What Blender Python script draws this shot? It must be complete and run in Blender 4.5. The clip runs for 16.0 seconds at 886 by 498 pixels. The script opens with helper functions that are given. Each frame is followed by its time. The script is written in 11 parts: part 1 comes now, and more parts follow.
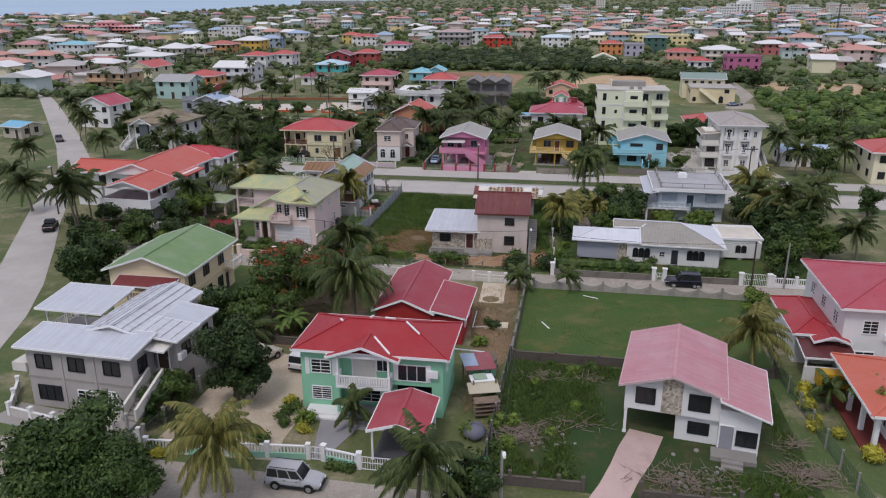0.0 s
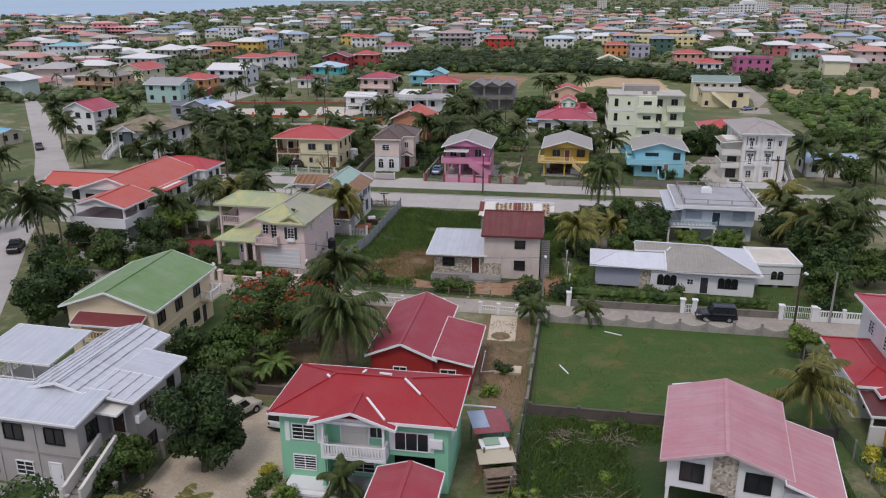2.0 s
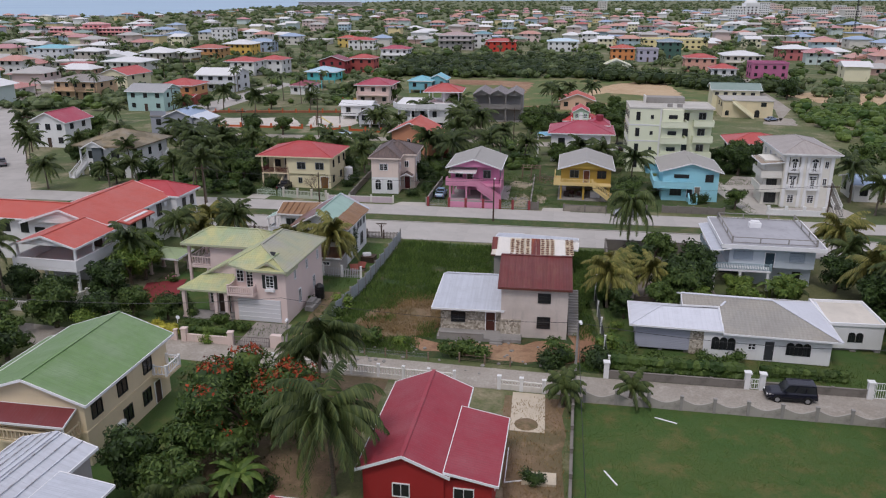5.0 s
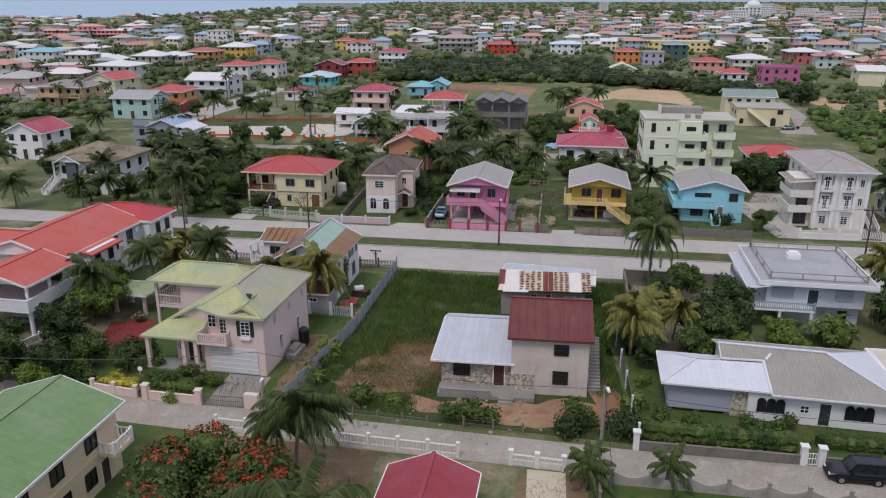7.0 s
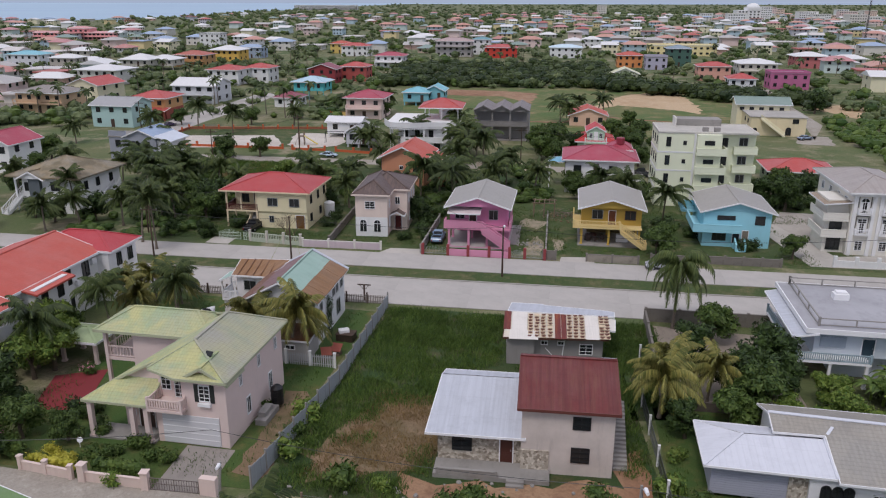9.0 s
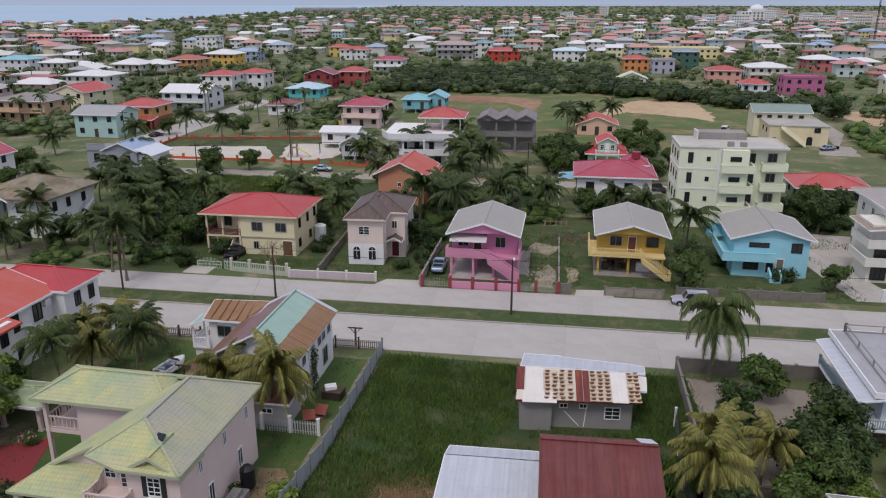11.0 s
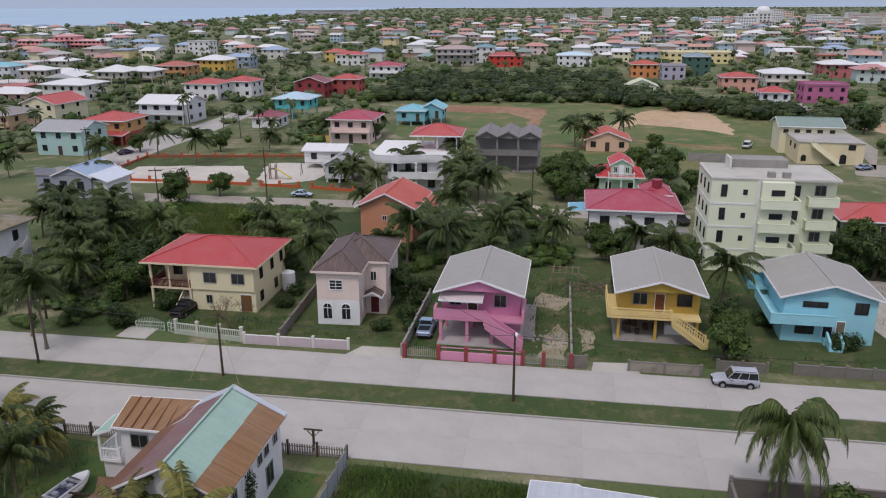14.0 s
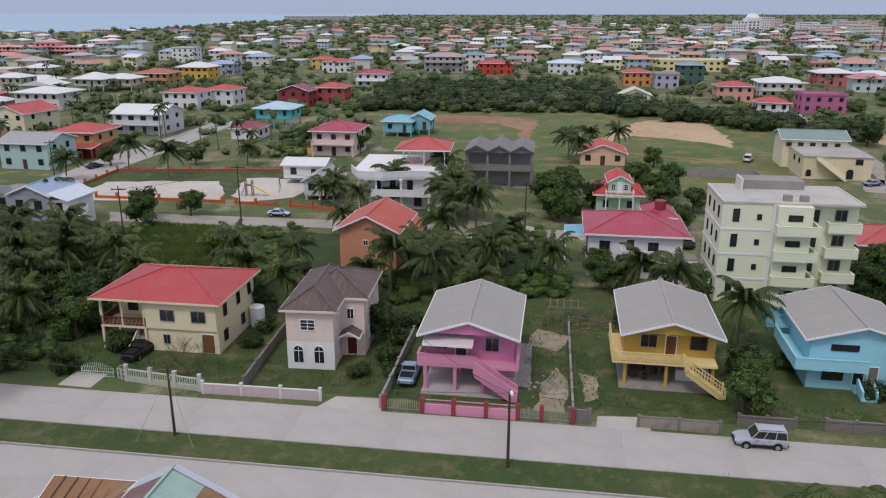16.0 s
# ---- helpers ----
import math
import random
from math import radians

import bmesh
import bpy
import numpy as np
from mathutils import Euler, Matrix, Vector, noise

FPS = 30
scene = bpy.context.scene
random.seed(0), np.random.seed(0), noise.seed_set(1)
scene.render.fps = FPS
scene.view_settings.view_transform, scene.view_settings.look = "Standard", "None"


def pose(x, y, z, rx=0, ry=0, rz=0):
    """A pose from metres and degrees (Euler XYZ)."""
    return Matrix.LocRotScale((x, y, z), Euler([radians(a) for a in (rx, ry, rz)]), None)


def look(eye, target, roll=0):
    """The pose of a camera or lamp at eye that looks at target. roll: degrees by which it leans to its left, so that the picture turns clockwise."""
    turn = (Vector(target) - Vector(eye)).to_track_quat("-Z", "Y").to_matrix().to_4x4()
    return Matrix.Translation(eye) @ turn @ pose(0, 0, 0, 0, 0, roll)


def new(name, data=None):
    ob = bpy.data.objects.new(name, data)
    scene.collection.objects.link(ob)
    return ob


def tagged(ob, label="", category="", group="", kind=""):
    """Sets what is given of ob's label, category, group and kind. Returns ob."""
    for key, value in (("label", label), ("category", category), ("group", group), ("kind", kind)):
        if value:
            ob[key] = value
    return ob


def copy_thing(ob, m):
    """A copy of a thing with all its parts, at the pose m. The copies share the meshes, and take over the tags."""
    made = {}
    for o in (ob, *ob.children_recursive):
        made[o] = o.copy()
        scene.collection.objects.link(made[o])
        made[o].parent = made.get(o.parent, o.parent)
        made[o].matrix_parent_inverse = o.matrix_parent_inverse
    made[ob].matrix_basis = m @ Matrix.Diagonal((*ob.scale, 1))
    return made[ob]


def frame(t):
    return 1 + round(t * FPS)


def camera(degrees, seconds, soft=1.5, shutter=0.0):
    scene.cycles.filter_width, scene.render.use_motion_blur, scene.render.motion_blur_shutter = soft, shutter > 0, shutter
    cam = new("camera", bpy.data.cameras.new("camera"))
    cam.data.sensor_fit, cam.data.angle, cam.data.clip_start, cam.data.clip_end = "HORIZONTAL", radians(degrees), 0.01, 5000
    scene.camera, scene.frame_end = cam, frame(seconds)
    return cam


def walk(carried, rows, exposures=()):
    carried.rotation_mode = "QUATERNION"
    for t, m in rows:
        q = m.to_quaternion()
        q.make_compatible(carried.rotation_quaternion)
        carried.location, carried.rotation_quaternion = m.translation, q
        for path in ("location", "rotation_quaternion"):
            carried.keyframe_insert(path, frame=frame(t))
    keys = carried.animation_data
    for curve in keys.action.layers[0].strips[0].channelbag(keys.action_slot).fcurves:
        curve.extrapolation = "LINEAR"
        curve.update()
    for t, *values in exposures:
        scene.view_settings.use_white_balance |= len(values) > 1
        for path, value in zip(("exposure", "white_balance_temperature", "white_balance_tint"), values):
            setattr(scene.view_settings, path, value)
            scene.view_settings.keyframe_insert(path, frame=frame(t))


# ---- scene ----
cam = camera(59.7, 16.0, soft=1.15)
PATH = [
    (0, (2.319, -0.200, 32.505), (2.2455, 1.6969, 31.8749), -0.10),
    (0.5, (2.164, 2.321, 32.463), (2.0874, 4.2172, 31.8314), -0.09),
    (1, (1.952, 4.858, 32.369), (1.8762, 6.7545, 31.7378), -0.07),
    (1.5, (1.771, 7.385, 32.305), (1.6967, 9.2818, 31.6745), -0.15),
    (2, (1.612, 9.975, 32.261), (1.5372, 11.8719, 31.6322), -0.14),
    (2.5, (1.348, 12.648, 32.320), (1.2761, 14.5448, 31.6915), -0.12),
    (3, (0.924, 15.358, 32.363), (0.8570, 17.2554, 31.7350), -0.01),
    (3.5, (0.523, 18.042, 32.372), (0.4562, 19.9393, 31.7441), -0.00),
    (4, (0.230, 20.631, 32.341), (0.1619, 22.5298, 31.7153), 0.00),
    (4.2, (0.164, 21.705, 32.344), (0.0944, 23.6027, 31.7174), -0.00),
    (6.3, (-0.517, 32.983, 32.561), (-0.5862, 34.8812, 31.9348), 0.02),
    (6.5, (-0.570, 34.062, 32.570), (-0.6393, 35.9610, 31.9449), 0.01),
    (7, (-0.585, 36.818, 32.687), (-0.6544, 38.7166, 32.0628), 0.00),
    (7.5, (-0.615, 39.645, 32.753), (-0.6844, 41.5438, 32.1299), -0.00),
    (8, (-0.680, 42.534, 32.746), (-0.7471, 44.4339, 32.1242), 0.10),
    (8.5, (-0.820, 45.415, 32.719), (-0.8849, 47.3150, 32.0995), 0.11),
    (9, (-0.970, 48.237, 32.676), (-1.0322, 50.1382, 32.0568), 0.10),
    (9.2, (-1.032, 49.391, 32.666), (-1.0933, 51.2923, 32.0488), 0.09),
    (11.5, (-1.425, 62.042, 33.062), (-1.4913, 63.9435, 32.4470), -0.06),
    (12, (-1.266, 64.974, 33.214), (-1.3338, 66.8755, 32.5984), -0.09),
    (12.5, (-1.049, 67.929, 33.287), (-1.1200, 69.8305, 32.6721), -0.10),
    (13, (-0.818, 70.971, 33.337), (-0.8889, 72.8735, 32.7246), -0.10),
    (13.5, (-0.588, 74.106, 33.416), (-0.6593, 76.0078, 32.8029), -0.09),
    (14, (-0.409, 77.154, 33.426), (-0.4820, 79.0567, 32.8154), -0.18),
    (14.5, (-0.378, 80.019, 33.392), (-0.4493, 81.9227, 32.7823), -0.16),
    (15, (-0.298, 82.644, 33.353), (-0.3684, 84.5482, 32.7466), -0.14),
    (15.5, (-0.233, 84.900, 33.373), (-0.2991, 86.8062, 32.7728), -0.12),
    (16, (-0.295, 86.457, 33.411), (-0.3414, 88.3653, 32.8151), 0.00),
]
walk(cam, [(t, look(eye, target, roll)) for t, eye, target, roll in PATH])

# ---- place ----
# ---- world, sun ----
SUN_EL, SUN_ROT = radians(58), radians(205)
world = bpy.data.worlds.new("overcast_sky")
scene.world = world
world.use_nodes = True
wn, wl = world.node_tree.nodes, world.node_tree.links
wn.clear()
w_out, w_bg, w_sky, w_mix = wn.new("ShaderNodeOutputWorld"), wn.new("ShaderNodeBackground"), wn.new("ShaderNodeTexSky"), wn.new("ShaderNodeMix")
w_sky.sky_type, w_sky.sun_disc, w_sky.sun_elevation, w_sky.sun_rotation = "NISHITA", False, SUN_EL, SUN_ROT
w_gain = wn.new("ShaderNodeVectorMath")
w_gain.operation = "SCALE"
w_gain.inputs["Scale"].default_value = 0.10
w_tc, w_sep, w_ramp, w_noise = wn.new("ShaderNodeTexCoord"), wn.new("ShaderNodeSeparateXYZ"), wn.new("ShaderNodeValToRGB"), wn.new("ShaderNodeTexNoise")
wl.new(w_tc.outputs["Generated"], w_sep.inputs[0])
wl.new(w_sep.outputs["Z"], w_ramp.inputs[0])
w_ramp.color_ramp.elements[0].position, w_ramp.color_ramp.elements[0].color = 0.0, (0.47, 0.56, 0.80, 1)
w_ramp.color_ramp.elements[1].position, w_ramp.color_ramp.elements[1].color = 0.5, (0.92, 0.92, 1.09, 1)
w_lo = w_ramp.color_ramp.elements.new(0.06)
w_lo.color = (0.45, 0.52, 0.78, 1)
w_noise.inputs["Scale"].default_value, w_noise.inputs["Detail"].default_value = 3.0, 4.0
w_cloud = wn.new("ShaderNodeMix")
w_cloud.data_type, w_cloud.blend_type = "RGBA", "MULTIPLY"
w_cloud.inputs["Factor"].default_value = 0.12
wl.new(w_tc.outputs["Generated"], w_noise.inputs["Vector"])
wl.new(w_ramp.outputs[0], w_cloud.inputs["A"])
wl.new(w_noise.outputs["Fac"], w_cloud.inputs["B"])
w_mix.data_type = "RGBA"
w_mix.inputs["Factor"].default_value = 0.82
wl.new(w_sky.outputs[0], w_gain.inputs[0])
wl.new(w_gain.outputs[0], w_mix.inputs["A"])
wl.new(w_cloud.outputs["Result"], w_mix.inputs["B"])
wl.new(w_mix.outputs["Result"], w_bg.inputs[0])
w_bg.inputs[1].default_value = 0.9
wl.new(w_bg.outputs[0], w_out.inputs[0])
sun_data = bpy.data.lights.new("sun", "SUN")
sun_data.energy, sun_data.angle, sun_data.color = 1.25, radians(14), (1.0, 0.93, 0.92)
sun = new("sun", sun_data)
sun.matrix_world = look((0, 0, 200), (200 * math.cos(SUN_EL) * -math.sin(SUN_ROT), -200 * math.cos(SUN_EL) * math.cos(SUN_ROT), 200 - 200 * math.sin(SUN_EL)))

# ---- materials ----
MATS = {}


def srgb(r, g, b):
    m = 0.3 * r + 0.59 * g + 0.11 * b
    return tuple(((m + (c - m) * 0.90) / 255) ** 2.2 for c in (r, g, b))


class Nodes:
    """A small writer of node trees."""

    def __init__(self, name, rough=0.7, metal=0.0):
        self.mat = bpy.data.materials.new(name)
        self.mat.use_nodes = True
        self.tree = self.mat.node_tree
        self.bsdf = self.tree.nodes["Principled BSDF"]
        self.bsdf.inputs["Roughness"].default_value, self.bsdf.inputs["Metallic"].default_value = rough, metal
        self.coord = self.tree.nodes.new("ShaderNodeTexCoord")

    def link(self, a, b):
        self.tree.links.new(a, b)

    def put(self, socket, value):
        if isinstance(value, bpy.types.NodeSocket):
            self.link(value, socket)
        elif isinstance(value, tuple) and len(value) == 3 and socket.type == "RGBA":
            socket.default_value = (*value, 1)
        else:
            socket.default_value = value

    def noise(self, scale, detail=4.0, rough=0.6, stretch=(1, 1, 1), space="Object", warp=0.0):
        m, n = self.tree.nodes.new("ShaderNodeMapping"), self.tree.nodes.new("ShaderNodeTexNoise")
        m.inputs["Scale"].default_value = stretch
        self.link(self.coord.outputs[space], m.inputs[0])
        self.link(m.outputs[0], n.inputs["Vector"])
        n.inputs["Scale"].default_value, n.inputs["Detail"].default_value = scale, detail
        n.inputs["Roughness"].default_value, n.inputs["Distortion"].default_value = rough, warp
        return n.outputs["Fac"]

    def ramp(self, fac, lo, hi):
        r = self.tree.nodes.new("ShaderNodeMapRange")
        self.link(fac, r.inputs[0])
        r.inputs[1].default_value, r.inputs[2].default_value = lo, hi
        return r.outputs[0]

    def mix(self, fac, a, b, mode="MIX"):
        n = self.tree.nodes.new("ShaderNodeMix")
        n.data_type, n.blend_type = "RGBA", mode
        self.put(n.inputs["Factor"], fac)
        self.put(n.inputs["A"], a)
        self.put(n.inputs["B"], b)
        return n.outputs["Result"]

    def math(self, op, a, b=0.0):
        n = self.tree.nodes.new("ShaderNodeMath")
        n.operation = op
        self.put(n.inputs[0], a)
        self.put(n.inputs[1], b)
        return n.outputs[0]

    def wave(self, pitch, axis="X", space="UV", sharp=False):
        sep = self.tree.nodes.new("ShaderNodeSeparateXYZ")
        self.link(self.coord.outputs[space], sep.inputs[0])
        v = self.math("FRACT", self.math("DIVIDE", sep.outputs[axis], pitch))
        v = self.math("ABSOLUTE", self.math("SUBTRACT", v, 0.5))
        return self.ramp(v, 0.40, 0.5) if sharp else self.ramp(v, 0.0, 0.5)

    def random(self):
        n = self.tree.nodes.new("ShaderNodeObjectInfo")
        return n.outputs["Random"]

    def island(self):
        n = self.tree.nodes.new("ShaderNodeNewGeometry")
        return n.outputs["Random Per Island"]

    def bump(self, height, strength=0.3, distance=0.02):
        n = self.tree.nodes.new("ShaderNodeBump")
        n.inputs["Strength"].default_value, n.inputs["Distance"].default_value = strength, distance
        self.link(height, n.inputs["Height"])
        self.link(n.outputs[0], self.bsdf.inputs["Normal"])

    def done(self, colour):
        self.put(self.bsdf.inputs["Base Color"], colour)
        return self.mat


def dim(c, k):
    return tuple(min(1, v * k) for v in c)


def paint(r, g, b, wear=0.5, rough=0.75):
    """Painted plaster with blotches, rain streaks and a little grime."""
    key = ("paint", r, g, b, wear, rough)
    if key not in MATS:
        c = srgb(r, g, b)
        n = Nodes("painted_plaster", rough)
        col = n.mix(n.ramp(n.noise(0.45, 5), 0.35, 0.7), c, dim(c, 1 - 0.14 * wear))
        streak = n.ramp(n.noise(1.6, 5, 0.7, (1, 1, 0.16)), 0.56, 0.80)
        col = n.mix(n.math("MULTIPLY", streak, 0.5 * wear), col, tuple(0.45 * v + 0.06 for v in c))
        spots = n.ramp(n.noise(2.3, 6, 0.75), 0.66, 0.78)
        col = n.mix(n.math("MULTIPLY", spots, 0.45 * wear), col, (0.16, 0.15, 0.13))
        n.bump(n.noise(28, 3), 0.12, 0.01)
        MATS[key] = n.done(col)
    return MATS[key]


def plain(r, g, b, rough=0.5, metal=0.0):
    key = ("plain", r, g, b, rough, metal)
    if key not in MATS:
        c = srgb(r, g, b)
        n = Nodes("coated_surface", rough, metal)
        col = n.mix(n.noise(1.7, 5), c, dim(c, 0.80))
        MATS[key] = n.done(n.mix(n.ramp(n.noise(9, 4), 0.6, 0.8), col, dim(c, 0.65)))
    return MATS[key]


def sheet(r, g, b, rust=0.2, fade=0.4, pitch=0.30, rough=0.5, rustcol=(96, 52, 36)):
    """Ribbed metal roofing; the ribs run down the slope."""
    key = ("sheet", r, g, b, rust, fade, pitch)
    if key not in MATS:
        c = srgb(r, g, b)
        n = Nodes("ribbed_roof_sheet", rough, 0.0)
        pale = tuple(0.62 * v + 0.38 * 0.55 for v in c)
        col = n.mix(n.math("MULTIPLY", n.ramp(n.noise(0.30, 6, 0.65), 0.38, 0.72), fade), c, pale)
        col = n.mix(n.math("MULTIPLY", n.ramp(n.noise(0.9, 6, 0.75, (1, 1, 1)), 0.48, 0.72), 0.30 + 0.4 * rust), col, dim(c, 0.66))
        runs = n.ramp(n.noise(1.0, 6, 0.7, (2.6, 0.35, 1), "UV"), 0.74 - 0.36 * rust, 0.95 - 0.36 * rust)
        col = n.mix(n.math("MULTIPLY", runs, min(1.0, 0.25 + 0.9 * rust)), col, srgb(*rustcol))
        panel = n.ramp(n.noise(3.0, 3, 0.6, (1.0, 0.03, 1), "UV"), 0.40, 0.60)
        col = n.mix(n.math("MULTIPLY", panel, min(0.55, 0.04 + 0.75 * rust)), col, dim(c, 0.62))
        rib = n.wave(pitch, "X", "UV", True)
        col = n.mix(n.math("MULTIPLY", rib, 0.10), col, dim(c, 0.55))
        lap = n.wave(2.4, "Y", "UV", True)
        col = n.mix(n.math("MULTIPLY", n.ramp(lap, 0.8, 1.0), 0.16), col, dim(c, 0.5))
        n.bump(rib, 0.45, 0.03)
        MATS[key] = n.done(col)
    return MATS[key]


def tiles(r, g, b, moss=(150, 176, 150), grey=0.3, pitch=0.34):
    """Pressed roof tiles in rows, yellowed, mossy and bleached in blotches."""
    key = ("tiles", r, g, b, moss, grey)
    if key not in MATS:
        c = srgb(r, g, b)
        n = Nodes("pressed_roof_tiles", 0.7)
        col = n.mix(n.ramp(n.noise(0.35, 5, 0.6, warp=0.5), 0.42, 0.60), c, srgb(*moss))
        col = n.mix(n.math("MULTIPLY", n.ramp(n.noise(0.22, 4, 0.6), 0.42, 0.6), grey), col, srgb(166, 164, 156))
        col = n.mix(n.math("MULTIPLY", n.ramp(n.noise(2.2, 6, 0.75, (2.0, 0.4, 1), "UV"), 0.45, 0.75), 0.45), col, dim(c, 0.55))
        row, roll = n.wave(pitch, "Y", "UV", True), n.wave(pitch * 0.9, "X", "UV")
        col = n.mix(n.math("MULTIPLY", row, 0.34), col, dim(c, 0.40))
        col = n.mix(n.math("MULTIPLY", roll, 0.16), col, dim(c, 0.5))
        n.bump(n.math("ADD", row, roll), 0.6, 0.04)
        MATS[key] = n.done(col)
    return MATS[key]


def rough_ground(name, cols, scales=(0.08, 0.5, 3.0), rough=0.95, bump=0.4):
    """Soil, grass or gravel of three colours, mixed at two sizes."""
    key = ("ground", name)
    if key not in MATS:
        a, b, c = (srgb(*v) for v in cols)
        n = Nodes(name, rough)
        col = n.mix(n.ramp(n.noise(scales[0], 6, 0.65, warp=0.6), 0.40, 0.62), a, b)
        col = n.mix(n.ramp(n.noise(scales[1], 6, 0.7), 0.50, 0.70), col, c)
        fine = n.noise(scales[2], 6, 0.8)
        col = n.mix(n.math("MULTIPLY", n.ramp(fine, 0.42, 0.72), 0.55), col, dim(a, 0.42))
        n.bump(fine, bump, 0.08)
        MATS[key] = n.done(col)
    return MATS[key]


def concrete(name, r, g, b, stain=0.5, joint=0.0):
    key = ("concrete", name)
    if key not in MATS:
        c = srgb(r, g, b)
        n = Nodes(name, 0.9)
        col = n.mix(n.ramp(n.noise(0.16, 6, 0.65), 0.38, 0.68), c, dim(c, 0.80))
        col = n.mix(n.math("MULTIPLY", n.ramp(n.noise(0.7, 6, 0.75, (1, 0.5, 1)), 0.52, 0.75), stain), col, dim(c, 0.52))
        if joint:
            col = n.mix(n.math("MULTIPLY", n.random(), 0.05), col, dim(c, 0.75))
        n.bump(n.noise(12, 5), 0.2, 0.02)
        MATS[key] = n.done(col)
    return MATS[key]


def leaf(r, g, b, r2, g2, b2, rough=0.55):
    key = ("leaf", r, g, b, r2, g2, b2)
    if key not in MATS:
        n = Nodes("foliage", rough)
        col = n.mix(n.island(), srgb(r, g, b), srgb(r2, g2, b2))
        col = n.mix(n.math("MULTIPLY", n.ramp(n.noise(0.5, 3), 0.4, 0.7), 0.5), col, dim(srgb(r, g, b), 0.55))
        tint = n.mix(n.random(), (0.85, 0.85, 0.8), (1.12, 1.1, 0.95))
        n.bsdf.inputs["Specular IOR Level"].default_value = 0.25
        MATS[key] = n.done(n.mix(1.0, col, tint, "MULTIPLY"))
    return MATS[key]


def make_glass():
    n = Nodes("dark_window_glass", 0.12)
    return n.done(n.mix(n.noise(0.8, 3), (0.010, 0.012, 0.014), (0.035, 0.038, 0.04)))


def make_water():
    n = Nodes("sea_water", 0.35)
    col = n.mix(n.ramp(n.noise(0.004, 5, 0.6, (0.3, 1, 1)), 0.35, 0.7), srgb(158, 190, 206), srgb(140, 172, 198))
    n.bump(n.noise(0.5, 4), 0.3, 0.3)
    return n.done(col)


def make_wood(r, g, b):
    n = Nodes("weathered_wood", 0.85)
    c = srgb(r, g, b)
    return n.done(n.mix(n.ramp(n.noise(2.0, 6, 0.7, (1, 1, 8)), 0.35, 0.7), c, dim(c, 0.5)))


def make_rubble():
    n = Nodes("rubble_stone_facing", 0.9)
    v = n.tree.nodes.new("ShaderNodeTexVoronoi")
    v.inputs["Scale"].default_value = 5.5
    n.link(n.coord.outputs["Object"], v.inputs["Vector"])
    col = n.mix(n.ramp(v.outputs["Color"], 0.1, 0.9), srgb(128, 116, 100), srgb(206, 196, 178))
    edge = n.ramp(v.outputs["Distance"], 0.0, 0.35)
    n.bump(edge, 0.6, 0.05)
    return n.done(col)


GLASS, WATER, RUBBLE = make_glass(), make_water(), make_rubble()
WOOD, DARKWOOD = make_wood(140, 120, 100), make_wood(84, 66, 54)
WHITE, OFFWHITE, GREYWALL = paint(226, 226, 224, 0.5), paint(214, 210, 200, 0.7), paint(168, 166, 164, 0.8)
TRIM = paint(232, 232, 232, 0.25)
DARKMETAL, ALU = plain(44, 46, 48, 0.45, 0.4), plain(176, 180, 182, 0.35, 0.6)
BARE = concrete("bare_concrete", 150, 146, 140, 0.8)
BLOCK = concrete("block_wall", 124, 118, 110, 0.9)
ROADMAT = concrete("pale_road_concrete", 178, 173, 166, 0.30, 1.0)
STREET = rough_ground("packed_marl_street", ((168, 160, 148), (150, 141, 128), (180, 172, 160)), (0.10, 0.7, 4.0))
SAND = rough_ground("pale_sand_yard", ((198, 182, 158), (178, 162, 138), (206, 192, 170)), (0.12, 0.8, 5.0))
DIRT = rough_ground("dry_yard_soil", ((134, 110, 84), (106, 96, 66), (152, 126, 98)), (0.15, 0.8, 5.0))
REDDIRT = rough_ground("bare_reddish_soil", ((146, 104, 76), (168, 136, 104), (124, 88, 66)), (0.05, 0.4, 2.0))
LAWN = rough_ground("mown_lawn", ((64, 94, 38), (76, 96, 42), (112, 102, 58)), (0.12, 0.30, 6.0), bump=0.6)
ROUGHGRASS = rough_ground("rough_grass", ((48, 74, 30), (62, 76, 36), (94, 82, 54)), (0.14, 0.40, 5.0), bump=0.8)
VERGE = rough_ground("verge_grass", ((60, 82, 36), (78, 90, 46), (120, 108, 76)), (0.12, 0.4, 5.0), bump=0.7)
TOWNGROUND = rough_ground("town_ground", ((78, 98, 50), (108, 110, 70), (166, 150, 124)), (0.03, 0.11, 2.5), bump=0.7)

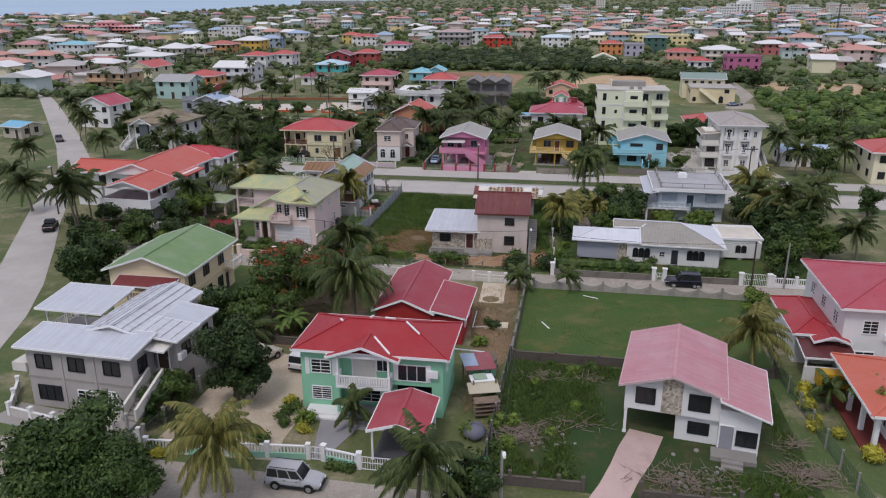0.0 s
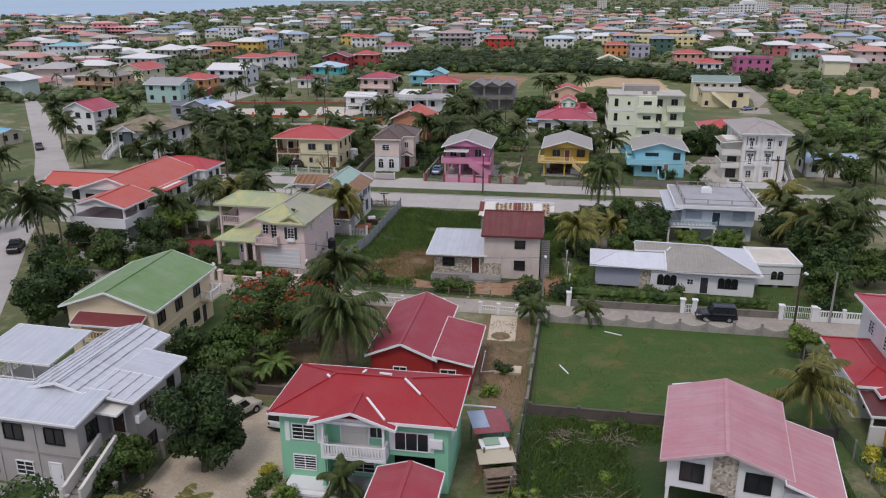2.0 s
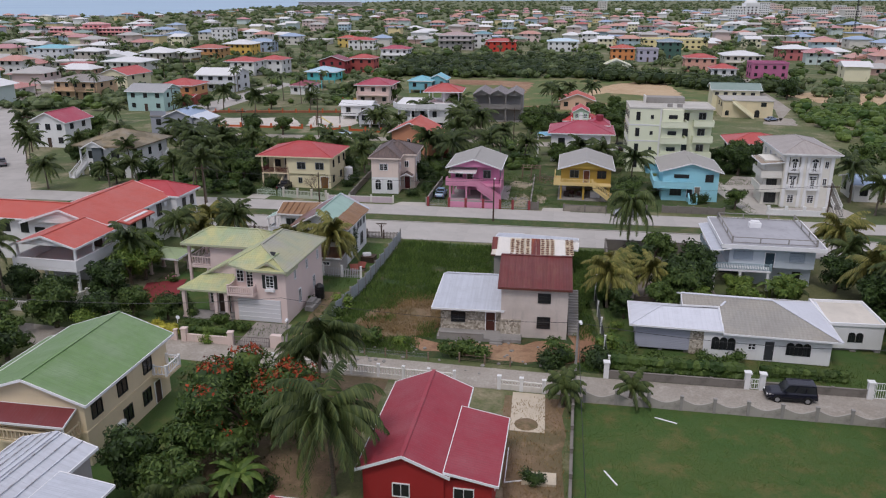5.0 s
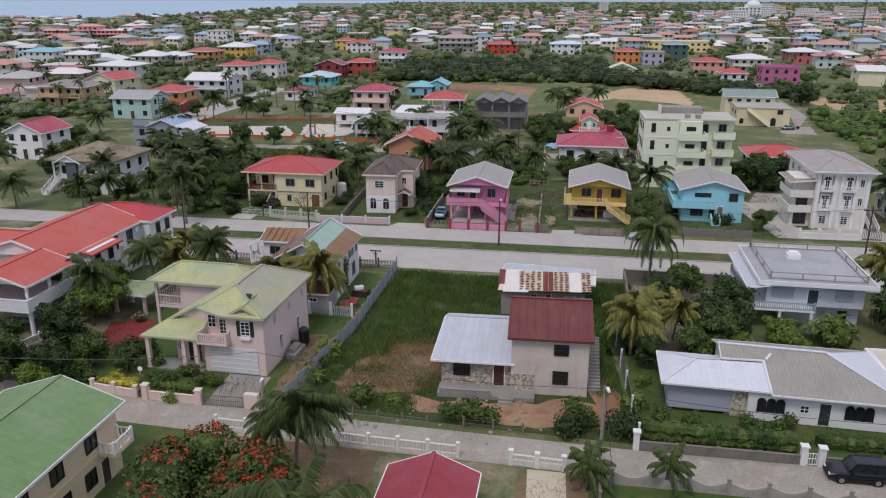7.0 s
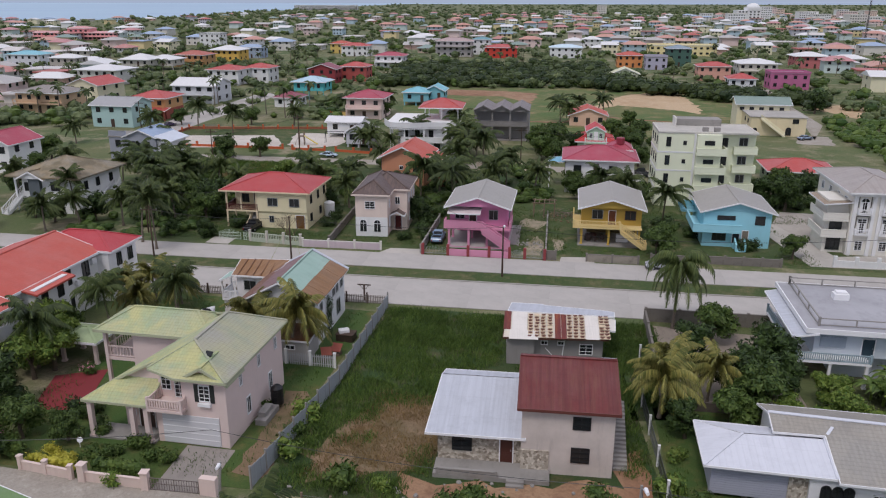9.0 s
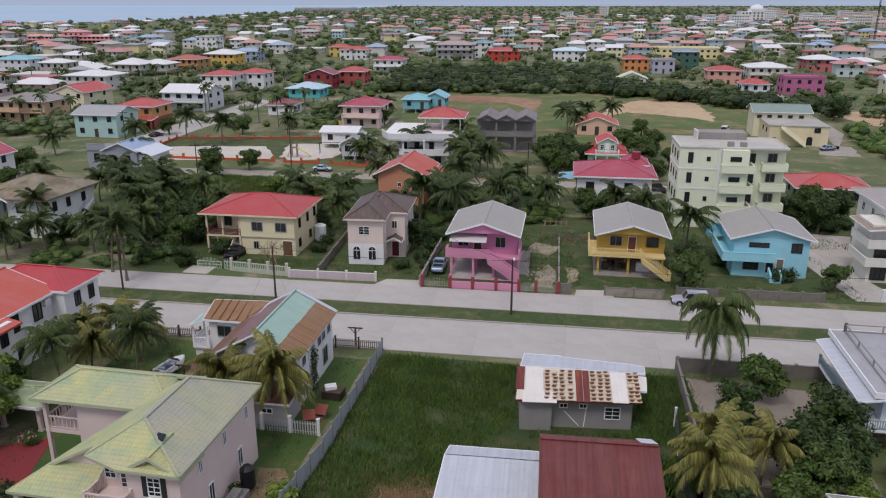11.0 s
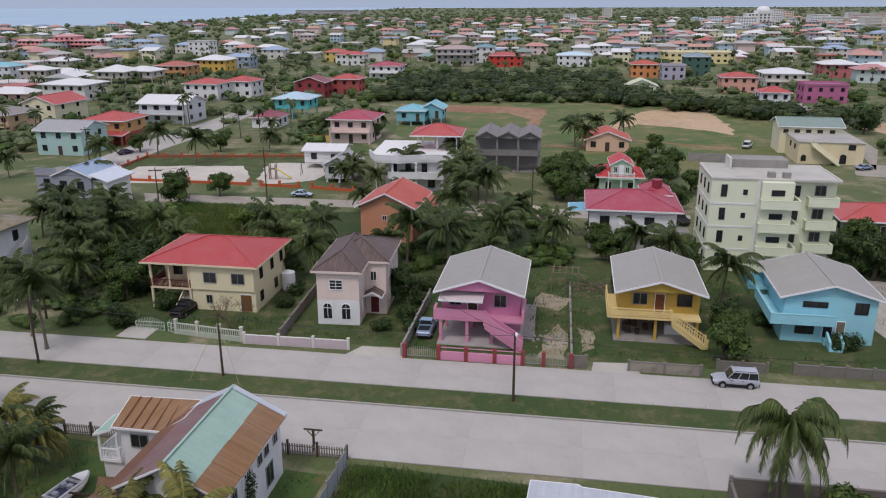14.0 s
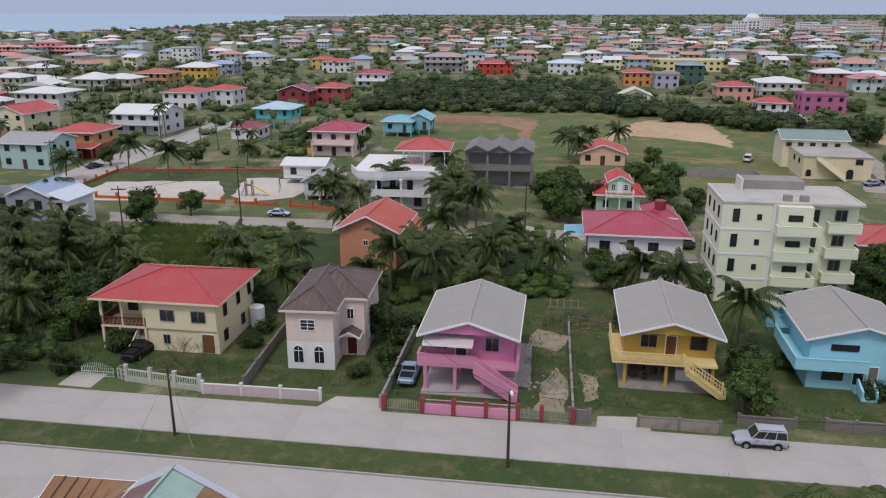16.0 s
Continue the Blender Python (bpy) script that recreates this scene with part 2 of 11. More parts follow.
# ---- building helpers ----
class Solid:
    """A growing list of corners and faces."""

    def __init__(self):
        self.v, self.f, self.m = [], [], []

    def add(self, verts, faces, mi=0):
        k = len(self.v)
        self.v += [tuple(p) for p in verts]
        self.f += [tuple(i + k for i in q) for q in faces]
        self.m += [mi] * len(faces)
        return self

    def box(self, x0, y0, z0, x1, y1, z1, mi=0):
        return self.add([(x0, y0, z0), (x1, y0, z0), (x1, y1, z0), (x0, y1, z0), (x0, y0, z1), (x1, y0, z1), (x1, y1, z1), (x0, y1, z1)],
                        [(3, 2, 1, 0), (4, 5, 6, 7), (0, 1, 5, 4), (1, 2, 6, 5), (2, 3, 7, 6), (3, 0, 4, 7)], mi)

    def slab(self, pts, thick, mi=0):
        """A plate of any outline, its top at pts (counter-clockwise from above)."""
        n = len(pts)
        low = [(x, y, z - thick) for x, y, z in pts]
        return self.add(list(pts) + low, [tuple(range(n)), tuple(range(2 * n - 1, n - 1, -1))] + [((i + 1) % n, i, n + i, n + (i + 1) % n) for i in range(n)], mi)

    def tube(self, p, q, r, r2=None, n=8, mi=0, cap=True):
        p, q = Vector(p), Vector(q)
        d = (q - p).normalized()
        a = d.orthogonal().normalized()
        b = d.cross(a)
        r2 = r if r2 is None else r2
        ring = [(math.cos(2 * math.pi * i / n), math.sin(2 * math.pi * i / n)) for i in range(n)]
        vs = [p + r * (c * a + s * b) for c, s in ring] + [q + r2 * (c * a + s * b) for c, s in ring]
        fs = [(i, (i + 1) % n, n + (i + 1) % n, n + i) for i in range(n)]
        if cap:
            fs += [tuple(range(n - 1, -1, -1)), tuple(range(n, 2 * n))]
        return self.add(vs, fs, mi)

    def beam(self, p, q, w, h, mi=0):
        """A board from p to q, w wide and h high, hanging from the line."""
        p, q = Vector(p), Vector(q)
        d = (q - p).normalized()
        side = d.cross(Vector((0, 0, 1)))
        side = (side.normalized() if side.length > 1e-4 else Vector((1, 0, 0))) * w / 2
        up = Vector((0, 0, 1)) * h if abs(d.z) < 0.95 else Vector((0, 1, 0)) * h
        vs = [p - side - up, p + side - up, q + side - up, q - side - up, p - side, p + side, q + side, q - side]
        return self.add(vs, [(3, 2, 1, 0), (4, 5, 6, 7), (0, 1, 5, 4), (1, 2, 6, 5), (2, 3, 7, 6), (3, 0, 4, 7)], mi)

    def ring(self, x0, x1, y0, y1, z0, z1, t, mi=0):
        """A closed frame lying flat, t wide, outside x0..x1, y0..y1."""
        o = [(x0 - t, y0 - t), (x1 + t, y0 - t), (x1 + t, y1 + t), (x0 - t, y1 + t)]
        i = [(x0, y0), (x1, y0), (x1, y1), (x0, y1)]
        vs = [(x, y, z) for z in (z0, z1) for ps in (o, i) for x, y in ps]
        fs = []
        for k in range(4):
            n = (k + 1) % 4
            fs += [(k, n, 8 + n, 8 + k), (4 + n, 4 + k, 12 + k, 12 + n), (8 + k, 8 + n, 12 + n, 12 + k), (n, k, 4 + k, 4 + n)]
        return self.add(vs, fs, mi)

    def arch_frame(self, w, h, t, y0, y1, mi=0):
        """A door lining: two jambs and a head in one piece."""
        p = [(-w / 2 - t, 0), (-w / 2, 0), (-w / 2, h), (w / 2, h), (w / 2, 0), (w / 2 + t, 0), (w / 2 + t, h + t), (-w / 2 - t, h + t)]
        vs = [(x, y, z) for y in (y0, y1) for x, z in p]
        fs = [(0, 1, 2, 7), (2, 3, 6, 7), (3, 4, 5, 6), (15, 10, 9, 8), (15, 14, 11, 10), (14, 13, 12, 11)]
        fs += [((i + 1) % 8, i, 8 + i, 8 + (i + 1) % 8) for i in range(8)]
        return self.add(vs, fs, mi)

    def lattice(self, xs, zs, rim, bar, slat, y0, y1):
        """A window frame in one piece: rim round it, bars at the inner xs, slats at the inner zs."""
        def cuts(v, inner):
            out = [v[0], v[0] + rim]
            for c in v[1:-1]:
                out += [c - inner / 2, c + inner / 2]
            return out + [v[-1] - rim, v[-1]]

        cx, cz = cuts(xs, bar), cuts(zs, slat)
        nx, nz = len(cx), len(cz)
        k = nx * nz
        vs = [(x, y, z) for y in (y0, y1) for z in cz for x in cx]
        solid = lambda i, j: 0 <= i < nx - 1 and 0 <= j < nz - 1 and not (i % 2 and j % 2)
        fs = []
        for j in range(nz - 1):
            for i in range(nx - 1):
                if not solid(i, j):
                    continue
                a, b, c, d = j * nx + i, j * nx + i + 1, (j + 1) * nx + i + 1, (j + 1) * nx + i
                fs.append((a, b, c, d))
                if not solid(i, j - 1):
                    fs.append((b, a, k + a, k + b))
                if not solid(i, j + 1):
                    fs.append((d, c, k + c, k + d))
                if not solid(i - 1, j):
                    fs.append((a, d, k + d, k + a))
                if not solid(i + 1, j):
                    fs.append((c, b, k + b, k + c))
        return self.add(vs, fs)

    def data(self, name, *mats, uv=True, smooth=False):
        me = bpy.data.meshes.new(name)
        me.from_pydata(self.v, [], self.f)
        for m in mats:
            me.materials.append(m)
        if any(self.m):
            me.polygons.foreach_set("material_index", self.m)
        if smooth:
            me.polygons.foreach_set("use_smooth", [True] * len(self.f))
        if uv:
            lay = me.uv_layers.new(name="UVMap").data
            for p in me.polygons:
                nz = p.normal
                u = Vector((-nz.y, nz.x, 0))
                u = u.normalized() if u.length > 1e-3 else Vector((1, 0, 0))
                w = nz.cross(u)
                for li in p.loop_indices:
                    c = me.vertices[me.loops[li].vertex_index].co
                    lay[li].uv = (c.dot(u), c.dot(w))
        me.update()
        return me


def part(name, b, mat, parent, label="", kind="", uv=True, smooth=False):
    """One mesh of its own under a thing or a part."""
    mats = mat if isinstance(mat, (list, tuple)) else (mat,)
    ob = new(name, b if isinstance(b, bpy.types.Mesh) else b.data(name, *mats, uv=uv, smooth=smooth))
    ob.parent = parent
    return tagged(ob, label, kind=kind)


def thing(name, label, category, x, y, z=0.0, rz=0.0, group="", kind=""):
    ob = new(name)
    ob.empty_display_size = 0.3
    ob.matrix_basis = pose(x, y, z, 0, 0, rz)
    return tagged(ob, label, category, group, kind)


def single(name, b, mat, label, category, group="", kind="", uv=True, at=None, smooth=False):
    """A thing of one mesh."""
    mats = mat if isinstance(mat, (list, tuple)) else (mat,)
    ob = new(name, b if isinstance(b, bpy.types.Mesh) else b.data(name, *mats, uv=uv, smooth=smooth))
    if at is not None:
        ob.matrix_basis = at
    return tagged(ob, label, category, group, kind)


SHARED = {}


def window_mesh(w, h, style, mat):
    """Frame and glass of a window: it faces -y, its foot in the origin."""
    key = (round(w, 2), round(h, 2), style, mat.name)
    if key in SHARED:
        return SHARED[key]
    f, g = Solid(), Solid()
    t, d = 0.07, 0.09
    if style == "arch":
        n, r = 10, w / 2
        zc = h - r
        arc = [(r * math.cos(math.pi * i / n), zc + r * math.sin(math.pi * i / n)) for i in range(n + 1)]
        for (xa, za), (xb, zb) in zip(arc, arc[1:]):
            k = (r - t) / r
            f.add([(xa, -d, za), (xb, -d, zb), (xb * k, -d, zc + (zb - zc) * k), (xa * k, -d, zc + (za - zc) * k), (xa, 0.02, za), (xb, 0.02, zb)], [(3, 2, 1, 0), (0, 1, 5, 4)])
        f.box(-w / 2, -d, 0, -w / 2 + t, 0.02, zc).box(w / 2 - t, -d, 0, w / 2, 0.02, zc)
        g.add([(-r, -0.035, 0), (r, -0.035, 0)] + [(x, -0.035, z) for x, z in arc], [tuple(range(n + 3))])
        f.box(-0.025, -d * 0.8, 0.04, 0.025, 0.0, h - 0.04).box(-w / 2 + t, -d * 0.8, zc - 0.03, w / 2 - t, 0.0, zc + 0.03)
    else:
        cols = 1 if style == "open" else 2 if style == "louvre" else max(2, round(w / 0.75))
        rows = {"grille": max(2, round(h / 0.35)), "louvre": max(2, round(h / 0.2))}.get(style, 1)
        f.lattice([-w / 2 + w * k / cols for k in range(cols + 1)], [h * k / rows for k in range(rows + 1)], t, 0.045, 0.03, -d, 0.02)
        g.box(-w / 2 + t / 2, -0.035, t / 2, w / 2 - t / 2, 0.015, h - t / 2)
    SHARED[key] = (f.data("window", mat, uv=False), g.data("pane", GLASS, uv=False))
    return SHARED[key]


def far_window(w, h, mat):
    """A window of a distant house in one mesh: frame, middle bar and glass."""
    key = ("far", round(w, 2), round(h, 2), mat.name)
    if key not in SHARED:
        f = Solid().box(-w / 2 + 0.03, -0.035, 0.03, w / 2 - 0.03, 0.015, h - 0.03, 1)
        f.lattice([-w / 2, 0, w / 2], [0, h], 0.07, 0.045, 0.03, -0.09, 0.02)
        SHARED[key] = f.data("window", mat, GLASS, uv=False)
    return SHARED[key]


TURN = {"f": 0, "b": 180, "l": -90, "r": 90}


class House:
    """A house on an Empty at its front left corner: x along the front, y to the back."""

    def __init__(self, label, x, y, rz=-7.5, name="house", category="house", group="", size=(1, 1, 1)):
        self.ob = thing(name, label, category, x, y, 0.0, rz, group)
        self.ob.matrix_basis = self.ob.matrix_basis @ Matrix.Diagonal((*size, 1))
        self.far = y > 250

    def put(self, name, b, mat, label="", uv=True):
        return part(name, b, mat, self.ob, label, uv=uv)

    def wall(self, x0, x1, y0, y1, z0, z1, mat, label="", name="wall"):
        return self.put(name, Solid().box(x0, y0, z0, x1, y1, z1), mat, label)

    def band(self, x0, x1, y0, y1, z, mat=None, h=0.22, out=0.05):
        """A proud string course round a block."""
        return self.put("string_course", Solid().ring(x0 - 0.003 + 0.0, x1 + 0.003, y0 - 0.003, y1 + 0.003, z, z + h, out), mat or TRIM)

    def eaves(self, roof, x0, x1, y0, y1, z, mat, h=0.2):
        part("fascia", Solid().ring(x0, x1, y0, y1, z - h, z + 0.03, 0.04), mat, roof)

    def hip(self, x0, x1, y0, y1, z, rise, mat, over=0.55, trim=None, label="", cap=None, ridge=None):
        x0, x1, y0, y1 = x0 - over, x1 + over, y0 - over, y1 + over
        w, d = x1 - x0, y1 - y0
        s = min(w, d) / 2 if ridge is None else ridge
        if w >= d:
            a, b = (x0 + s, (y0 + y1) / 2, z + rise), (x1 - s, (y0 + y1) / 2, z + rise)
        else:
            a, b = ((x0 + x1) / 2, y0 + s, z + rise), ((x0 + x1) / 2, y1 - s, z + rise)
        c = [(x0, y0, z), (x1, y0, z), (x1, y1, z), (x0, y1, z)]
        m = Solid()
        lowered = [(x, y, z - 0.14) for x, y, _ in c]
        if abs(Vector(a).x - Vector(b).x) + abs(Vector(a).y - Vector(b).y) < 0.05:
            m.add(c + [a], [(0, 1, 4), (1, 2, 4), (2, 3, 4), (3, 0, 4)])
        elif w >= d:
            m.add(c + [a, b], [(0, 1, 5, 4), (1, 2, 5), (2, 3, 4, 5), (3, 0, 4)])
        else:
            m.add(c + [a, b], [(0, 1, 4), (1, 2, 5, 4), (2, 3, 5), (3, 0, 4, 5)])
        m.add(lowered, [(3, 2, 1, 0)])
        roof = self.put("roof", m, mat, label)
        self.eaves(roof, x0, x1, y0, y1, z, trim or TRIM)
        k = Solid()
        lines = [(a, b)] + ([(c[0], a), (c[3], a), (c[1], b), (c[2], b)] if w >= d else [(c[0], a), (c[1], a), (c[2], b), (c[3], b)])
        for p, q in lines:
            if (Vector(p) - Vector(q)).length > 0.1:
                k.beam(Vector(p) + Vector((0, 0, 0.05)), Vector(q) + Vector((0, 0, 0.05)), 0.26, 0.07)
        part("ridge_cap", k, cap or mat, roof)
        return roof

    def gable(self, x0, x1, y0, y1, z, rise, mat, axis="y", over=0.5, end=0.5, wallmat=None, trim=None, label="", cap=None, at=0.5):
        """Gable roof whose ridge runs along axis; at: where the ridge lies across it."""
        m, t = Solid(), 0.10
        if axis == "y":
            c, ya, yb = x0 + (x1 - x0) * at, y0 - end, y1 + end
            sl, sr = rise / (c - x0), rise / (x1 - c)
            el, er = (x0 - over, z - over * sl), (x1 + over, z - over * sr)
            m.slab([(el[0], ya, el[1]), (c, ya, z + rise), (c, yb, z + rise), (el[0], yb, el[1])], t)
            m.slab([(c, ya, z + rise), (er[0], ya, er[1]), (er[0], yb, er[1]), (c, yb, z + rise)], t)
            edge = [((el[0], ya, el[1]), (c, ya, z + rise)), ((er[0], ya, er[1]), (c, ya, z + rise)), ((el[0], yb, el[1]), (c, yb, z + rise)), ((er[0], yb, er[1]), (c, yb, z + rise)),
                    ((el[0], ya, el[1]), (el[0], yb, el[1])), ((er[0], ya, er[1]), (er[0], yb, er[1]))]
            top = ((c, ya, z + rise + 0.05), (c, yb, z + rise + 0.05))
            ends = [[(x0, y, z - t), (x1, y, z - t), (c, y, z + rise - t)] for y in (y0, y1)]
        else:
            c, xa, xb = y0 + (y1 - y0) * at, x0 - end, x1 + end
            sl, sr = rise / (c - y0), rise / (y1 - c)
            el, er = (y0 - over, z - over * sl), (y1 + over, z - over * sr)
            m.slab([(xa, el[0], el[1]), (xb, el[0], el[1]), (xb, c, z + rise), (xa, c, z + rise)], t)
            m.slab([(xa, c, z + rise), (xb, c, z + rise), (xb, er[0], er[1]), (xa, er[0], er[1])], t)
            edge = [((xa, el[0], el[1]), (xa, c, z + rise)), ((xa, er[0], er[1]), (xa, c, z + rise)), ((xb, el[0], el[1]), (xb, c, z + rise)), ((xb, er[0], er[1]), (xb, c, z + rise)),
                    ((xa, el[0], el[1]), (xb, el[0], el[1])), ((xa, er[0], er[1]), (xb, er[0], er[1]))]
            top = ((xa, c, z + rise + 0.05), (xb, c, z + rise + 0.05))
            ends = [[(x, y0, z - t), (x, y1, z - t), (x, c, z + rise - t)] for x in (x0, x1)]
        roof = self.put("roof", m, mat, label)
        for p, q in edge:
            part("fascia", Solid().beam(Vector(p) + Vector((0, 0, 0.03)), Vector(q) + Vector((0, 0, 0.03)), 0.07, 0.22), trim or TRIM, roof, uv=False)
        k = Solid()
        k.beam(*top, 0.3, 0.08)
        part("ridge_cap", k, cap or mat, roof)
        if wallmat:
            s = 0.15
            for i, tri in enumerate(ends):
                sg = 1 if i == 0 else -1
                off = [(x, y + sg * s, zz) if axis == "y" else (x + sg * s, y, zz) for x, y, zz in tri]
                self.put("gable_wall", Solid().add(tri + off, [(0, 1, 2), (5, 4, 3), (0, 2, 5, 3), (1, 4, 5, 2), (0, 3, 4, 1)]), wallmat)
        return roof

    def lean(self, pts, mat, thick=0.10, trim=None, label="", name="roof"):
        roof = self.put(name, Solid().slab(pts, thick), mat, label)
        for i in range(len(pts)):
            part("fascia", Solid().beam(Vector(pts[i]) + Vector((0, 0, 0.02)), Vector(pts[(i + 1) % len(pts)]) + Vector((0, 0, 0.02)), 0.06, 0.18), trim or TRIM, roof, uv=False)
        return roof

    def win(self, side, at, u, z, w, h, style="plain", mat=None):
        """A window in the wall plane at, centred on u, its foot at z."""
        if self.far:
            f = far_window(w, h, mat or TRIM)
        else:
            f, g = window_mesh(w, h, style, mat or TRIM)
        ob = part("window", f, None, self.ob)
        ob.matrix_basis = pose(u, at, z, 0, 0, TURN[side]) if side in "fb" else pose(at, u, z, 0, 0, TURN[side])
        if not self.far:
            part("pane", g, None, ob)
        return ob

    def wins(self, side, at, us, z, w, h, style="plain", mat=None):
        for u in us:
            self.win(side, at, u, z, w, h, style, mat)

    def door(self, side, at, u, z, w=0.95, h=2.1, mat=None, label=""):
        ob = self.put("door", Solid().box(-w / 2, -0.05, 0, w / 2, 0.02, h), mat or DARKWOOD, label)
        ob.matrix_basis = pose(u, at, z, 0, 0, TURN[side]) if side in "fb" else pose(at, u, z, 0, 0, TURN[side])
        if self.far:
            return ob
        part("door_frame", Solid().arch_frame(w + 0.004, h + 0.002, 0.08, -0.09, 0.02), TRIM, ob, uv=False)
        part("door_panel", Solid().box(-w / 2 + 0.12, -0.068, 0.2, w / 2 - 0.12, -0.052, h * 0.45), mat or DARKWOOD, ob, uv=False)
        part("door_panel", Solid().box(-w / 2 + 0.12, -0.068, h * 0.52, w / 2 - 0.12, -0.052, h - 0.15), mat or DARKWOOD, ob, uv=False)
        part("handle", Solid().box(w / 2 - 0.14, -0.11, 1.0, w / 2 - 0.09, -0.066, 1.12), ALU, ob)
        return ob

    def posts(self, pts, z0, z1, s=0.25, mat=None, name="post"):
        for x, y in pts:
            b = Solid().box(x - s / 2, y - s / 2, z0, x + s / 2, y + s / 2, z1)
            b.box(x - s * 0.7, y - s * 0.7, z0, x + s * 0.7, y + s * 0.7, z0 + 0.15).box(x - s * 0.7, y - s * 0.7, z1 - 0.14, x + s * 0.7, y + s * 0.7, z1 - 0.002)
            self.put(name, b, mat or TRIM, uv=False)

    def floor(self, x0, x1, y0, y1, z, mat=None, t=0.22, name="balcony_slab"):
        return self.put(name, Solid().box(x0, y0, z - t, x1, y1, z), mat or TRIM)

    def rail(self, pts, z, mat=None, h=0.95, step=0.34, solid=False, bal=0.07):
        """A railing along pts, on the floor at z."""
        mat = mat or TRIM
        zs = z if isinstance(z, (list, tuple)) else [z] * len(pts)
        up = Vector((0, 0, 1))
        first = None
        for (p, q), (za, zb) in zip(zip(pts, pts[1:]), zip(zs, zs[1:])):
            a, b = Vector((*p, za)), Vector((*q, zb))
            if solid:
                ob = self.put("parapet", Solid().beam(a + up * h, b + up * h, 0.16, h - 0.02), mat)
                part("coping", Solid().beam(a + up * (h + 0.09), b + up * (h + 0.09), 0.24, 0.088), mat, ob, uv=False)
            else:
                ob = self.put("railing", Solid().beam(a + up * h, b + up * h, 0.12, 0.09), mat)
                part("bottom_rail", Solid().beam(a + up * 0.16, b + up * 0.16, 0.10, 0.07), mat, ob, uv=False)
                key = ("baluster", bal, round(h, 2), mat.name)
                if key not in SHARED:
                    SHARED[key] = Solid().box(-bal / 2, -bal / 2, 0.12, bal / 2, bal / 2, h - 0.08).data("baluster", mat, uv=False)
                n = max(1, int((b - a).length / step))
                for i in range(1, n):
                    part("baluster", SHARED[key], None, ob).matrix_basis = Matrix.Translation(a.lerp(b, i / n))
            first = first or ob
        for p, zz in zip(pts, zs):
            part("newel", Solid().box(p[0] - 0.1, p[1] - 0.1, zz, p[0] + 0.1, p[1] + 0.1, zz + h + 0.12), mat, first, uv=False)
        return first

    def stairs(self, p, q, z0, z1, width, mat=None, railmat=None, side=(1, -1), solid=False):
        """Steps from p (at z0) up to q (at z1)."""
        mat = mat or BARE
        n = max(2, round((z1 - z0) / 0.18))
        a, b = Vector((*p, 0)), Vector((*q, 0))
        d = (b - a) / n
        s = Vector((-d.y, d.x, 0)).normalized() * width / 2
        m = Solid()
        rise = (z1 - z0) / n
        prof = [a + Vector((0, 0, z0))]
        for i in range(n):
            prof += [a + d * i + Vector((0, 0, z0 + rise * (i + 1))), a + d * (i + 1) + Vector((0, 0, z0 + rise * (i + 1)))]
        prof += [b + Vector((0, 0, max(z0, z1 - 0.4))), a + d * min(n, 0.4 / rise) + Vector((0, 0, z0))]
        k = len(prof)
        m.add([v - s for v in prof] + [v + s for v in prof], [tuple(range(k)), tuple(range(2 * k - 1, k - 1, -1))] + [(i, i + k, (i + 1) % k + k, (i + 1) % k) for i in range(k)])
        self.put("stairs", m, mat)
        for k in side:
            self.rail([tuple((a + k * s)[:2]), tuple((b + k * s)[:2])], [z0 + 0.1, z1], railmat, solid=solid)

    def tank(self, x, y, z, r=0.6, h=1.3, mat=None):
        b = Solid().tube((x, y, z), (x, y, z + h), r, n=16).tube((x, y, z + h), (x, y, z + h + 0.25), r, r * 0.4, n=16)
        for i in range(3):
            b.tube((x, y, z + h * (0.2 + 0.3 * i)), (x, y, z + h * (0.2 + 0.3 * i) + 0.06), r + 0.03, n=16)
        single("water_tank", b, mat or plain(30, 30, 32), "ribbed plastic water tank beside the house", "water tank", at=self.ob.matrix_basis.copy())

    def aircon(self, side, at, u, z):
        b = Solid().box(-0.45, -0.34, 0, 0.45, -0.01, 0.62).box(-0.40, -0.36, 0.06, 0.12, -0.342, 0.56)
        ob = self.put("air_conditioner", b, TRIM, "white outdoor air conditioner unit")
        ob.matrix_basis = pose(u, at, z, 0, 0, TURN[side]) if side in "fb" else pose(at, u, z, 0, 0, TURN[side])

# ---- ground, roads, water ----
def patch(name, pts, mat, z, label, category="ground", kind="structure", t=0.5):
    return single(name, Solid().slab([(x, y, z) for x, y in pts][::1 if area(pts) > 0 else -1], t), mat, label, category, kind=kind)


def area(pts):
    return sum(a[0] * b[1] - b[0] * a[1] for a, b in zip(pts, pts[1:] + pts[:1]))


def ragged(pts, amount=0.6, step=2.5, seed=1):
    """The outline with wandering edges."""
    rnd, out = random.Random(seed), []
    for a, b in zip(pts, pts[1:] + pts[:1]):
        n = max(1, int(math.dist(a, b) / step))
        for i in range(n):
            k = i / n
            out.append((a[0] + (b[0] - a[0]) * k + rnd.uniform(-amount, amount), a[1] + (b[1] - a[1]) * k + rnd.uniform(-amount, amount)))
    return out


g = Solid()
g.add([(-4600, -400, 0), (4600, -400, 0), (4600, 4900, 0), (-4600, 4900, 0)], [(0, 1, 2, 3)])
single("ground", g, TOWNGROUND, "flat green and brown town ground to the horizon", "ground", kind="structure", uv=False)
COAST = [(-4550, 1400), (-1200, 1230), (-640, 1180), (-572, 1215), (-530, 1310), (-505, 1470), (-540, 1900), (-500, 2100), (-480, 2400), (-465, 3140), (-350, 4350)]


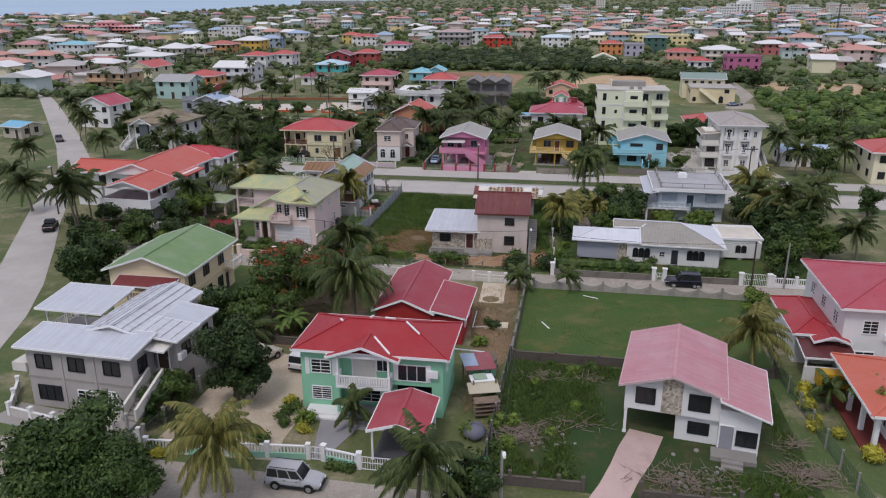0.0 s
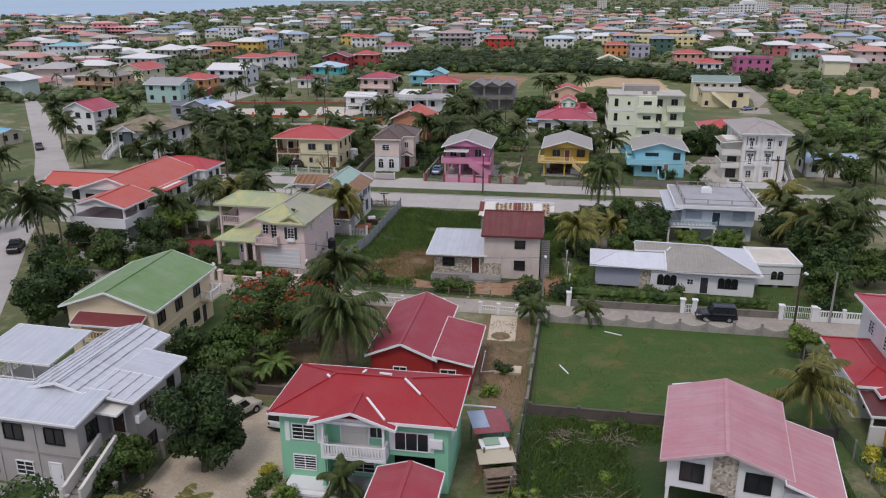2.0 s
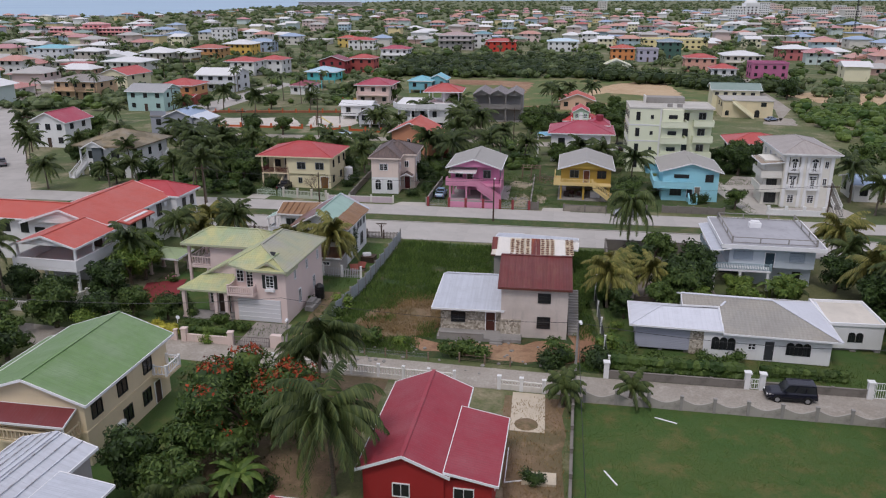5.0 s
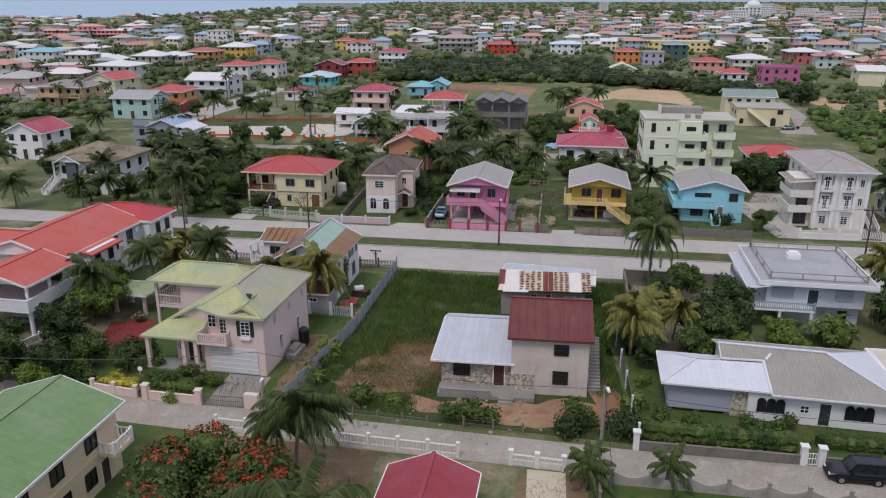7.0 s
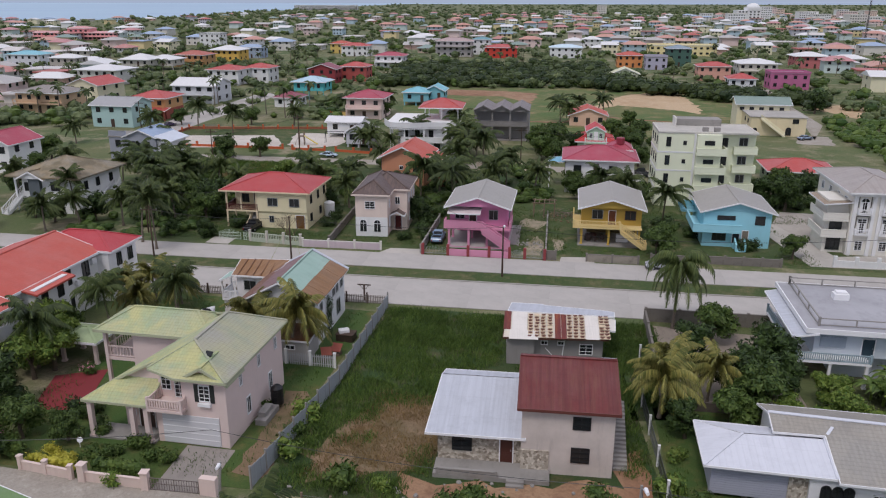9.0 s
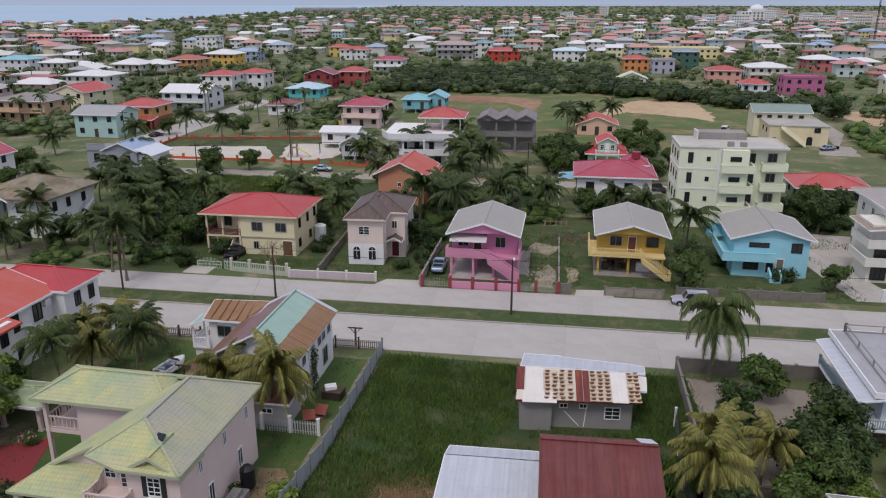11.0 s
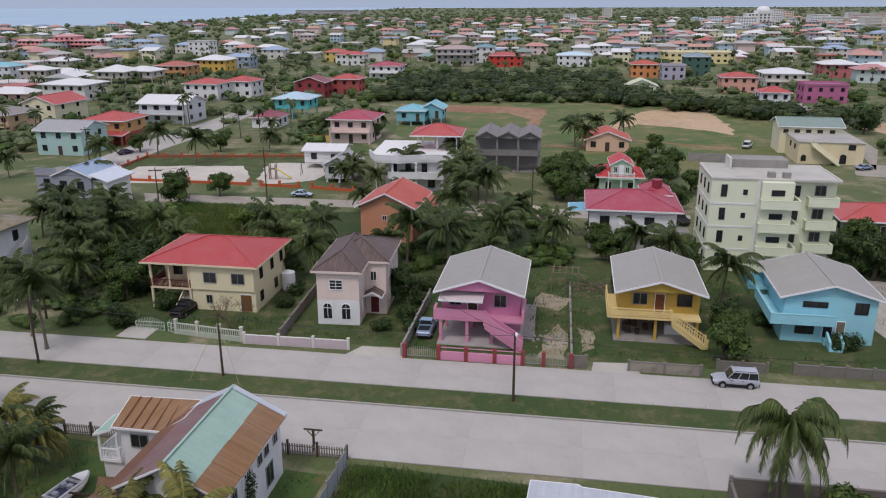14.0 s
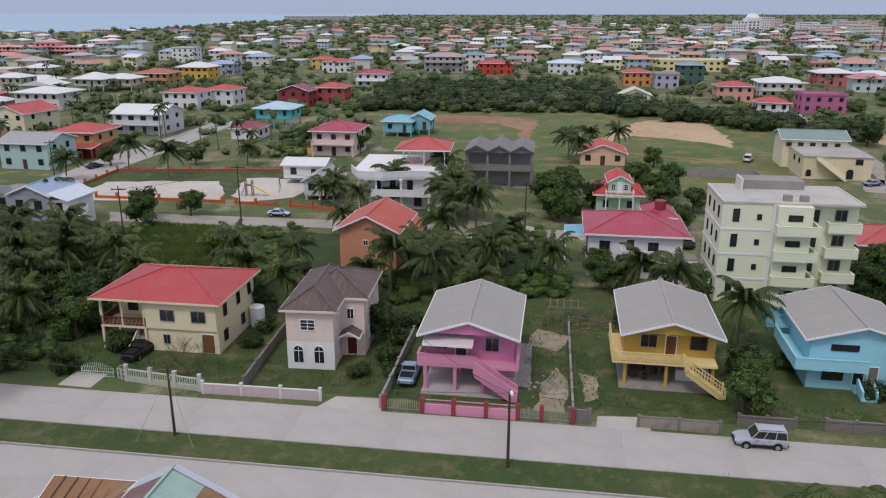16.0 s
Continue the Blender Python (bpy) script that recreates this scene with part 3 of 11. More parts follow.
def land(x, y, back=12):
    """Whether a place lies on the town's side of the shore."""
    for (xa, ya), (xb, yb) in zip(COAST[2:], COAST[3:]):
        if ya <= y + back < yb:
            return x - back > xa + (xb - xa) * (y + back - ya) / (yb - ya)
    return y < 1165


patch("water_sea", COAST + [(4550, 4600), (4550, 4890), (-4550, 4890)], WATER, 0.4,
      "calm grey-blue sea behind the town", "sea", t=0.3)
patch("road_left", [(-38.66, 40.69), (-41.77, 60.53), (-44.72, 73.44), (-47.78, 82.47), (-53.48, 95.81), (-59.49, 109.14), (-67.94, 130.23), (-75.86, 153.05), (-96.86, 188.93), (-125.3, 234.89), (-148.94, 270.94), (-176.32, 312.78),
      (-183.25, 307.22), (-165.56, 291.6), (-151.94, 270.78), (-113.7, 206.48), (-90.24, 166.67), (-77.97, 143.82), (-70.36, 122.2), (-60.61, 98.13), (-56.88, 89.04), (-52.27, 75.3), (-49.17, 60.53), (-46.66, 40.69)], ROADMAT, 0.04, "pale concrete road curving past the houses", "road")
patch("road_side", [(-159.82, 289.08), (-150.08, 300.39), (-141.05, 290.65), (-140.18, 263.88)], STREET, 0.03, "pale side road joining the main road", "road")
patch("road_street_one", [(-50.45, 98.92), (-28.37, 94.61), (12.3, 87.95), (43.67, 84.01), (93.69, 76.86), (93.73, 72.85), (43.69, 80.04), (12.32, 84.2), (-19.7, 89.1), (-48.53, 94.2)], STREET, 0.03, "dusty pale street between fenced lots", "road")
patch("road_street_front", [(-45.36, 53.1), (-21.7, 48.07), (3.09, 44.26), (44.17, 37.81), (44.23, 32.8), (3.09, 39.26), (-21.72, 43.09), (-46.51, 47.15)], STREET, 0.03, "dusty pale street before the green house", "road")
patch("road_street_back", [(-60.61, 213.37), (-20.62, 208.82), (7.16, 205.04), (35.33, 200.26), (34.14, 195.86), (6.85, 199.86), (-19.96, 204.05), (-58.02, 207.55)], STREET, 0.03, "pale back street beside the playground", "road")
patch("road_northwest", [(-85.33, 233.46), (-83.95, 263.08), (-81.05, 279.47), (-77.64, 308.5), (-75.4, 328.8), (-68.29, 322.76), (-70.96, 279.9), (-73.98, 258.54), (-74.96, 245.84), (-76.72, 226.41)], ROADMAT, 0.03, "pale street climbing into the far houses", "road")
patch("road_east", [(107.02, 346.54), (111.67, 346.73), (102.24, 304.63), (94.58, 259.96), (82.75, 236.75), (89.76, 259.81), (95.92, 304.43), (100.71, 330.4)], STREET, 0.03, "pale unpaved track beside the field", "road")
WHITESAND = rough_ground("white_sand", ((206, 198, 186), (190, 180, 166), (214, 208, 198)), (0.10, 0.6, 4.0))
# lots
FIELD = rough_ground("field_grass", ((80, 104, 48), (108, 112, 62), (158, 132, 96)), (0.05, 0.12, 2.5), bump=0.7)
patch("ground_lawn", [(6.3, 65.57), (8.82, 83.68), (32.86, 80.88), (29.47, 62.79)], LAWN, 0.02, "green mown lawn in a walled lot", "lawn")
patch("ground_overgrown_lot", [(2.89, 46.05), (6.11, 64.97), (28.49, 61.79), (26.11, 42.82)], ROUGHGRASS, 0.02, "overgrown lot with weeds and dry branches", "yard")
patch("ground_drive", ragged([(14.12, 45.98), (17.24, 52.28), (14.8, 53.26), (10.22, 43.98), (12.85, 43.38)], 0.15), concrete("pinkish_drive", 196, 168, 160, 0.6), 0.035, "pinkish worn concrete drive", "driveway")
patch("ground_sand_yard", ragged([(-21.7, 49.26), (-11.99, 47.9), (-11.4, 54.66), (-10.99, 63.11), (-17.28, 67.05), (-19.71, 60.59)], 0.3), SAND, 0.02, "pale sandy yard with wheel tracks", "yard")
patch("ground_dirt_yard", ragged([(1.83, 54.71), (5.72, 65.17), (8.04, 84.08), (3.16, 84.74), (2.6, 76.54), (2.21, 62.67)], 0.2), DIRT, 0.02, "dry dirt yard with thin grass", "yard")
patch("ground_lot_left", [(-18.73, 67.53), (-10.5, 66.58), (-7.6, 82.41), (-7.13, 87.37), (-21.63, 89.79), (-22.11, 70.49)], DIRT, 0.015, "shaded dirt yard under the palms", "yard")
patch("ground_open_lot", [(-15.45, 93.68), (12.59, 88.75), (13.86, 123.77), (-9.18, 127.7)], ROUGHGRASS, 0.02, "open lot with rough grass", "yard")
patch("ground_side_lot", [(12.6, 104.0), (17.2, 104.4), (18.5, 123.6), (13.88, 124.2)], ROUGHGRASS, 0.02, "rough grass strip beside the block wall", "yard")
patch("ground_house_side", ragged([(-17.6, 95.6), (-15.2, 95.2), (-13.9, 104.0), (-14.6, 108.0), (-16.4, 108.2), (-17.2, 101.0)], 0.3, 1.2), DIRT, 0.03, "bare earth beside the pale house", "soil")
patch("ground_bare_soil", ragged([(-13.31, 98.24), (-7.97, 107.2), (-3.33, 106.22), (-1.98, 99.88), (-4.9, 96.89), (-8.77, 95.89), (-12.54, 95.27)], 0.9, 1.5), DIRT, 0.03, "bare dry patch in the grass", "soil")
patch("ground_red_soil", ragged([(-5.38, 95.9), (-3.25, 95.02), (9.75, 95.28), (10.83, 99.35), (12.87, 99.96), (12.08, 91.22), (3.63, 90.89), (-4.61, 92.93)], 0.6, 1.5), REDDIRT, 0.03, "reddish bare soil before the house", "soil")
patch("ground_white_house_yard", [(12.88, 88.85), (44.66, 84.43), (45.6, 102.68), (14.72, 106.31)], LAWN, 0.02, "green yard of the white bungalow", "yard")
patch("ground_sandy_court", ragged([(17.64, 107.32), (27.39, 104.41), (28.82, 121.24), (18.61, 123.39)], 0.3), concrete("court_floor", 146, 134, 120, 1.0), 0.025, "stained concrete yard behind a block wall", "yard")
patch("ground_pale_house_yard", [(-37.02, 96.44), (-16.03, 93.87), (-10.92, 126.1), (-35.01, 131.04)], LAWN, 0.02, "green garden of the pale house", "garden")
patch("ground_red_court", [(-37.1, 104.07), (-38.15, 110.06), (-33.91, 111.46), (-33.25, 107.28), (-32.58, 104.09)], plain(140, 50, 54, 0.9), 0.04, "red painted paving beside the house", "paving")
patch("ground_cream_yard", [(-39.94, 69.4), (-23.08, 66.52), (-22.12, 90.29), (-39.92, 93.13)], LAWN, 0.015, "garden of the cream house", "garden")
patch("ground_row_yards", [(-44.58, 153.27), (58.28, 140.07), (64.14, 172.2), (-40.66, 184.47)], VERGE, 0.015, "grassy yards of the row of houses", "yard")
patch("ground_mansion_court", [(45.6, 150.8), (45.3, 156.3), (45.6, 163.2), (49.2, 169.8), (54.2, 168.6), (51.6, 163.0), (48.4, 150.4)], concrete("court_slab", 176, 168, 158, 0.6), 0.03, "pale concrete court beside the white house", "paving")
patch("ground_upper_lot", ragged([(81.5, 243.4), (76.4, 231.9), (84.4, 229.2), (88.3, 241.8)], 0.3), STREET, 0.03, "pale parking lot beside the cream building", "paving")
patch("ground_thicket", [(-59.88, 189.31), (9.57, 175.81), (15.48, 197.73), (-57.93, 204.18)], ROUGHGRASS, 0.014, "weedy ground behind the row", "yard")
patch("ground_court_lot", [(-76.32, 231.17), (-73.9, 247.63), (-28.24, 249.31), (-22.9, 222.91), (-36.52, 223.29), (-53.09, 222.65), (-71.35, 221.21)], VERGE, 0.015, "grassy park lot", "park")
patch("ground_court_sand", ragged([(-72.69, 225.65), (-71.32, 237.55), (-48.92, 238.36), (-44.6, 227.49), (-44.52, 222.13), (-69.33, 221.23)], 0.5), WHITESAND, 0.03, "white sand court", "court")
patch("ground_play_sand", ragged([(-42.87, 225.32), (-44.67, 241.78), (-32.71, 241.11), (-29.74, 230.4), (-31.11, 224.83), (-40.09, 220.97)], 0.5), WHITESAND, 0.03, "white sand under the playground", "court")
patch("ground_field", [(-26.82, 344.3), (90.15, 348.75), (82.02, 281.31), (64.12, 236.17), (41.92, 235.36), (9.56, 250.61), (-20.13, 277.57)], FIELD, 0.012, "open grassy field", "field")
patch("ground_apron", ragged([(-35, 55.58), (-25.45, 53.42), (-25.56, 50.94), (-30.92, 51.32), (-36.27, 52.71)], 0.2), BARE, 0.03, "worn concrete apron before the grey house", "paving")
patch("ground_field_clay", ragged([(-24, 343.5), (-6.5, 340.7), (8.4, 338.3), (16.8, 334.9), (23.6, 329.7), (20.8, 312.1), (16.7, 285.5), (13.3, 284.2), (16, 306.1), (11.3, 321.1), (0.9, 322.5), (-22, 325)], 0.9), REDDIRT, 0.03, "bare orange clay track across the field", "soil")
patch("ground_field_sand", ragged([(33.7, 285.9), (41.4, 303.9), (54.9, 327.1), (66.6, 336.1), (74.2, 325.1), (71.6, 299.3), (67.8, 279.9), (63.3, 285.5), (55.7, 293.7), (46.6, 298.7), (37.5, 287.8), (33.1, 279.1)], 1.4), rough_ground("pale_field_sand", ((196, 168, 130), (182, 150, 112), (204, 180, 146)), (0.05, 0.4, 2.0)), 0.03, "pale sandy bank in the field", "soil")
patch("ground_field_track", ragged([(11.3, 266), (24.2, 262.5), (34.4, 276.7), (49, 268.4), (61, 261.6), (61, 259.6), (49, 266.6), (34.4, 274.6), (24.2, 260.8), (11.3, 264.2)], 0.3), REDDIRT, 0.032, "narrow bare track across the grass", "soil")
patch("ground_field_sand_far", ragged([(106.2, 295.3), (116.5, 302.5), (147.2, 296.7), (150, 270), (130.6, 263.4), (121.1, 266.4), (111.4, 269.9), (106.9, 280.5)], 1.2), rough_ground("pale_field_sand", ()), 0.03, "pale sandy clearing", "soil")

patch("ground_pale_lot", ragged([(1.26, 209.18), (12.79, 205.08), (11.79, 197.71), (0.73, 199.03)], 0.4), SAND, 0.034, "pale dusty lot behind the palms", "yard")
# boulevard, laid as concrete slabs on both sides of a grass median
BOUL = -6.92
cb, sb = math.cos(radians(BOUL)), math.sin(radians(BOUL))


def boulevard(u, v):
    """Metres along the boulevard and across it to the world."""
    return (u * cb - v * sb, 127.2 + u * sb + v * cb)


for nm, v0, v1, u0 in (("near", 0.1, 8.25, -73), ("far", 11.95, 17.75, -79)):
    lane = thing("road_boulevard_" + nm, "pale concrete carriageway of the boulevard", "road", *boulevard(0, v0), 0, BOUL, kind="structure")
    b = Solid().box(u0, -0.05, -0.3, u0 + 270, v1 - v0 + 0.05, 0.045)
    part("base", b, BARE, lane)
    slab = Solid().slab([(0.003, 0.003, 0.07), (8.997, 0.003, 0.07), (8.997, (v1 - v0) / 2 - 0.003, 0.07), (0.003, (v1 - v0) / 2 - 0.003, 0.07)], 0.2).data("slab", ROADMAT)
    for i in range(30):
        for j in range(2):
            part("slab", slab, None, lane).matrix_basis = pose(u0 + 9 * i, j * (v1 - v0) / 2, 0, 0, 0, 0)
x0, y0 = boulevard(0, 8.44)
b = Solid().box(-68, 0, -0.2, 190, 3.33, 0.12)
single("ground_median", b, VERGE, "worn grass median of the boulevard", "median", kind="structure", at=pose(x0, y0, 0, 0, 0, BOUL))
for v in (8.28, 11.78):
    kx, ky = boulevard(0, v)
    kb = thing("kerb", "low concrete kerb of the median", "kerb", kx, ky, 0, BOUL, kind="structure")
    stone = Solid().box(0.01, 0, -0.2, 3.98, 0.15, 0.19).data("kerbstone", concrete("kerb_concrete", 170, 166, 158, 0.6))
    for i in range(64):
        part("kerbstone", stone, None, kb).matrix_basis = pose(-68 + 4 * i, 0, 0, 0, 0, 0)

# ---- houses of the near block ----
RED = sheet(166, 30, 38, 0.08, 0.12)
MAROON = sheet(158, 44, 58, 0.10, 0.25)
PINKROOF = sheet(192, 128, 136, 0.26, 0.80, rustcol=(146, 92, 98))
GREENROOF = sheet(108, 142, 82, 0.22, 0.50, rustcol=(146, 160, 120))
SILVER = sheet(190, 195, 204, 0.34, 0.25, rustcol=(150, 146, 146))
WHITEROOF = sheet(208, 211, 219, 0.08, 0.15, 0.45)
CORAL = sheet(196, 82, 66, 0.06, 0.25)
SEAFOAM = paint(138, 204, 166, 0.5)
CREAM = paint(226, 208, 170, 0.5)


def green_house():
    h = House("two-storey seafoam green house with a red hipped metal roof", -11.42, 55.89, -7.1, size=(0.99, 0.94, 0.93))
    W, D = 11.8, 6.6
    h.wall(0, W, 0.9, D, 0, 2.75, SEAFOAM)
    h.wall(0, 3.3, 0, 0.9, 0, 2.75, SEAFOAM)
    h.wall(0, 3.3, 0, 0.9, 2.75, 5.75, SEAFOAM)
    h.wall(7.6, W, 0, 0.9, 2.9, 5.75, SEAFOAM)
    h.wall(0, W, 0.9, D, 2.75, 5.75, SEAFOAM, name="upper_wall")
    h.wall(10.9, W, 0, 0.9, 0, 2.9, SEAFOAM)
    h.hip(0, W, 0, D, 5.9, 1.55, RED, 0.6)
    h.gable(2.9, 8.0, -0.9, 3.2, 5.85, 0.95, RED, "y", 0.45, 0.35, None)
    h.put("gable_panel", Solid().slab([(3.0, -0.75, 5.72), (7.9, -0.75, 5.72), (7.9, -0.65, 5.72), (3.0, -0.65, 5.72)], 0.25), TRIM)
    h.floor(3.2, 7.7, -1.0, 0.9, 2.95, TRIM)
    h.rail([(3.3, 0.0), (3.3, -0.9), (7.6, -0.9), (7.6, 0.0)], 2.95, TRIM, 0.95, 0.2, bal=0.1)
    h.posts([(3.35, -0.85), (7.55, -0.85)], 2.95, 5.6, 0.16)
    h.posts([(3.35, -0.85), (7.55, -0.85)], 0.3, 2.75, 0.24, SEAFOAM)
    h.floor(0.6, 3.6, -1.5, -0.01, 0.40, TRIM, 0.40, "terrace")
    h.floor(0.6, 3.6, -1.9, -1.503, 0.2, TRIM, 0.2, "step")
    h.floor(3.6, 7.8, -1.2, 0.89, 0.16, concrete("grey_path", 150, 148, 150, 0.4), 0.16, "porch_floor")
    h.win("f", 0, 1.7, 3.5, 1.7, 1.35, "grille")
    h.win("f", 0, 1.7, 0.95, 1.7, 1.3, "louvre")
    h.win("f", 0, 9.3, 3.35, 2.4, 1.55, "plain")
    h.win("f", 0.9, 6.7, 3.6, 1.1, 1.3, "plain")
    h.door("f", 0.9, 5.1, 2.97, 1.9, 2.15, OFFWHITE, "pale double door to the balcony")
    h.win("f", 0.9, 5.2, 0.55, 2.6, 1.9, "grille")
    for u in (0.55, 2.85, 7.95, 10.65):
        h.put("shutter", Solid().box(u - 0.17, -0.07, 3.35, u + 0.17, -0.004, 4.95), TRIM)
    # near-black panel on the wall; its colour stands for shade inside the garage
    h.put("garage_opening", Solid().box(7.9, 0.86, 0.05, 10.8, 0.897, 2.7), plain(18, 18, 20, 0.9))
    h.aircon("f", 0, 11.0, 3.9)
    h.wins("r", W, (2.0, 4.6), 3.6, 0.9, 1.2, "louvre")
    h.wins("l", 0, (2.0, 4.6), 3.6, 1.1, 1.2, "louvre")
    # white ridge-cap strips on the roof
    for (xa, ya, xb, yb) in ((6.0, 1.15, 7.6, -0.55), (8.3, 3.05, 9.6, 1.8), (6.4, 3.45, 7.3, 3.35), (5.2, 3.3, 5.35, 3.75), (2.7, 2.9, 2.95, 2.7)):
        za, zb = (5.95 + 1.55 * min(1, max(0, (y + 0.6) / 3.9)) for y in (ya, yb))
        h.put("batten", Solid().beam((xa, ya, za + 0.14), (xb, yb, zb + 0.14), 0.14, 0.12), TRIM)
    # carport
    c = House("open carport with a maroon metal gable roof", -4.85, 48.35, -7, "carport", "carport")
    c.gable(0, 4.0, 0, 4.9, 2.75, 0.6, sheet(170, 58, 70, 0.1, 0.3), "y", 0.25, 0.3, None)
    c.posts([(0.1, 0.1), (3.9, 0.1), (0.1, 4.8), (3.9, 4.8)], 0, 2.72, 0.14)
    c.floor(0, 4, 0, 5, 0.06, plain(80, 80, 84, 0.9), 0.1, "floor_slab")


def grey_house():
    h = House("two-storey grey house with weathered white sheet roofs", -33.86, 55.41, -10.2, size=(0.94, 1.02, 0.93))
    G = paint(172, 167, 162, 0.9)
    OLDROOF = sheet(196, 200, 207, 0.30, 0.25, 0.75, rustcol=(146, 138, 134))
    h.wall(0, 10.2, 0, 3.1, 0, 5.85, G)
    h.band(0, 10.2, 0, 3.1, 2.85, paint(154, 149, 143, 0.6), 0.18)
    for x in (3.4, 6.6):
        h.put("pilaster", Solid().box(x - 0.12, -0.06, 0, x + 0.12, -0.003, 5.8), G)
    h.lean([(-0.8, -0.5, 5.9), (10.6, -0.5, 5.9), (10.6, 3.3, 6.5), (-0.8, 3.3, 6.5)], SILVER)
    h.wins("f", 0, (1.7, 4.9, 8.3), 3.8, 1.6, 1.35, "plain", DARKMETAL)
    h.win("f", 0, 1.9, 0.75, 2.3, 1.45, "plain", DARKMETAL)
    h.win("f", 0, 5.4, 0.9, 1.5, 1.2, "grille")
    h.door("f", 0, 8.0, 0.1, 0.95, 2.1, TRIM)
    h.aircon("f", 0, 6.6, 0.25)
    h.wall(3.9, 8.9, 3.1, 12.4, 0, 6.3, G, name="rear_wall")
    h.wall(8.9, 12.3, 3.4, 6.3, 0, 5.95, G, name="side_wall")
    h.wall(8.9, 12.1, 6.3, 9.6, 0, 5.8, G, name="wing_wall")
    h.gable(3.9, 8.9, 2.9, 12.6, 6.35, 0.72, OLDROOF, "y", 0.4, 0.2, G)
    h.lean([(8.8, 2.8, 6.42), (12.8, 2.8, 6.02), (12.8, 6.4, 6.02), (8.8, 6.4, 6.42)], OLDROOF)
    h.lean([(8.8, 6.4, 6.36), (12.6, 6.4, 5.92), (12.6, 10.0, 5.92), (8.8, 10.0, 6.36)], SILVER)
    h.lean([(9.9, 1.9, 5.55), (12.0, 1.9, 5.45), (12.0, 3.3, 5.55), (9.9, 3.3, 5.65)], OFFWHITE, name="porch_roof")
    n = Nodes("rusted_roof_seam", 0.7)
    rusty = n.done(n.mix(n.ramp(n.noise(0.9, 6, 0.8, (2, 1, 1)), 0.44, 0.56), srgb(204, 209, 217), srgb(158, 156, 156)))
    for k in range(7):
        x = 3.75 + 0.75 * k
        z = 6.35 + 0.72 * (1 - abs(x - 6.4) / 2.5) + 0.10
        h.put("roof_seam", Solid().beam((x, 2.75, z), (x, 12.75, z), 0.07, 0.05), rusty, uv=False)
    for k in range(4):
        x = 9.2 + 0.95 * k
        z = 6.42 - 0.1 * (x - 8.8) + 0.06
        h.put("roof_seam", Solid().beam((x, 2.85, z), (x, 6.35, z), 0.06, 0.05), rusty, uv=False)
    h.door("f", 3.4, 10.9, 3.0, 1.0, 2.1, DARKWOOD)
    h.win("r", 10.2, 1.4, 3.7, 1.2, 1.4, "plain", DARKMETAL)
    h.wins("r", 12.3, (4.7,), 3.8, 1.3, 1.3, "plain", DARKMETAL)
    h.aircon("r", 12.3, 3.8, 3.9)
    h.win("r", 12.1, 8.2, 3.9, 0.9, 1.2, "plain", DARKMETAL)
    h.wins("r", 12.3, (4.9,), 0.9, 1.1, 1.2, "plain", DARKMETAL)
    h.floor(10.21, 12.2, 1.5, 3.39, 3.0, G, 0.2, "landing")
    h.stairs((11.3, -2.4), (11.3, 1.5), 1.3, 2.95, 1.3, BARE, OFFWHITE, solid=True)
    h.stairs((7.9, -3.0), (10.6, -3.0), 0.1, 1.25, 1.2, BARE, OFFWHITE, solid=True)
    h.floor(10.6, 12.0, -3.6, -2.4, 1.28, BARE, 0.2, "landing")
    h.posts([(12.1, 1.6), (11.9, -3.5)], 0, 2.8, 0.2, G)
    # roofed terrace
    h.wall(-4.4, 2.2, 7.3, 11.4, 0, 3.0, G, name="terrace_wall")
    h.lean([(-4.9, 6.7, 5.9), (2.4, 6.7, 5.9), (2.4, 11.8, 6.5), (-4.9, 11.8, 6.5)], SILVER)
    h.posts([(-4.2, 7.4), (-2.0, 7.4), (0.1, 7.4), (2.0, 7.4), (-4.2, 11.2), (2.0, 11.2)], 3.0, 5.95, 0.14)
    h.rail([(-4.3, 11.2), (-4.3, 7.4), (2.1, 7.4)], 3.0, TRIM, 0.95, 0.3)
    h.put("balcony_block", Solid().box(-1.4, -0.2, 3.4, -0.003, 1.5, 4.2), OFFWHITE)


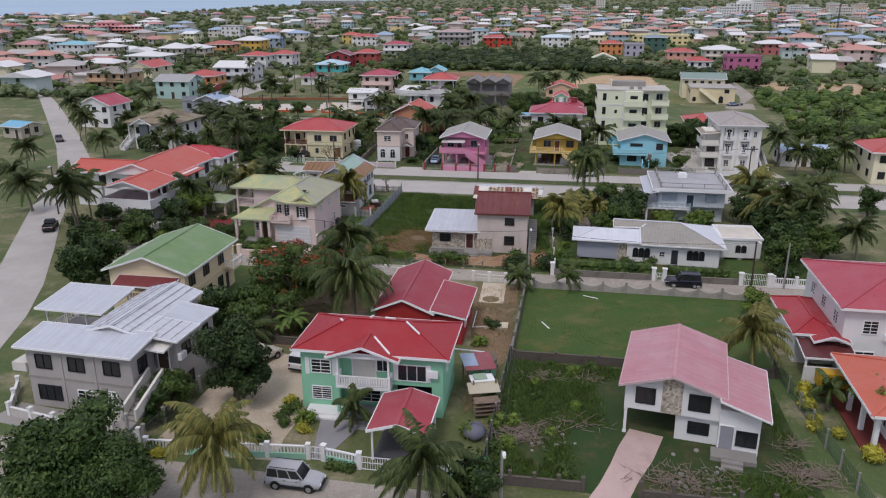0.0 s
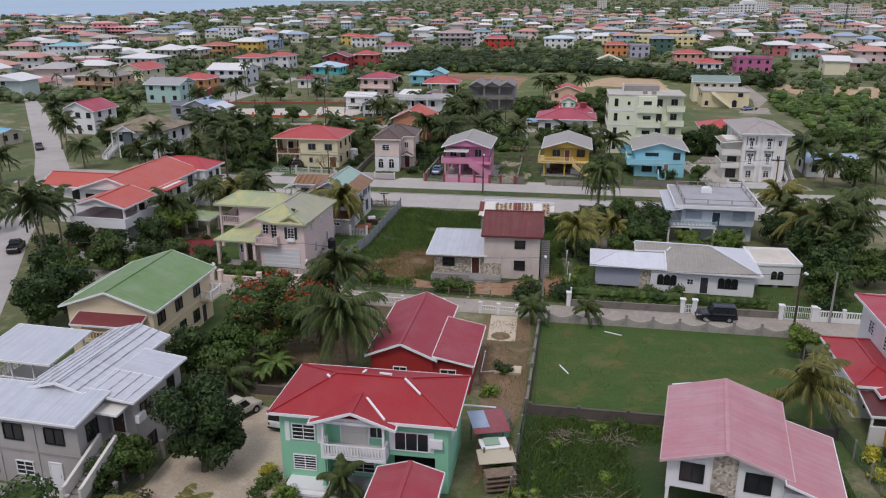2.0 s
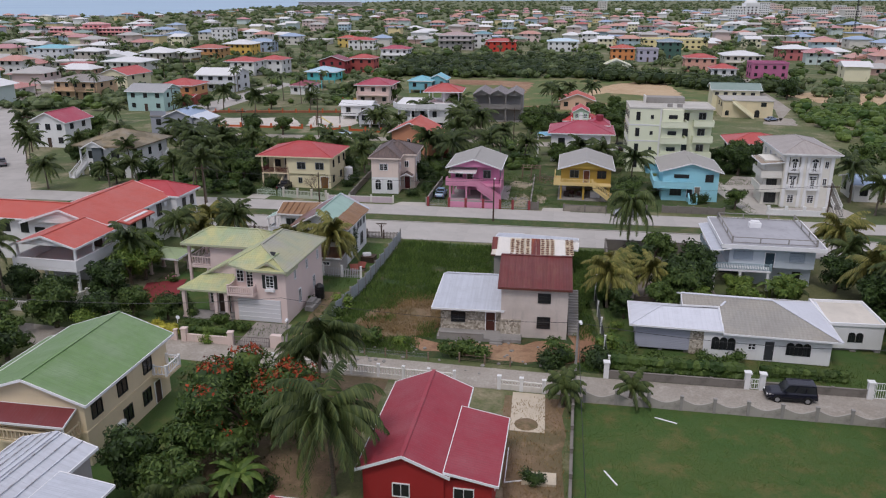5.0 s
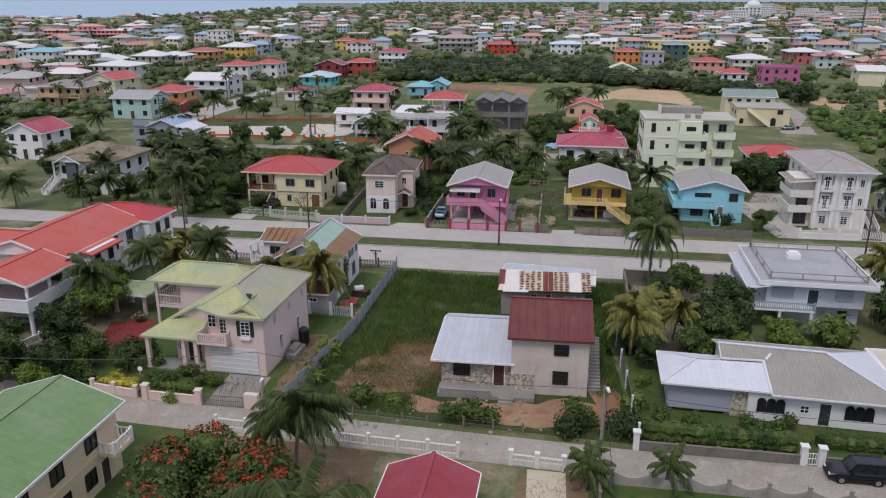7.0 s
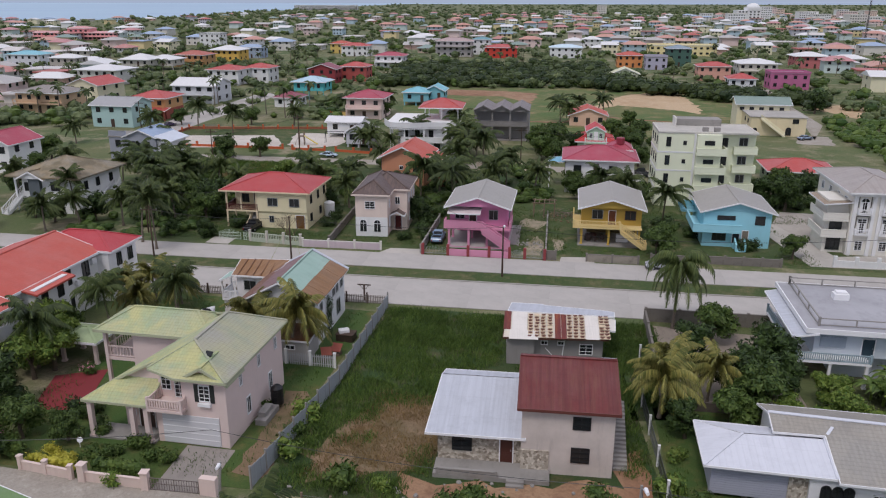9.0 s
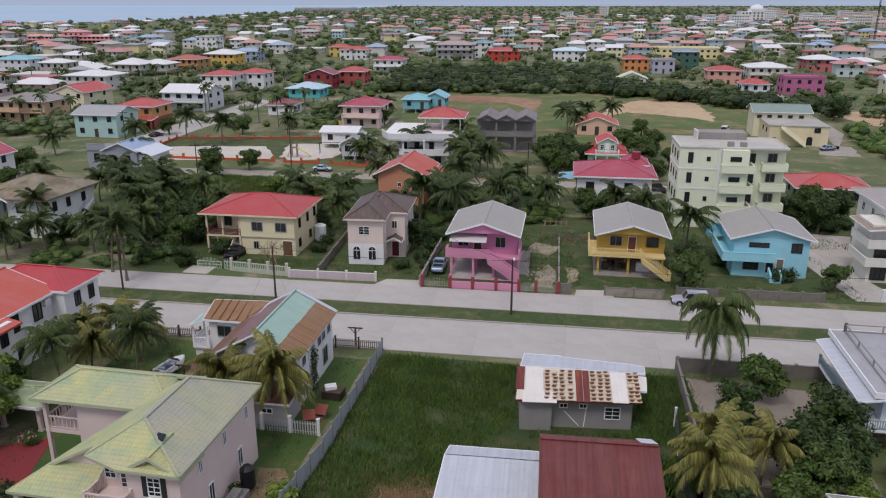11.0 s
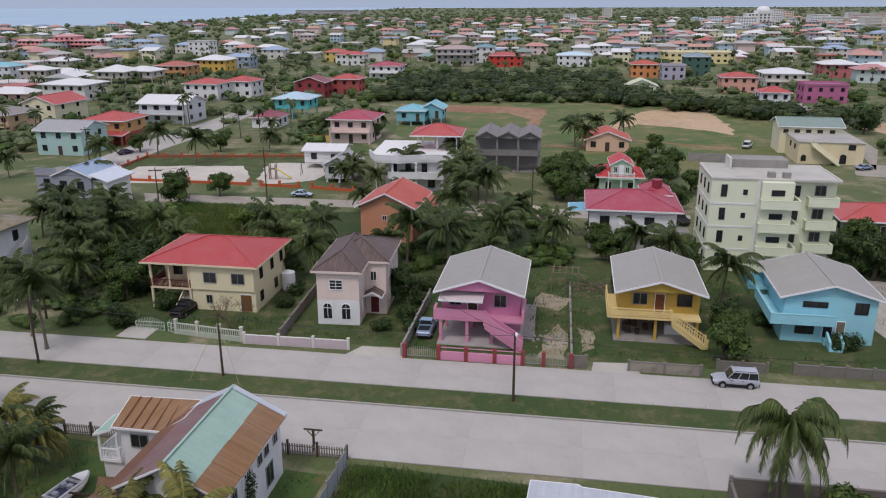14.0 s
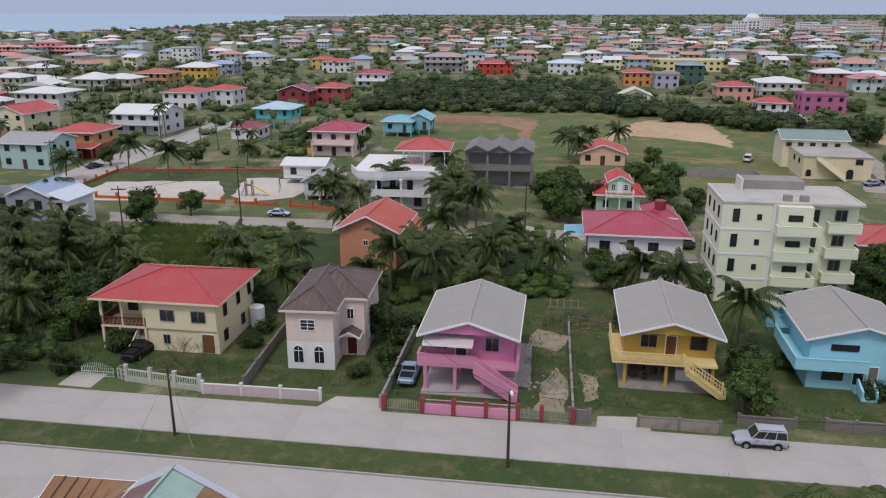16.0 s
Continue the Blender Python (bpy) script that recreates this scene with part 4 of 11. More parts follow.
def cream_house():
    h = House("two-storey cream house with a green sheet gable roof", -35.52, 74.29, -7.6, size=(0.92, 0.86, 0.91))
    h.wall(0, 9.2, 0, 13.2, 0, 5.9, CREAM)
    h.gable(0, 9.2, 0, 13.2, 5.95, 1.6, GREENROOF, "y", 0.6, 0.6, CREAM)
    h.band(0, 9.2, 0, 13.2, 2.9, CREAM, 0.2, 0.06)
    h.lean([(-2.2, 4.5, 5.0), (-0.1, 4.5, 5.6), (-0.1, 12.5, 5.6), (-2.2, 12.5, 5.0)], GREENROOF)
    h.lean([(1.3, -2.0, 4.5), (8.6, -2.0, 4.5), (8.6, -0.08, 5.15), (1.3, -0.08, 5.15)], sheet(122, 50, 52, 0.1, 0.2), name="awning")
    h.posts([(1.5, -1.8), (8.4, -1.8)], 2.9, 4.45, 0.14)
    h.floor(1.2, 8.7, -2.0, -0.01, 2.9, CREAM)
    h.rail([(1.3, -0.1), (1.3, -1.9), (8.6, -1.9), (8.6, -0.1)], 2.9, CREAM)
    h.wins("f", 0, (3.2, 5.0, 6.6), 3.5, 0.9, 1.5, "plain", DARKMETAL)
    h.wins("r", 9.2, (1.6, 5.4, 9.6), 3.7, 1.5, 1.3, "plain", DARKMETAL)
    h.wins("r", 9.2, (5.8, 9.0), 0.9, 1.4, 1.4, "plain", DARKMETAL)
    h.door("r", 9.2, 10.9, 0.1, 1.0, 2.1)
    h.aircon("r", 9.2, 4.4, 1.0)
    h.floor(9.21, 10.6, 10.3, 13.0, 3.0, CREAM)
    h.rail([(9.3, 10.4), (10.5, 10.4), (10.5, 12.9), (9.3, 12.9)], 3.0, TRIM)


def red_barn():
    RB = paint(170, 40, 40, 0.4)
    h = House("single-storey red house with a maroon gable roof", -6.91, 69.03, -7.4, size=(0.91, 0.91, 0.96))
    h.wall(0, 5.9, 0, 12.4, 0, 3.5, RB)
    h.gable(0, 5.9, 0, 12.4, 3.6, 1.15, MAROON, "y", 0.45, 0.4, RB)
    h.wall(5.9, 9.3, 0.2, 8.6, 0, 2.9, RB, name="side_wall")
    h.lean([(5.9, -0.3, 3.75), (9.8, -0.3, 3.05), (9.8, 9.0, 3.05), (5.9, 9.0, 3.75)], MAROON)
    h.win("f", 0.2, 7.3, 1.25, 1.5, 1.1, "plain")
    h.wins("r", 9.3, (2.5, 5.5), 1.2, 1.1, 1.1, "plain")
    h.win("f", 0, 2.8, 1.3, 1.3, 1.1, "plain")


def pink_roof_house():
    h = House("two-storey white house with a faded pink gable roof", 14.22, 53.02, -16.2, size=(0.99, 0.92, 0.88))
    W, D = 7.0, 9.2
    h.wall(0, W, -0.2, D, 2.55, 5.2, WHITE, name="upper_wall")
    h.wall(3.9, W, 0.2, D, 0, 2.55, WHITE)
    h.wall(0, 3.9, 4.6, D, 0, 2.55, WHITE)
    h.gable(0, W, -0.2, D, 5.25, 1.25, PINKROOF, "y", 0.45, 0.75, WHITE, trim=paint(204, 172, 174, 0.9))
    h.put("stone_panel", Solid().box(2.75, -0.3, 2.6, 4.25, -0.203, 5.9), RUBBLE, "brown stone facing panel")
    h.win("f", -0.2, 1.55, 3.2, 1.5, 1.55, "plain", DARKMETAL)
    h.win("f", -0.2, 5.5, 3.2, 1.6, 1.55, "plain", DARKMETAL)
    h.win("f", 0.2, 5.6, 0.8, 1.6, 1.15, "grille", DARKMETAL)
    h.posts([(0.15, 0.0)], 0, 2.5, 0.22, WHITE)
    h.wall(W, 9.9, -0.7, 6.9, 0, 4.0, WHITE, name="side_wall")
    h.lean([(W - 0.1, -1.5, 5.2), (10.5, -1.7, 4.0), (10.6, 7.5, 4.0), (W - 0.1, 7.3, 5.2)], PINKROOF)
    h.door("f", -0.7, 7.6, 0.45, 0.95, 2.1, plain(150, 152, 158))
    h.win("f", -0.7, 9.0, 0.85, 1.5, 1.45, "plain", DARKMETAL)
    h.floor(6.6, 9.8, -2.2, -0.71, 0.42, BARE, 0.42, "terrace")
    h.stairs((8.1, -3.2), (8.1, -2.25), 0, 0.4, 1.5, BARE, side=())
    h.wins("r", 9.9, (2.0, 5.0), 1.0, 1.1, 1.2, "plain", DARKMETAL)
    h.wins("l", 0, (2.5, 6.0), 3.4, 1.2, 1.3, "plain", DARKMETAL)


def red_roof_villa():
    h = House("large two-storey white house with maroon hipped roofs", 35.29, 63.74, -7.6, size=(1.00, 0.98, 0.99))
    R = sheet(176, 62, 76, 0.05, 0.25)
    h.wall(0, 11, 0, 12.4, 0, 6.3, WHITE)
    h.hip(0, 11, 0, 12.4, 6.45, 1.7, R, 0.65)
    h.wins("f", 0, (2.2, 5.6), 3.9, 1.3, 1.3, "grille")
    h.wins("f", 0, (2.0, 5.6), 0.9, 1.8, 1.3, "grille")
    h.wins("l", 0, (2.2, 6.0, 9.6), 3.9, 1.2, 1.3, "grille")
    h.aircon("f", 0, 3.8, 3.4)
    h.wall(-3.4, 0, 1.4, 9.0, 0, 3.2, WHITE, name="wing_wall")
    h.hip(-3.5, -0.3, 0.9, 9.3, 3.35, 0.9, sheet(170, 40, 48, 0.05, 0.2), 0.5)
    h.gable(-2.2, 0.4, -0.6, 2.0, 3.3, 0.5, sheet(170, 40, 48, 0.05, 0.2), "y", 0.3, 0.3, WHITE)
    h.win("f", 1.4, -2.1, 0.9, 1.5, 1.2, "plain")
    h.lean([(-3.6, -2.6, 2.4), (0.8, -2.6, 2.4), (0.8, 0.6, 2.9), (-3.6, 0.6, 2.9)], sheet(96, 44, 44, 0.1, 0.2), name="awning")
    h.posts([(-3.4, -2.4), (0.6, -2.4)], 0, 2.35, 0.16)
    h.put("low_wall", Solid().box(-3.6, -2.8, 0, 1.0, -2.6, 1.6), WHITE)
    o = House("white bungalow with an orange-red gable roof and porch columns", 32.1, 50.6, -8.5)
    R2 = sheet(200, 92, 66, 0.05, 0.3)
    o.wall(1.6, 11, 0.5, 9.0, 0, 3.2, WHITE)
    o.hip(0, 11, 0, 9.4, 3.4, 1.9, R2, 0.6)
    o.posts([(0.2, 0.3), (0.2, 3.2), (0.2, 6.2)], 0, 3.2, 0.34)
    o.floor(-0.6, 1.6, -0.6, 9, 0.16, plain(120, 50, 46, 0.8), 0.16, "porch_floor")
    o.wins("l", 1.6, (2.2, 5.5), 0.9, 1.2, 1.4, "plain")
    o.wins("f", 0.5, (4.0, 8.0), 0.9, 1.4, 1.3, "plain")
    gx = thing("generator", "yellow standby generator on a low base", "generator", 31.63, 59.12, 0, -8)
    part("housing", Solid().box(0, 0, 0.9, 2.4, 1.2, 2.1), plain(206, 160, 30, 0.5), gx)
    part("base", Solid().box(0.1, 0.1, 0, 2.3, 1.1, 0.897), plain(90, 60, 44), gx)
    part("vent", Solid().box(0.3, -0.04, 1.2, 1.1, -0.003, 1.8), DARKMETAL, gx)
    part("exhaust", Solid().tube((2.0, 0.6, 2.1), (2.0, 0.6, 2.5), 0.06), DARKMETAL, gx)


def peach_house():
    P = paint(206, 194, 184, 1.6)
    h = House("weathered two-storey house with a rusty red roof", 3.05, 96.62, -5.5, size=(1.05, 1.00, 1.01))
    h.wall(0, 6.2, 0, 7.6, 0, 5.5, P)
    RUST = sheet(112, 44, 42, 0.75, 0.2, rustcol=(120, 70, 56))
    h.gable(0, 6.2, 0, 7.6, 5.5, 1.5, RUST, "x", 0.45, 0.3, P, trim=plain(110, 60, 52), at=0.62)
    h.put("white_sheet", Solid().slab([(5.5, 4.75, 7.13), (6.45, 4.75, 7.13), (6.45, 7.2, 5.95), (5.5, 7.2, 5.95)], 0.05), WHITEROOF)
    h.wins("f", 0, (4.0,), 3.75, 1.2, 1.0, "grille", DARKMETAL)
    h.wins("f", 0, (4.0,), 1.1, 1.25, 1.2, "grille", DARKMETAL)
    h.stairs((6.85, 1.0), (6.85, 6.0), 0.0, 3.0, 1.0, BARE, BARE, side=())
    h.put("rubble_front", Solid().box(0.003, -0.1, 0.1, 1.9, -0.003, 1.9), RUBBLE, "rubble stone facing")
    h.wall(-5.8, 0, 0.6, 8.6, 0, 2.75, RUBBLE, "rubble stone wing", "stone_wall")
    h.lean([(-6.6, -0.1, 2.75), (0.3, -0.1, 2.75), (0.0, 7.2, 3.75), (-6.3, 7.2, 3.75)], SILVER, label="grey corrugated lean-to roof")
    h.lean([(-6.3, 7.2, 3.75), (0.0, 7.2, 3.75), (0.0, 9.2, 3.2), (-6.2, 9.2, 3.2)], SILVER)
    h.win("f", 0.6, -4.1, 1.1, 1.4, 1.1, "grille", DARKMETAL)
    h.door("f", 0.6, -1.0, 0.3, 0.85, 1.95, plain(84, 44, 34))
    h.floor(-5.9, 2.0, -1.5, 0.55, 0.35, BARE, 0.35, "terrace")
    h.rail([(-5.6, -1.4), (-1.6, -1.45)], 0.3, BARE, 0.45, solid=True)
    h.stairs((-0.3, -2.1), (-0.3, -1.5), 0, 0.33, 1.2, BARE, side=())
    s = House("grey block outbuilding roofed with patched rusty sheets", 2.85, 114.2, -2.5, "outbuilding", "outbuilding", size=(0.97, 0.85, 1.0))
    G = paint(146, 142, 138, 1.0)
    s.wall(0, 2.6, -0.2, 6.4, 0, 2.7, G)
    s.wall(2.6, 9.2, 0.5, 5.6, 0, 2.75, G, name="rear_wall")
    up = lambda y: 2.8 + (y + 0.45) * 0.23
    cream = sheet(214, 204, 186, 0.30, 0.2, 0.25, rustcol=(168, 112, 66))
    maroon = sheet(112, 40, 34, 0.7, 0.1, 0.25, rustcol=(160, 84, 40))
    pale = sheet(222, 216, 206, 0.10, 0.2, 0.25)
    orange, dark = sheet(214, 192, 158, 0.42, 0.2, 0.2, rustcol=(176, 104, 52)), sheet(100, 48, 30, 0.6, 0.1, 0.2)
    s.lean([(-0.4, -0.45, 2.8), (9.6, -0.3, 2.83), (9.9, 3.7, 3.75), (0.0, 4.1, 3.85)], cream, trim=plain(96, 62, 50), label="cream sheets stained with rust")
    s.lean([(0.05, 4.0, 3.9), (10.5, 3.4, 3.8), (10.8, 5.9, 3.4), (9.9, 6.4, 3.35), (3.9, 7.7, 3.3), (3.7, 8.0, 3.3), (0.5, 8.4, 3.25)], SILVER, trim=TRIM, label="silver-blue rear roof sheets")
    s.lean([(9.65, 1.5, 3.10), (10.4, 1.5, 3.05), (10.6, 3.4, 3.5), (9.9, 3.5, 3.55)], pale, name="roof_sheet", label="pale side sheet")
    strip = lambda a, b, y0, y1, mat, z=0.05: s.put("roof_sheet", Solid().slab([(a, y0, up(y0) + z), (b, y0, up(y0) + z), (b + 0.12, y1, up(y1) + z), (a + 0.12, y1, up(y1) + z)], 0.04), mat)
    strip(-0.36, 0.32, 0.9, 4.0, maroon)
    strip(0.42, 1.9, 0.6, 4.0, pale)
    strip(4.55, 5.12, -0.5, 3.85, maroon, 0.06)
    strip(5.16, 5.66, -0.5, 3.8, maroon, 0.05)
    strip(7.45, 8.75, -0.45, 3.6, pale)
    s.put("roof_sheet", Solid().slab([(0.15, -0.85, 2.84), (2.95, -0.85, 2.84), (2.95, 0.75, 3.14), (0.25, 0.75, 3.14)], 0.05), pale, "white sheet lapped over the eave")
    rnd = random.Random(4)
    lap = Solid().slab([(0, 0, 0.11), (0.47, 0, 0.11), (0.48, 0.5, 0.05), (0.01, 0.5, 0.05)], 0.03).data("roof_tile", orange)
    scallop = Solid().slab([(0.06, 0.30, 0.11), (0.10, 0.16, 0.13), (0.22, 0.10, 0.14), (0.34, 0.16, 0.13), (0.44, 0.30, 0.11), (0.44, 0.44, 0.09), (0.06, 0.44, 0.09)], 0.03).data("rust_patch", dark)
    for a in (1.95, 2.58, 3.2, 3.85, 5.72, 6.32, 6.9, 8.8, 9.3):
        for j in range(8):
            y = -0.42 + 0.51 * j
            tilt = pose(a + 0.12 * (y + 0.4) / 4 + rnd.uniform(-0.02, 0.02), y, up(y) + 0.01 * rnd.random(), 13, 0, rnd.uniform(-3, 3))
            t = part("roof_tile", lap, None, s.ob)
            t.matrix_basis = tilt
            if rnd.random() < 0.93:
                part("rust_patch", scallop, None, t).matrix_basis = pose(rnd.uniform(-0.05, 0.05), rnd.uniform(-0.05, 0.05), 0)
    s.win("f", 0.5, 7.6, 0.9, 1.3, 1.1, "grille")
    s.wins("f", 0.5, (3.6, 5.2), 1.8, 0.7, 0.45, "plain", TRIM)
    s.put("pipe", Solid().tube((5.9, 0.42, 2.6), (5.5, 0.42, 2.3), 0.05, n=6).tube((5.5, 0.42, 2.3), (5.3, 0.40, 0.2), 0.05, n=6).tube((3.7, 0.42, 1.5), (4.9, 0.3, 0.3), 0.04, n=6), TRIM, "white plastic pipes", uv=False)


def white_bungalow():
    h = House("long white bungalow with a brown tiled and white roof", 15.87, 94.19, -9.5, size=(0.95, 0.95, 0.93))
    h.wall(0, 5.2, 0, 5.2, 0.35, 2.9, paint(172, 174, 186, 0.3), "grey boarded wing")
    for i in range(13):
        h.put("siding_board", Solid().box(-0.02, -0.03, 0.42 + 0.19 * i, 5.2, -0.004, 0.59 + 0.19 * i), paint(166, 168, 182, 0.3))
    h.put("stone_pier", Solid().box(5.2, -0.15, 0.1, 6.5, 0.6, 2.9), RUBBLE)
    h.wall(6.5, 18.2, -0.4, 8.5, 0.1, 2.95, WHITE, "white front with arched windows")
    h.wall(4.9, 6.5, 5.2, 8.5, 0.1, 2.9, WHITE)
    h.posts([(0.2, 0.4), (2.5, 0.4), (5.0, 0.4)], 0, 0.35, 0.3, BARE, "pier")
    B = tiles(158, 152, 140, (146, 142, 134), 0.4, 0.4)
    h.lean([(8.2, -1.1, 3.0), (18.9, -1.1, 3.0), (13.6, 5.2, 4.45), (4.6, 5.6, 4.4), (4.6, 3.4, 3.95), (8.2, 3.4, 4.04)], B, label="grey-brown tiled roof slope")
    h.lean([(18.9, 9.4, 3.0), (4.6, 9.4, 3.0), (4.6, 5.6, 4.4), (13.6, 5.2, 4.45)], B)
    h.lean([(18.9, -1.1, 3.0), (18.9, 9.4, 3.0), (13.6, 5.2, 4.45)], WHITEROOF, label="white painted end of the roof")
    h.put("ridge_cap", Solid().beam((4.6, 5.6, 4.47), (13.6, 5.2, 4.52), 0.34, 0.08).beam((13.6, 5.2, 4.52), (18.9, -1.1, 3.07), 0.3, 0.07), WHITEROOF)
    h.put("gable_wall", Solid().add([(x, y, z) for x in (4.9, 5.1) for y, z in ((3.5, 2.9), (8.5, 2.9), (8.5, 3.2), (5.6, 4.28), (3.5, 3.85))], [(4, 3, 2, 1, 0), (5, 6, 7, 8, 9)] + [(i, (i + 1) % 5, (i + 1) % 5 + 5, i + 5) for i in range(5)]), WHITE)
    h.lean([(-0.7, -0.7, 3.05), (8.15, -0.7, 3.05), (8.15, 3.35, 3.8), (2.4, 3.0, 3.8)], WHITEROOF, label="bright white roof sheet")
    h.lean([(-0.7, -0.7, 3.05), (2.4, 3.0, 3.8), (-0.8, 5.6, 3.05)], WHITEROOF)
    h.lean([(2.4, 3.0, 3.8), (8.15, 3.35, 3.8), (8.15, 5.6, 3.05), (-0.8, 5.6, 3.05)], WHITEROOF)
    h.put("ridge_cap", Solid().beam((-0.7, -0.7, 3.11), (2.4, 3.0, 3.86), 0.2, 0.05).beam((8.15, -0.7, 3.14), (8.15, 3.35, 3.92), 0.22, 0.12).beam((8.15, 3.35, 3.92), (8.9, 4.4, 4.3), 0.22, 0.08), WHITEROOF)
    for u in (7.6, 8.35, 9.1, 14.5, 15.25, 16.0):
        h.win("f", -0.4, u, 0.95, 0.72, 1.35, "arch", DARKMETAL)
    h.win("f", -0.4, 11.0, 1.2, 0.75, 0.75, "grille")
    h.door("f", -0.4, 12.6, 0.25, 0.85, 2.0, plain(60, 62, 66))
    a = House("white flat-roofed annex beside the bungalow", 34.1, 94.5, -5, "annex", "annex", size=(0.88, 0.9, 0.84))
    a.wall(0, 5.6, 0, 6.5, 0.4, 3.2, WHITE)
    a.put("parapet", Solid().box(-0.15, -0.15, 3.2, 5.75, 0.05, 3.55).box(-0.15, 6.45, 3.2, 5.75, 6.65, 3.55).box(-0.15, 0.05, 3.2, 0.05, 6.45, 3.55).box(5.55, 0.05, 3.2, 5.75, 6.45, 3.55), TRIM)
    a.wall(0.06, 5.54, 0.06, 6.44, 3.2, 3.25, concrete("pale_flat_roof", 214, 206, 192, 0.4), name="roof")
    a.posts([(0.3, 0.3), (2.8, 0.3), (5.3, 0.3), (0.3, 6.2), (5.3, 6.2)], 0, 0.4, 0.4, BARE, "pier")
    for u in (2.4, 3.2):
        a.win("f", 0, u, 1.2, 0.72, 1.2, "arch", DARKMETAL)


def flat_roof_house():
    B = paint(196, 206, 214, 0.5)
    LOUVRE = plain(158, 172, 184)
    h = House("two-storey pale blue house with a railed flat roof", 30.02, 112.15, -8.0, size=(0.98, 0.96, 0.82))
    h.wall(0, 9.6, 0, 10.5, 2.9, 6.0, B, name="upper_wall")
    h.wall(2.2, 9.6, 1.0, 10.5, 0, 2.9, B)
    # solid block, painted dark to stand for shade in the open store
    h.wall(0, 2.2, 4.5, 10.5, 0, 2.9, paint(66, 68, 74, 0.5), "dark painted block standing for the shaded open store below")
    h.put("roof", Solid().box(-1.0, -1.0, 6.0, 10.4, 11.2, 6.3), concrete("grey_flat_roof", 168, 168, 172, 0.5), "grey flat concrete roof")
    h.put("roof_edge", Solid().box(-1.1, -1.1, 5.85, 10.5, -1.003, 6.42).box(-1.1, -1.003, 5.85, -1.003, 11.2, 6.42).box(10.403, -1.003, 5.85, 10.5, 11.2, 6.42).box(-1.1, 11.203, 5.85, 10.5, 11.3, 6.42), TRIM)
    h.rail([(0.2, 11.0), (0.2, 0.0), (9.6, 0.0), (9.6, 11.0), (0.2, 11.0)], 6.3, BARE, 0.9, 3.0, bal=0.12)
    h.put("roof_tank", Solid().box(3.4, 7.0, 6.3, 4.8, 8.0, 7.0).box(3.6, 7.1, 7.0, 4.6, 7.9, 7.25), TRIM, "white roof-top tank")
    h.floor(-1.9, 4.6, -1.6, -0.01, 2.95, TRIM)
    h.floor(-1.9, -0.01, 0, 10.0, 2.95, TRIM)
    h.rail([(-1.8, 10.0), (-1.8, -1.5), (4.5, -1.5)], 2.95, plain(150, 172, 180), 0.95, 0.18)
    h.lean([(-2.2, -1.2, 5.4), (0.0, -1.2, 5.9), (0.0, 10.6, 5.9), (-2.2, 10.6, 5.4)], SILVER, name="awning")
    h.posts([(-1.7, -1.4), (1.2, -1.4), (4.3, -1.4)], 0, 2.75, 0.25)
    h.win("f", 0, 1.6, 3.9, 2.2, 1.3, "grille", LOUVRE)
    h.door("f", 0, 4.6, 2.98, 1.0, 2.1, plain(50, 70, 82))
    h.win("f", 0, 7.6, 3.9, 1.7, 1.4, "grille", LOUVRE)
    for u, w, z0, z1 in ((1.6, 2.1, 3.95, 5.15), (7.6, 1.6, 3.95, 5.25)):
        for i in range(6):
            z = z0 + (z1 - z0) * i / 6
            h.put("louvre", Solid().slab([(u - w / 2, -0.16, z), (u + w / 2, -0.16, z), (u + w / 2, -0.11, z + 0.17), (u - w / 2, -0.11, z + 0.17)], 0.02), LOUVRE, uv=False)
    h.win("f", 1.0, 8.0, 1.0, 0.9, 1.1, "plain", DARKMETAL)
    h.wins("l", 0, (3.0, 6.5), 3.9, 1.3, 1.3, "plain", ALU)
    h.wins("r", 9.6, (3.0, 7.0), 3.9, 1.3, 1.3, "plain", ALU)


